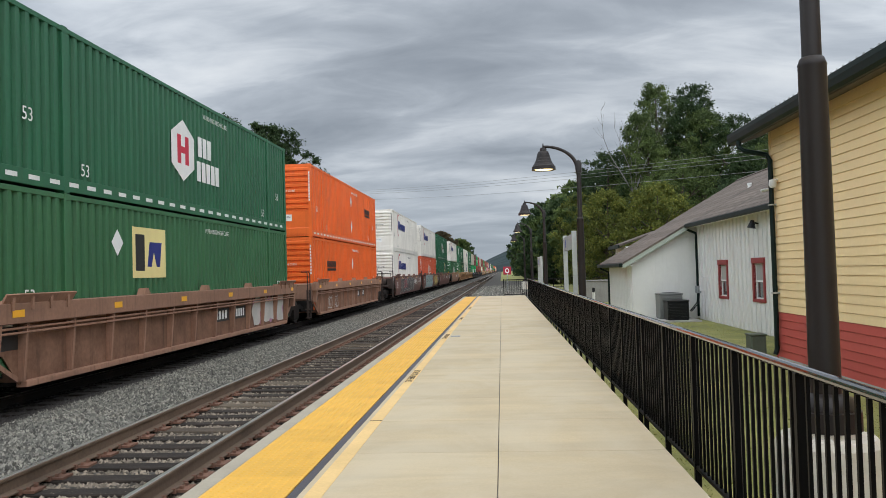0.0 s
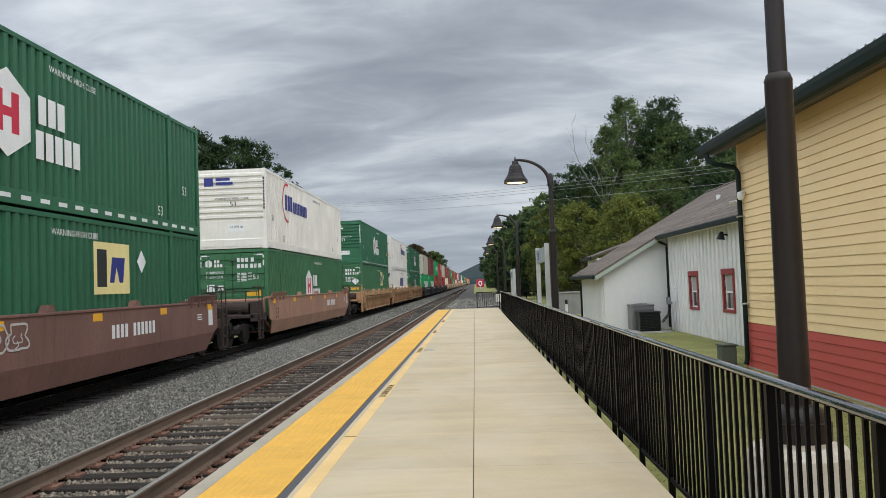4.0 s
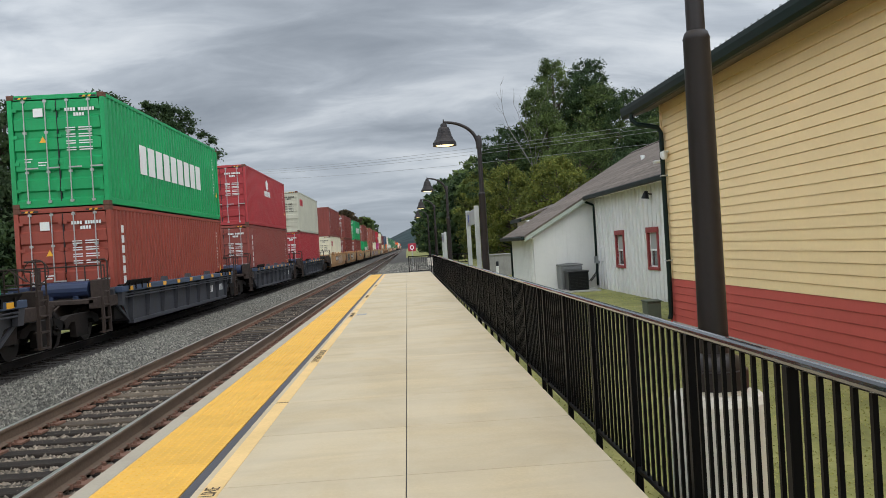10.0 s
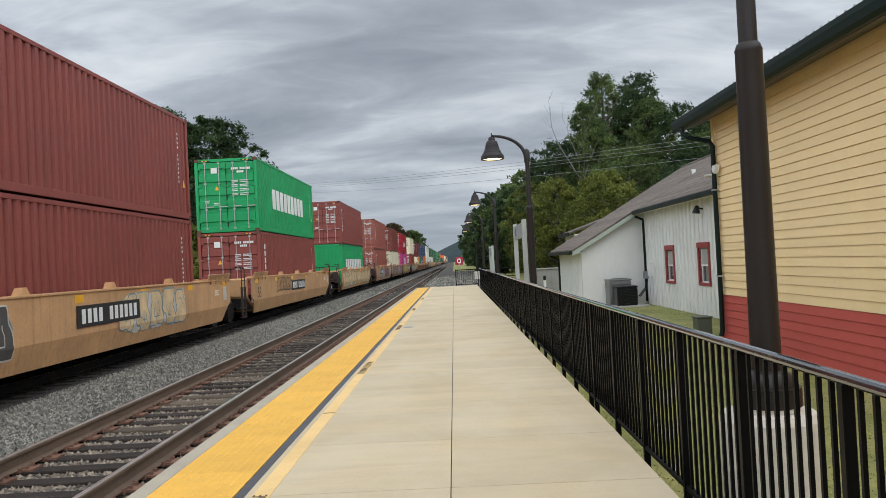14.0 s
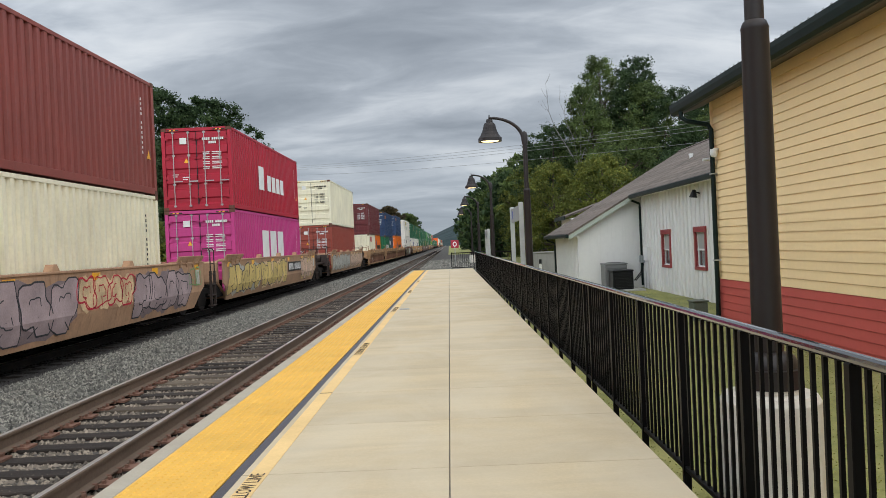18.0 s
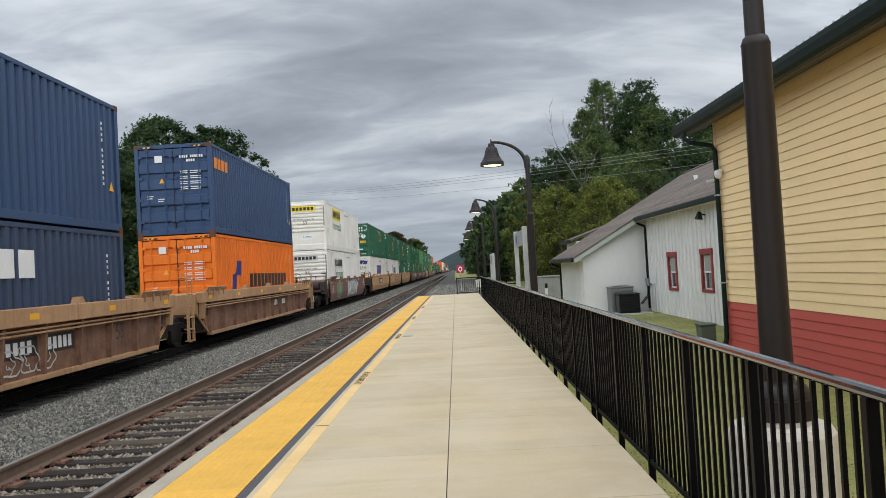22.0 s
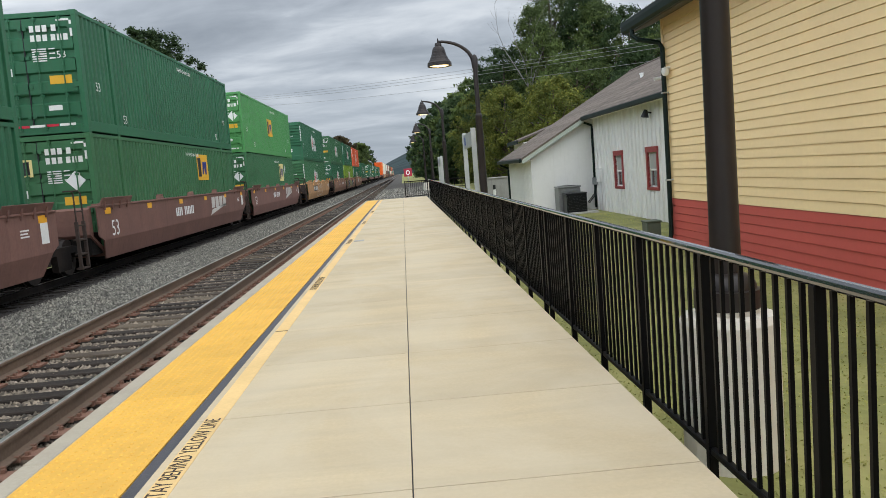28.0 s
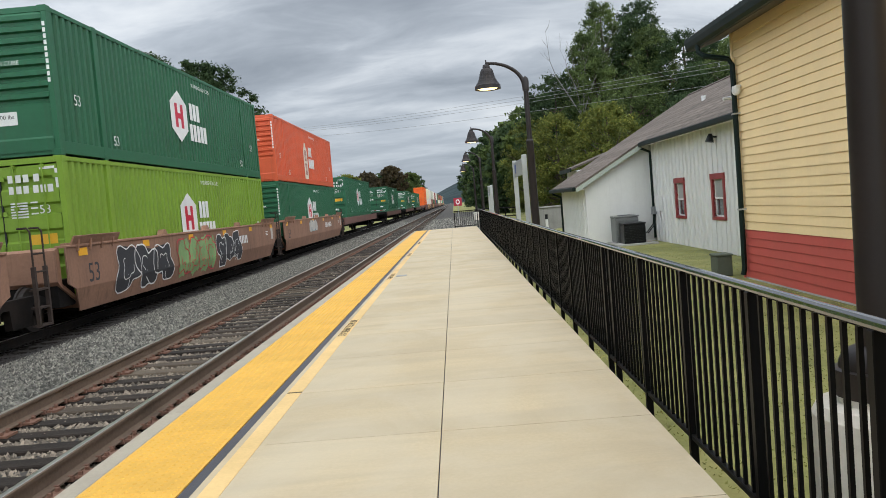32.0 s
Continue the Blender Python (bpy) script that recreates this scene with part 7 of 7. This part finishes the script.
def car(s, Lc, style, color, tags=(), near=True, both=True, gaps=(5.0, 5.0), plate=0.42):
    """A well car section for a box of length Lc whose leading end is at s."""
    well = WELL[style]
    over = (well - Lc) / 2
    mat = CAR[color]
    words = {"brown": "rusty brown", "dark": "dark brown", "tan": "weathered tan", "black": "black", "clay": "weathered light brown", "umber": "dusty light brown"}[color]
    how = {"rib": "ribbed", "smooth": "smooth-sided", "black": "ribbed"}[style]
    tagged_words = " with sprayed graffiti" if tags else ""
    root = thing("well_car", (TX, s - over, 0), f"{words} {how} double-stack railway well car{tagged_words}", "rail car", "train cars")
    zt = {"rib": 1.2, "smooth": 1.24, "black": 0.92}[style]
    zb = -0.04
    flip = pose(0, well, 0, 0, 0, 180)
    flip_end = lambda y, d: pose(0, y, 0, 0, 0, 0 if d > 0 else 180)
    here = pose(0, 0, 0)
    if style == "smooth":
        for m in (here, flip):
            piece("side_wall", kept(("smooth", well), lambda: side_plate(well, zt, zb, 1.5)), mat, root, m=m)
            piece("top_chord", kept(("chord", well), lambda: Geo().box(1.28, 0.0, zt - 0.02, 1.53, well, zt + 0.03, 0.01)), mat, root, m=m)
        for y in (0.2, well - 2.3):
            f = piece("guide_flap", kept("flap", lambda: Geo().prism([(1.30, zt + 0.03), (1.52, zt + 0.03), (1.60, zt + 0.19), (1.575, zt + 0.2), (1.50, zt + 0.07), (1.30, zt + 0.07)], 0, 2.1)), mat, root, m=pose(0, y, 0))
            for k in range(4):
                piece("bracket", kept("flap_bracket", lambda: Geo().prism([(1.50, zt + 0.035), (1.57, zt + 0.14), (1.535, zt - 0.1), (1.505, zt - 0.1)], -0.03, 0.03)), mat, f, m=pose(0, 0.25 + k * 0.53, 0))
        for k in range(3):
            piece("container_guide", kept("guide", lambda: Geo().prism([(-0.16, 0), (0.16, 0), (0.05, 0.13), (-0.05, 0.13)], 1.34, 1.5, "x")), mat, root, m=pose(0, well * (0.3 + 0.2 * k), zt + 0.03))
    else:
        sill = trim_blue if color == "black" else mat
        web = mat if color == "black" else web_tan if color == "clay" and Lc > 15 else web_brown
        hs = 0.3 if style == "rib" else 0.14
        for m in (here, flip):
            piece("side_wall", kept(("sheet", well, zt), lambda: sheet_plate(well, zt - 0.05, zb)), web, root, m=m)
            piece("top_chord", kept(("sill", well, zt), lambda: Geo().box(1.28, 0, zt - hs, 1.525, well, zt + 0.01, 0.012)), sill, root, m=m)
            piece("bottom_chord", kept(("bchord", well), lambda: Geo().box(1.25, 1.0, zb - 0.05, 1.43, well - 1.0, zb + 0.05, 0.01)), mat, root, m=m)
        nr = 12 if style == "rib" else 9
        rib = kept(("crib", zt), lambda: Geo().prism([(1.32, zb + 0.05), (1.42, zb + 0.05), (1.495, zt - hs - 0.002), (1.32, zt - hs - 0.002)], -0.03, 0.03))
        for i in range(nr):
            y = 0.95 + i * (well - 1.9) / (nr - 1)
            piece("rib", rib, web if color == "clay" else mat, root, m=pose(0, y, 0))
        for dz in (0.07, 0.14):
            piece("pipe", kept(("pipe", well, dz, zt), lambda: Geo().tube([(1.475, 0.3, zt - hs - dz), (1.475, well - 0.3, zt - hs - dz)], 0.02, 6)), mat, root)
        for y in (0.06, well - 0.3):
            piece("end_stiffener", kept(("stiff", zt), lambda: Geo().prism([(1.36, 0.45), (1.46, 0.45), (1.5, zt - hs), (1.36, zt - hs)], 0.0, 0.24)), mat, root, m=pose(0, y, 0))
        for y in (0.3, well - 2.2):
            f = piece("guide_flap", kept(("flap2", zt), lambda: Geo().prism([(1.30, zt + 0.01), (1.5, zt + 0.01), (1.585, zt + 0.14), (1.56, zt + 0.155), (1.49, zt + 0.05), (1.30, zt + 0.05)], 0, 1.9)), mat if color != "black" else gunk, root, m=pose(0, y, 0))
            for k in range(4):
                piece("bracket", kept(("flap_bracket2", zt), lambda: Geo().prism([(1.5, zt + 0.02), (1.56, zt + 0.12), (1.545, zt - 0.1), (1.522, zt - 0.1)], -0.03, 0.03)), mat if color != "black" else gunk, f, m=pose(0, 0.2 + k * 0.5, 0))
        for k in range(3):
            piece("container_guide", kept("guide", lambda: Geo().prism([(-0.16, 0), (0.16, 0), (0.05, 0.13), (-0.05, 0.13)], 1.34, 1.5, "x")), mat, root, m=pose(0, well * (0.3 + 0.2 * k), zt + 0.01))
    piece("floor", kept(("floor", well), lambda: Geo().box(-1.2, 0.9, zb - 0.02, 1.2, well - 0.9, zb + 0.1)), gunk, root)
    for y, d in ((0, -1), (well, 1)):
        turn = flip_end(y, d)
        piece("end_bulkhead", kept(("bulk", zt), lambda: Geo().prism([(-0.9, 0.0), (0.0, 0.5), (0.1, 0.6), (0.1, zt - 0.05), (0.0, zt), (-0.06, zt), (-0.06, 0.55), (-0.95, 0.06)], -1.34, 1.34, "x")), mat, root, m=turn)
        gap = gaps[0] if d < 0 else gaps[1]
        # added black block stands in for the darkness of the open car end
        piece("end_sill", kept("end_sill", lambda: Geo().box(-1.29, -0.62, 0.1, 1.29, 0.02, 0.62, 0.01)), gunk, root, m=turn)
        tone = mat if color == "clay" else grime
        if gap > 3.2:
            piece("end_deck", kept("deck", end_deck), tone, root, m=turn)
        if near and (gap > 3.2 or d < 0):
            st = pose(0, y + d * min(0.85, gap / 2 - 0.1), 0)
            for m in (st, st @ pose(0, 0, 0, 0, 0, 180)):
                piece("corner_steps", kept("corner_steps", corner_steps), tone, root, "corner steps with grab rails", m=m)
        if near and gap > 3.2:
            piece("end_railing", kept("end_railing", end_railing), tone, root, "pipe railing across the end deck", m=turn)
            piece("uncoupling_lever", kept("lever", lambda: Geo().tube([(1.4, 1.32, 0.5), (0.5, 1.36, 0.5), (0.2, 1.6, 0.35)], 0.016, 5).tube([(1.4, 1.32, 0.5), (1.42, 1.34, 0.25), (1.42, 1.55, 0.2)], 0.016, 5)), mark_white if color in ("tan", "clay") else gunk, root, m=turn)
            piece("hose_gear", kept("gear", brake_gear), grime if color != "black" else navy_steel, root, "brake reservoir and pipes on the end deck", m=turn)
            if d < 0:
                bw = piece("brake_wheel", kept("brakewheel", lambda: Geo().tube([(0.3 * math.cos(a), 0, 0.3 * math.sin(a)) for a in [k * math.tau / 16 for k in range(17)]], 0.014, 5).tube([(-0.3, 0, 0), (0.3, 0, 0)], 0.011, 5).tube([(0, 0, -0.3), (0, 0, 0.3)], 0.011, 5)),
                           grime, root, m=pose(-0.35, y + d * 0.5, 1.42))
                piece("stand", kept("wheelstand", lambda: Geo().box(-0.06, 0.03, -0.74, 0.06, 0.12, 0.1, 0.01)), grime, bw)
    truck(root, -min(1.55, gaps[0] / 2))
    if gaps[1] > 3.2:
        truck(root, well + 1.55)
    if near:
        xs = 1.502 if style == "smooth" else 1.526
        zz = zt - 0.2 if style == "smooth" else zt - (0.2 if style == "rib" else 0.115)
        step = 5 if style != "black" else 8
        for i in range(step + 1):
            piece("reflector", kept(("refl", style), lambda: Geo().box(0, 0, 0, 0.005, 0.38 if style == "smooth" else 0.3, 0.15 if style == "smooth" else 0.11)), reflector, root, m=pose(xs - 0.002, 0.5 + i * (well - 1.3) / step, zz))
        if style == "smooth":
            xp = 1.501
            if color in ("tan", "umber") and plate is not None:
                p = piece("number_panel", kept("npanel", lambda: Geo().box(0, 0, 0, 0.005, 3.05, 0.43)), ink, root, "black number panel", m=pose(xp + 0.016, plate, 0.55))
                piece("number_line", kept("panel_bars", lambda: number_row(4, 6, 0.25, 0.28)), mark_white, p, "reporting number as bars", m=pose(0.0065, 0.2, 0.075))
            else:
                piece("number_line", kept("panel_bars_w", lambda: number_row(4, 6, 0.2, 0.27)), mark_white, root, "reporting number as bars", m=pose(xp + 0.001, (plate or 7.0) + 4.0, 0.66)) if color not in ("tan", "umber") and not (tags and tags[0][3] is tag_sky) else None
            piece("size_mark", letters("53", 0.55, 0.0005), mark_white if color == "dark" else tag_dark, root, "painted car size number", m=pose(xp + 0.001, 1.1, 0.66, 90, 0, 90)) if Lc > 15 or color == "tan" else None
            if tags and tags[0][3] is tag_sky:
                for dy, key, make in word(4, 1.9, 0.36, 0.1):
                    piece("brand_block", kept(key, make), tag_rust, root, "faded orange slanted brand block", m=pose(xp + 0.001, 10.1 + dy, 0.68))
                piece("swoosh", kept("swoosh_s", lambda: poly([(0, 0), (1.9, 0.2), (2.0, 0.24), (0.2, 0.14)])), tag_rust, root, "faded orange brand wedge", m=pose(xp + 0.001, 10.1, 0.46))
            if color == "dark" and s > 600:
                for i, (dy, key, make) in enumerate(word(4, 2.5, 0.4, 0.12)):
                    piece("brand_block", kept(key, make), tag_pale, root, "pale slanted brand block", m=pose(xp + 0.001, 11.2 + dy, 0.72))
                piece("swoosh", kept("swoosh", lambda: poly([(0, 0), (2.6, 0.3), (2.75, 0.36), (0.3, 0.2)])), tag_pale, root, "pale brand wedge", m=pose(xp + 0.001, 11.0, 0.46))
            piece("data_plate", kept("data_plate", lambda: rect(0.34, 0.42)), tag_pale if color != "dark" else mark_white, root, "pale data stencil", m=pose(xp + 0.001, well - 0.75, 0.62))
        else:
            xp = 1.3335
            y = 0.95 + 6.13 * (well - 1.9) / (nr - 1)
            for k in (0, 1):
                q = (well - 1.9) / (nr - 1)
                if style == "rib":
                    p = piece("number_panel", kept("npanel_s", lambda: Geo().box(0, 0, 0, 0.005, 1.1, 0.34)), ink, root, "black number panel", m=pose(xp - 0.002, y + k * q, 0.36))
                    piece("number_line", kept(("panel_bars_r", k), lambda: number_row(4 + k, 0, 0.19 if k else 0.22, 0.22)), mark_white, p, "reporting number as bars", m=pose(0.0065, 0.1, 0.06))
                else:
                    piece("number_line", kept(("panel_bars_b", k), lambda: number_row(3 + k, 0, 0.19, 0.24)), mark_white, root, "reporting number as bars", m=pose(xp + 0.001, y + 0.2 + k * (q + 0.0), 0.25))
            if style == "rib":
                piece("size_mark", letters("53", 0.5, 0.0005), tag_dark, root, "painted car size number", m=pose(xp + 0.002, 0.95 + 9.5 * q, 0.5, 90, 0, 90))
                for y in (0.42, well - 0.9):
                    p = piece("data_panel", kept("dpanel", lambda: Geo().box(0, 0, 0, 0.005, 0.5, 0.75)), ink, root, "black data panel", m=pose(xp - 0.001, y, 0.5))
                    piece("load_line", kept("load_bars", lambda: Geo().add([(0, 0, 0), (0, 0.36, 0), (0, 0.36, 0.03), (0, 0, 0.03)], [(0, 1, 2, 3)]).add([(0, 0, 0.06), (0, 0.3, 0.06), (0, 0.3, 0.09), (0, 0, 0.09)], [(0, 1, 2, 3)]).add([(0, 0, 0.12), (0, 0.36, 0.12), (0, 0.36, 0.15), (0, 0, 0.15)], [(0, 1, 2, 3)])),
                          mark_white, p, "small load lines as bars", m=pose(0.0065, 0.07, 0.3))
        if style == "smooth":
            piece("load_line", kept("load_bars", lambda: Geo()), mark_white, root, "small load lines as bars", m=pose(xp + 0.001, well - 1.6, 0.8)) if "load_bars" in KEPT else None
        for i, (y, w, h, base, stroke, *rest) in enumerate(tags):
            z = max(0.03, 1.16 - h) if style == "smooth" else 0.06
            fill = rest[0] if rest else None if base is None else MATS[FILL.get(base.name, "brown_spray_paint")]
            sprayed(root, xp + 0.003, y, z, w, h, base, stroke, fill, int(s) * 3 + i, style == "smooth")
    MOVERS.append((root, s - over, 0))
    return root


def number_row(n1, n2, step, h):
    """A reporting number reduced to plain upright bars."""
    g = Geo()
    for i in range(n1 + n2):
        y = i * step + (step if n2 and i >= n1 else 0)
        g.add([(0, y, 0), (0, y + step * 0.66, 0), (0, y + step * 0.66, h), (0, y, h)], [(0, 1, 2, 3)])
    return g


def flat_car(s):
    root = thing("flat_car", (TX, s - 4, 0), "low dark railway flat car with one box on it", "rail car", "train cars")
    piece("deck", kept("fdeck", lambda: Geo().box(-1.35, 0, 0.75, 1.35, 25, 1.0, 0.02).box(-0.4, 0, 0.3, 0.4, 25, 0.75)), gunk, root)
    piece("side_sill", kept("fsill", lambda: Geo().box(1.3, 1.5, 0.55, 1.42, 23.5, 1.02, 0.01)), CAR["dark"], root)
    truck(root, 2.4)
    truck(root, 22.6)
    MOVERS.append((root, s - 4, 0))


P, D, K = tag_pale, tag_dark, None
# place of the leading end at the start, box length, car, lower boxes, upper box, sprayed tags
UNITS = [
    (-11.2, L53, "rib", "brown", [("green", "door", "hexa")], ("green", "door", "hexa"), ()),
    (12.08, L53, "rib", "brown", [("green2", "door", "plate_m")], ("green", "door", "hexa"), ((12.4, 3.3, 0.86, tag_pink, P),)),
    (32.0, L53, "rib", "brown", [("orange", "nose", "stamp")], ("orange", "nose", "stamp_t"), ((2.4, 2.4, 0.55, None, P),)),
    (55.7, L53, "smooth", "dark", [("white", "nose", "arcs")], ("white", "nose", "arcs"), ((2.9, 8.6, 1.16, tag_slate, P, tag_grey), (4.6, 2.2, 0.8, None, logo_red, None), (11.8, 2.4, 0.6, None, P), (14.4, 1.6, 0.5, None, P))),
    (75.16, L53, "smooth", "dark", [("coral", "nose", "hexa_w")], ("white", "nose", "arcs"), ((2.4, 7.6, 1.2, tag_sky, D, None), (12.0, 3.9, 1.16, None, D, tag_gold), (15.8, 1.2, 0.5, None, P))),
    (94.5, L53, "smooth", "dark", [("green", "door", "plate")], ("green", "door", "hexa"), ((5, 3.0, 0.5, None, P),)),
    (117.7, L53, "smooth", "brown", [("green2", "door", "hexa")], ("white", "nose", "arcs"), ()),
    (141.93, L53, "rib", "clay", [("green2", "door", "plate")], ("green", "nose", "hexa"), ()),
    (161.2, L53, "rib", "clay", [("white", "door", "slant_b")], ("white", "door", "arcs_b"), ()),
    (181.5, L53, "rib", "clay", [("green", "door", "hexa")], ("green", "door", "hexa"), ((1.2, 5.0, 0.5, tag_green, P),)),
    (206.2, L40, "black", "black", [("bright", "door", "wide")], ("grey", "door", "redword"), ()),
    (224.55, L40, "black", "black", [("bright", "door", "wide")], ("wine", "corr", "tall"), ()),
    (242.5, L40, "black", "black", [("brick", "door", "tall")], ("bright", "door", "wide_s"), ()),
    (260.44, L40, "black", "black", [("maroon", "door", "tall")], ("red", "door", "crest"), ()),
    (278.87, L40, "black", "black", [("red", "door", "")], ("grey", "door", "redword"), ()),
    (301.45, L40, "smooth", "tan", [("cream", "door", "redword")], ("maroon", "corr", "tall"), ((7.5, 4.9, 1.06, tag_tan, D, tag_tan2),)),
    (320.7, L40, "smooth", "tan", [("maroon", "door", "tall")], ("maroon", "door", ""), ((1.2, 3.6, 1.0, tag_blue, P, tag_grey), (9.0, 4.2, 0.95, P, tag_blue, tag_tan))),
    (341.0, L40, "smooth", "tan", [("maroon", "door", "tall")], ("bright", "door", "wide_s"), ((4, 3.0, 0.6, None, D),)),
    (363.92, L40, "smooth", "tan", [("bright", "corr", "wide")], ("maroon", "door", "tall"), ((0.6, 6.8, 1.14, tag_ash, D, tag_tan), (8.0, 8.0, 1.12, None, D, tag_tan))),
    (387.1, L40, "smooth", "umber", [("faded", "door", "tall")], ("faded", "door", "tall"), ((3.2, 4.9, 1.1, None, D, tag_ash), (8.7, 4.7, 1.02, tag_grey, D, tag_mauve), (14.2, 1.6, 0.6, None, P))),
    (406.7, L40, "smooth", "umber", [("cream", "door", "")], ("maroon", "door", "tall"), ((0.5, 9.0, 1.16, tag_plum, D, tag_mauve2), (9.6, 2.7, 0.75, tag_tan, logo_red, None), (12.3, 3.9, 1.14, tag_plum, D, tag_mauve2), (16.2, 1.0, 0.6, None, tag_sage))),
    (426.2, L40, "smooth", "umber", [("pink", "door", "triple")], ("crimson", "door", "script"), ((0.6, 4.4, 1.1, tag_ash, D, tag_gold), (5.2, 4.7, 1.1, tag_tan, D, tag_gold), (13.3, 3.4, 1.1, tag_gold, D, tag_tan2))),
    (449.5, L40, "smooth", "umber", [("brick", "door", "")], ("cream", "door", ""), ((0.6, 8.4, 1.14, None, D, tag_ash), (9.4, 7.2, 1.1, tag_tan, D, tag_tan2))),
    (473.3, L40, "rib", "clay", [("cream", "corr", "redword"), ("amber", "corr", "amber")], ("wine", "door", "tall"), ((3.0, 2.2, 0.5, None, P),)),
    (492.7, L40, "rib", "clay", [("sea", "corr", "sea"), ("navy", "corr", "duo")], ("blue", "door", "corner"), ((8, 3.0, 0.5, None, P),)),
    (511.9, L40, "rib", "clay", [("amber", "door", "amber")], ("blue", "door", "corner"), ()),
    (533.5, L53, "smooth", "dark", [("white", "nose", "panel_low")], ("white", "nose", "panel"), ((2.7, 2.2, 1.12, tag_tan2, D, tag_green), (7.4, 5.0, 1.16, tag_teal, D, P))),
    (556.9, L53, "smooth", "tan", [("white", "door", "slant")], ("green", "door", "plate_y"), ()),
    (576.0, L53, "smooth", "tan", [("white", "door", "slant_two")], ("green", "door", "plate_y2"), ()),
    (595.94, L53, "smooth", "tan", [("green", "door", "hexa")], ("green", "door", "plate_y3"), ()),
    (619.2, L53, "smooth", "dark", [("green", "door", "plate")], ("green", "door", "plate_y"), ((2, 3, 0.4, None, P),)),
    (638.96, L53, "smooth", "dark", [("green2", "door", "plate_y")], ("green", "door", ""), ()),
    (658.3, L53, "smooth", "dark", [("green2", "door", "plate")], ("leafgreen", "door", "plate_y2"), ()),
    (681.07, L53, "smooth", "tan", [("green2", "nose", "hexa")], ("green", "nose", "hexa"), ((6.2, 4.6, 1.12, None, P, None),)),
    (704.8, L53, "smooth", "brown", [("green", "door", "hexa")], ("green2", "door", "hexa"), ((6.0, 1.8, 0.5, None, P),)),
    (724.3, L53, "smooth", "brown", [("lime", "door", "hexa")], ("green", "nose", "hexa"), ((2.2, 3.3, 1.12, None, mark_white, tag_dark), (6.0, 3.3, 1.1, tag_sage, logo_red, None), (9.5, 2.7, 1.1, None, mark_white, tag_dark))),
    (743.58, L53, "smooth", "brown", [("green", "nose", "hexa")], ("coral", "nose", "hexa_w"), ((6.0, 2.2, 0.6, tag_blue, P),)),
]
PANEL = {619.2: 2.5, 638.96: 2.5, 658.3: 2.5, 301.45: 4.1, 387.1: 3.4, 426.2: 10.2, 55.7: 7.2, 406.7: None, 363.92: None, 449.5: None, 681.07: 3.7, 556.9: 6.3}
DASHED = {12.08, 32.0, 94.5, 141.93, 181.5}


def build_train():
    starts = [u[0] for u in UNITS]
    for i, (s, L, style, color, lower, upper, tags) in enumerate(UNITS):
        back = s + L / 2 + WELL[style] / 2
        front = s + L / 2 - WELL[style] / 2
        if i + 1 < len(UNITS):
            u = UNITS[i + 1]
            after = u[0] + u[1] / 2 - WELL[u[2]] / 2 - back
        else:
            after = 5.0
        if i:
            u = UNITS[i - 1]
            before = front - (u[0] + u[1] / 2 + WELL[u[2]] / 2)
        else:
            before = 5.0
        car(s, L, style, color, tags, gaps=(before, after), plate=PANEL.get(s, 7.0))
        H0 = 2.9
        if len(lower) == 2:
            H0 = 2.59
            for k, (c, e, lg) in enumerate(lower):
                container(s + k * (L40 - L20), FLOOR, c, L20, e, lg, 2.59)
        else:
            c, e, lg = lower[0]
            container(s, FLOOR, c, L, e, lg)
        c, e, lg = upper
        container(s, FLOOR + H0 + 0.01, c, L, e, lg, dashes=s in DASHED)
    for s in (765.1, 800.5, 835.6, 869.5):
        flat_car(s)
        container(s, 1.0, "green", L53, "door", "hexa")
    rng = random.Random(5)
    s = 915.6
    far = [("orange", "orange"), ("white", "cream"), ("white", "white"), ("maroon", "grey"), ("green", "white"), ("brick", "maroon"), ("blue", "white"), ("green2", "green"), ("cream", "brick"), ("white", "green"), ("maroon", "red"),
           ("grey", "maroon"), ("white", "orange"), ("green", "green2"), ("bright", "maroon"), ("white", "grey"), ("maroon", "blue")]
    for a, b in far:
        car(s, L53, "smooth", rng.choice(("brown", "tan", "dark")), (), near=False)
        container(s, FLOOR, a, L53, "nose", "", near=False)
        container(s, FLOOR + 2.91, b, L53, "nose", "", near=False)
        s += 23.2


def motions():
    for ob, s, z in MOVERS:
        walk(ob, [(0.0, pose(TX, s, z)), (32.0, pose(TX, s - SPEED * 32.0, z))])


build_ground()
build_trees()
build_yellow_house()
build_white_house()
build_units()
build_signs()
build_wires()
for lamp_y in (5.95, 20.9, 37.3, 53.6, 69.8):
    build_lamp(2.015 if lamp_y < 6 else 2.05, lamp_y)
build_train()
build_railing()
build_platform()
build_track("near_track", NX, -6.0, 260.0, 300, "near railway track on dark wooden ties", tie_wood, rust)
# ties, rails and plates here are coloured dark for the train's shade
build_track("far_track", TX, -4.0, 260.0, 0, "far railway track under the moving train", shaded_tie, gunk)
build_bed()
build_grass()

motions()
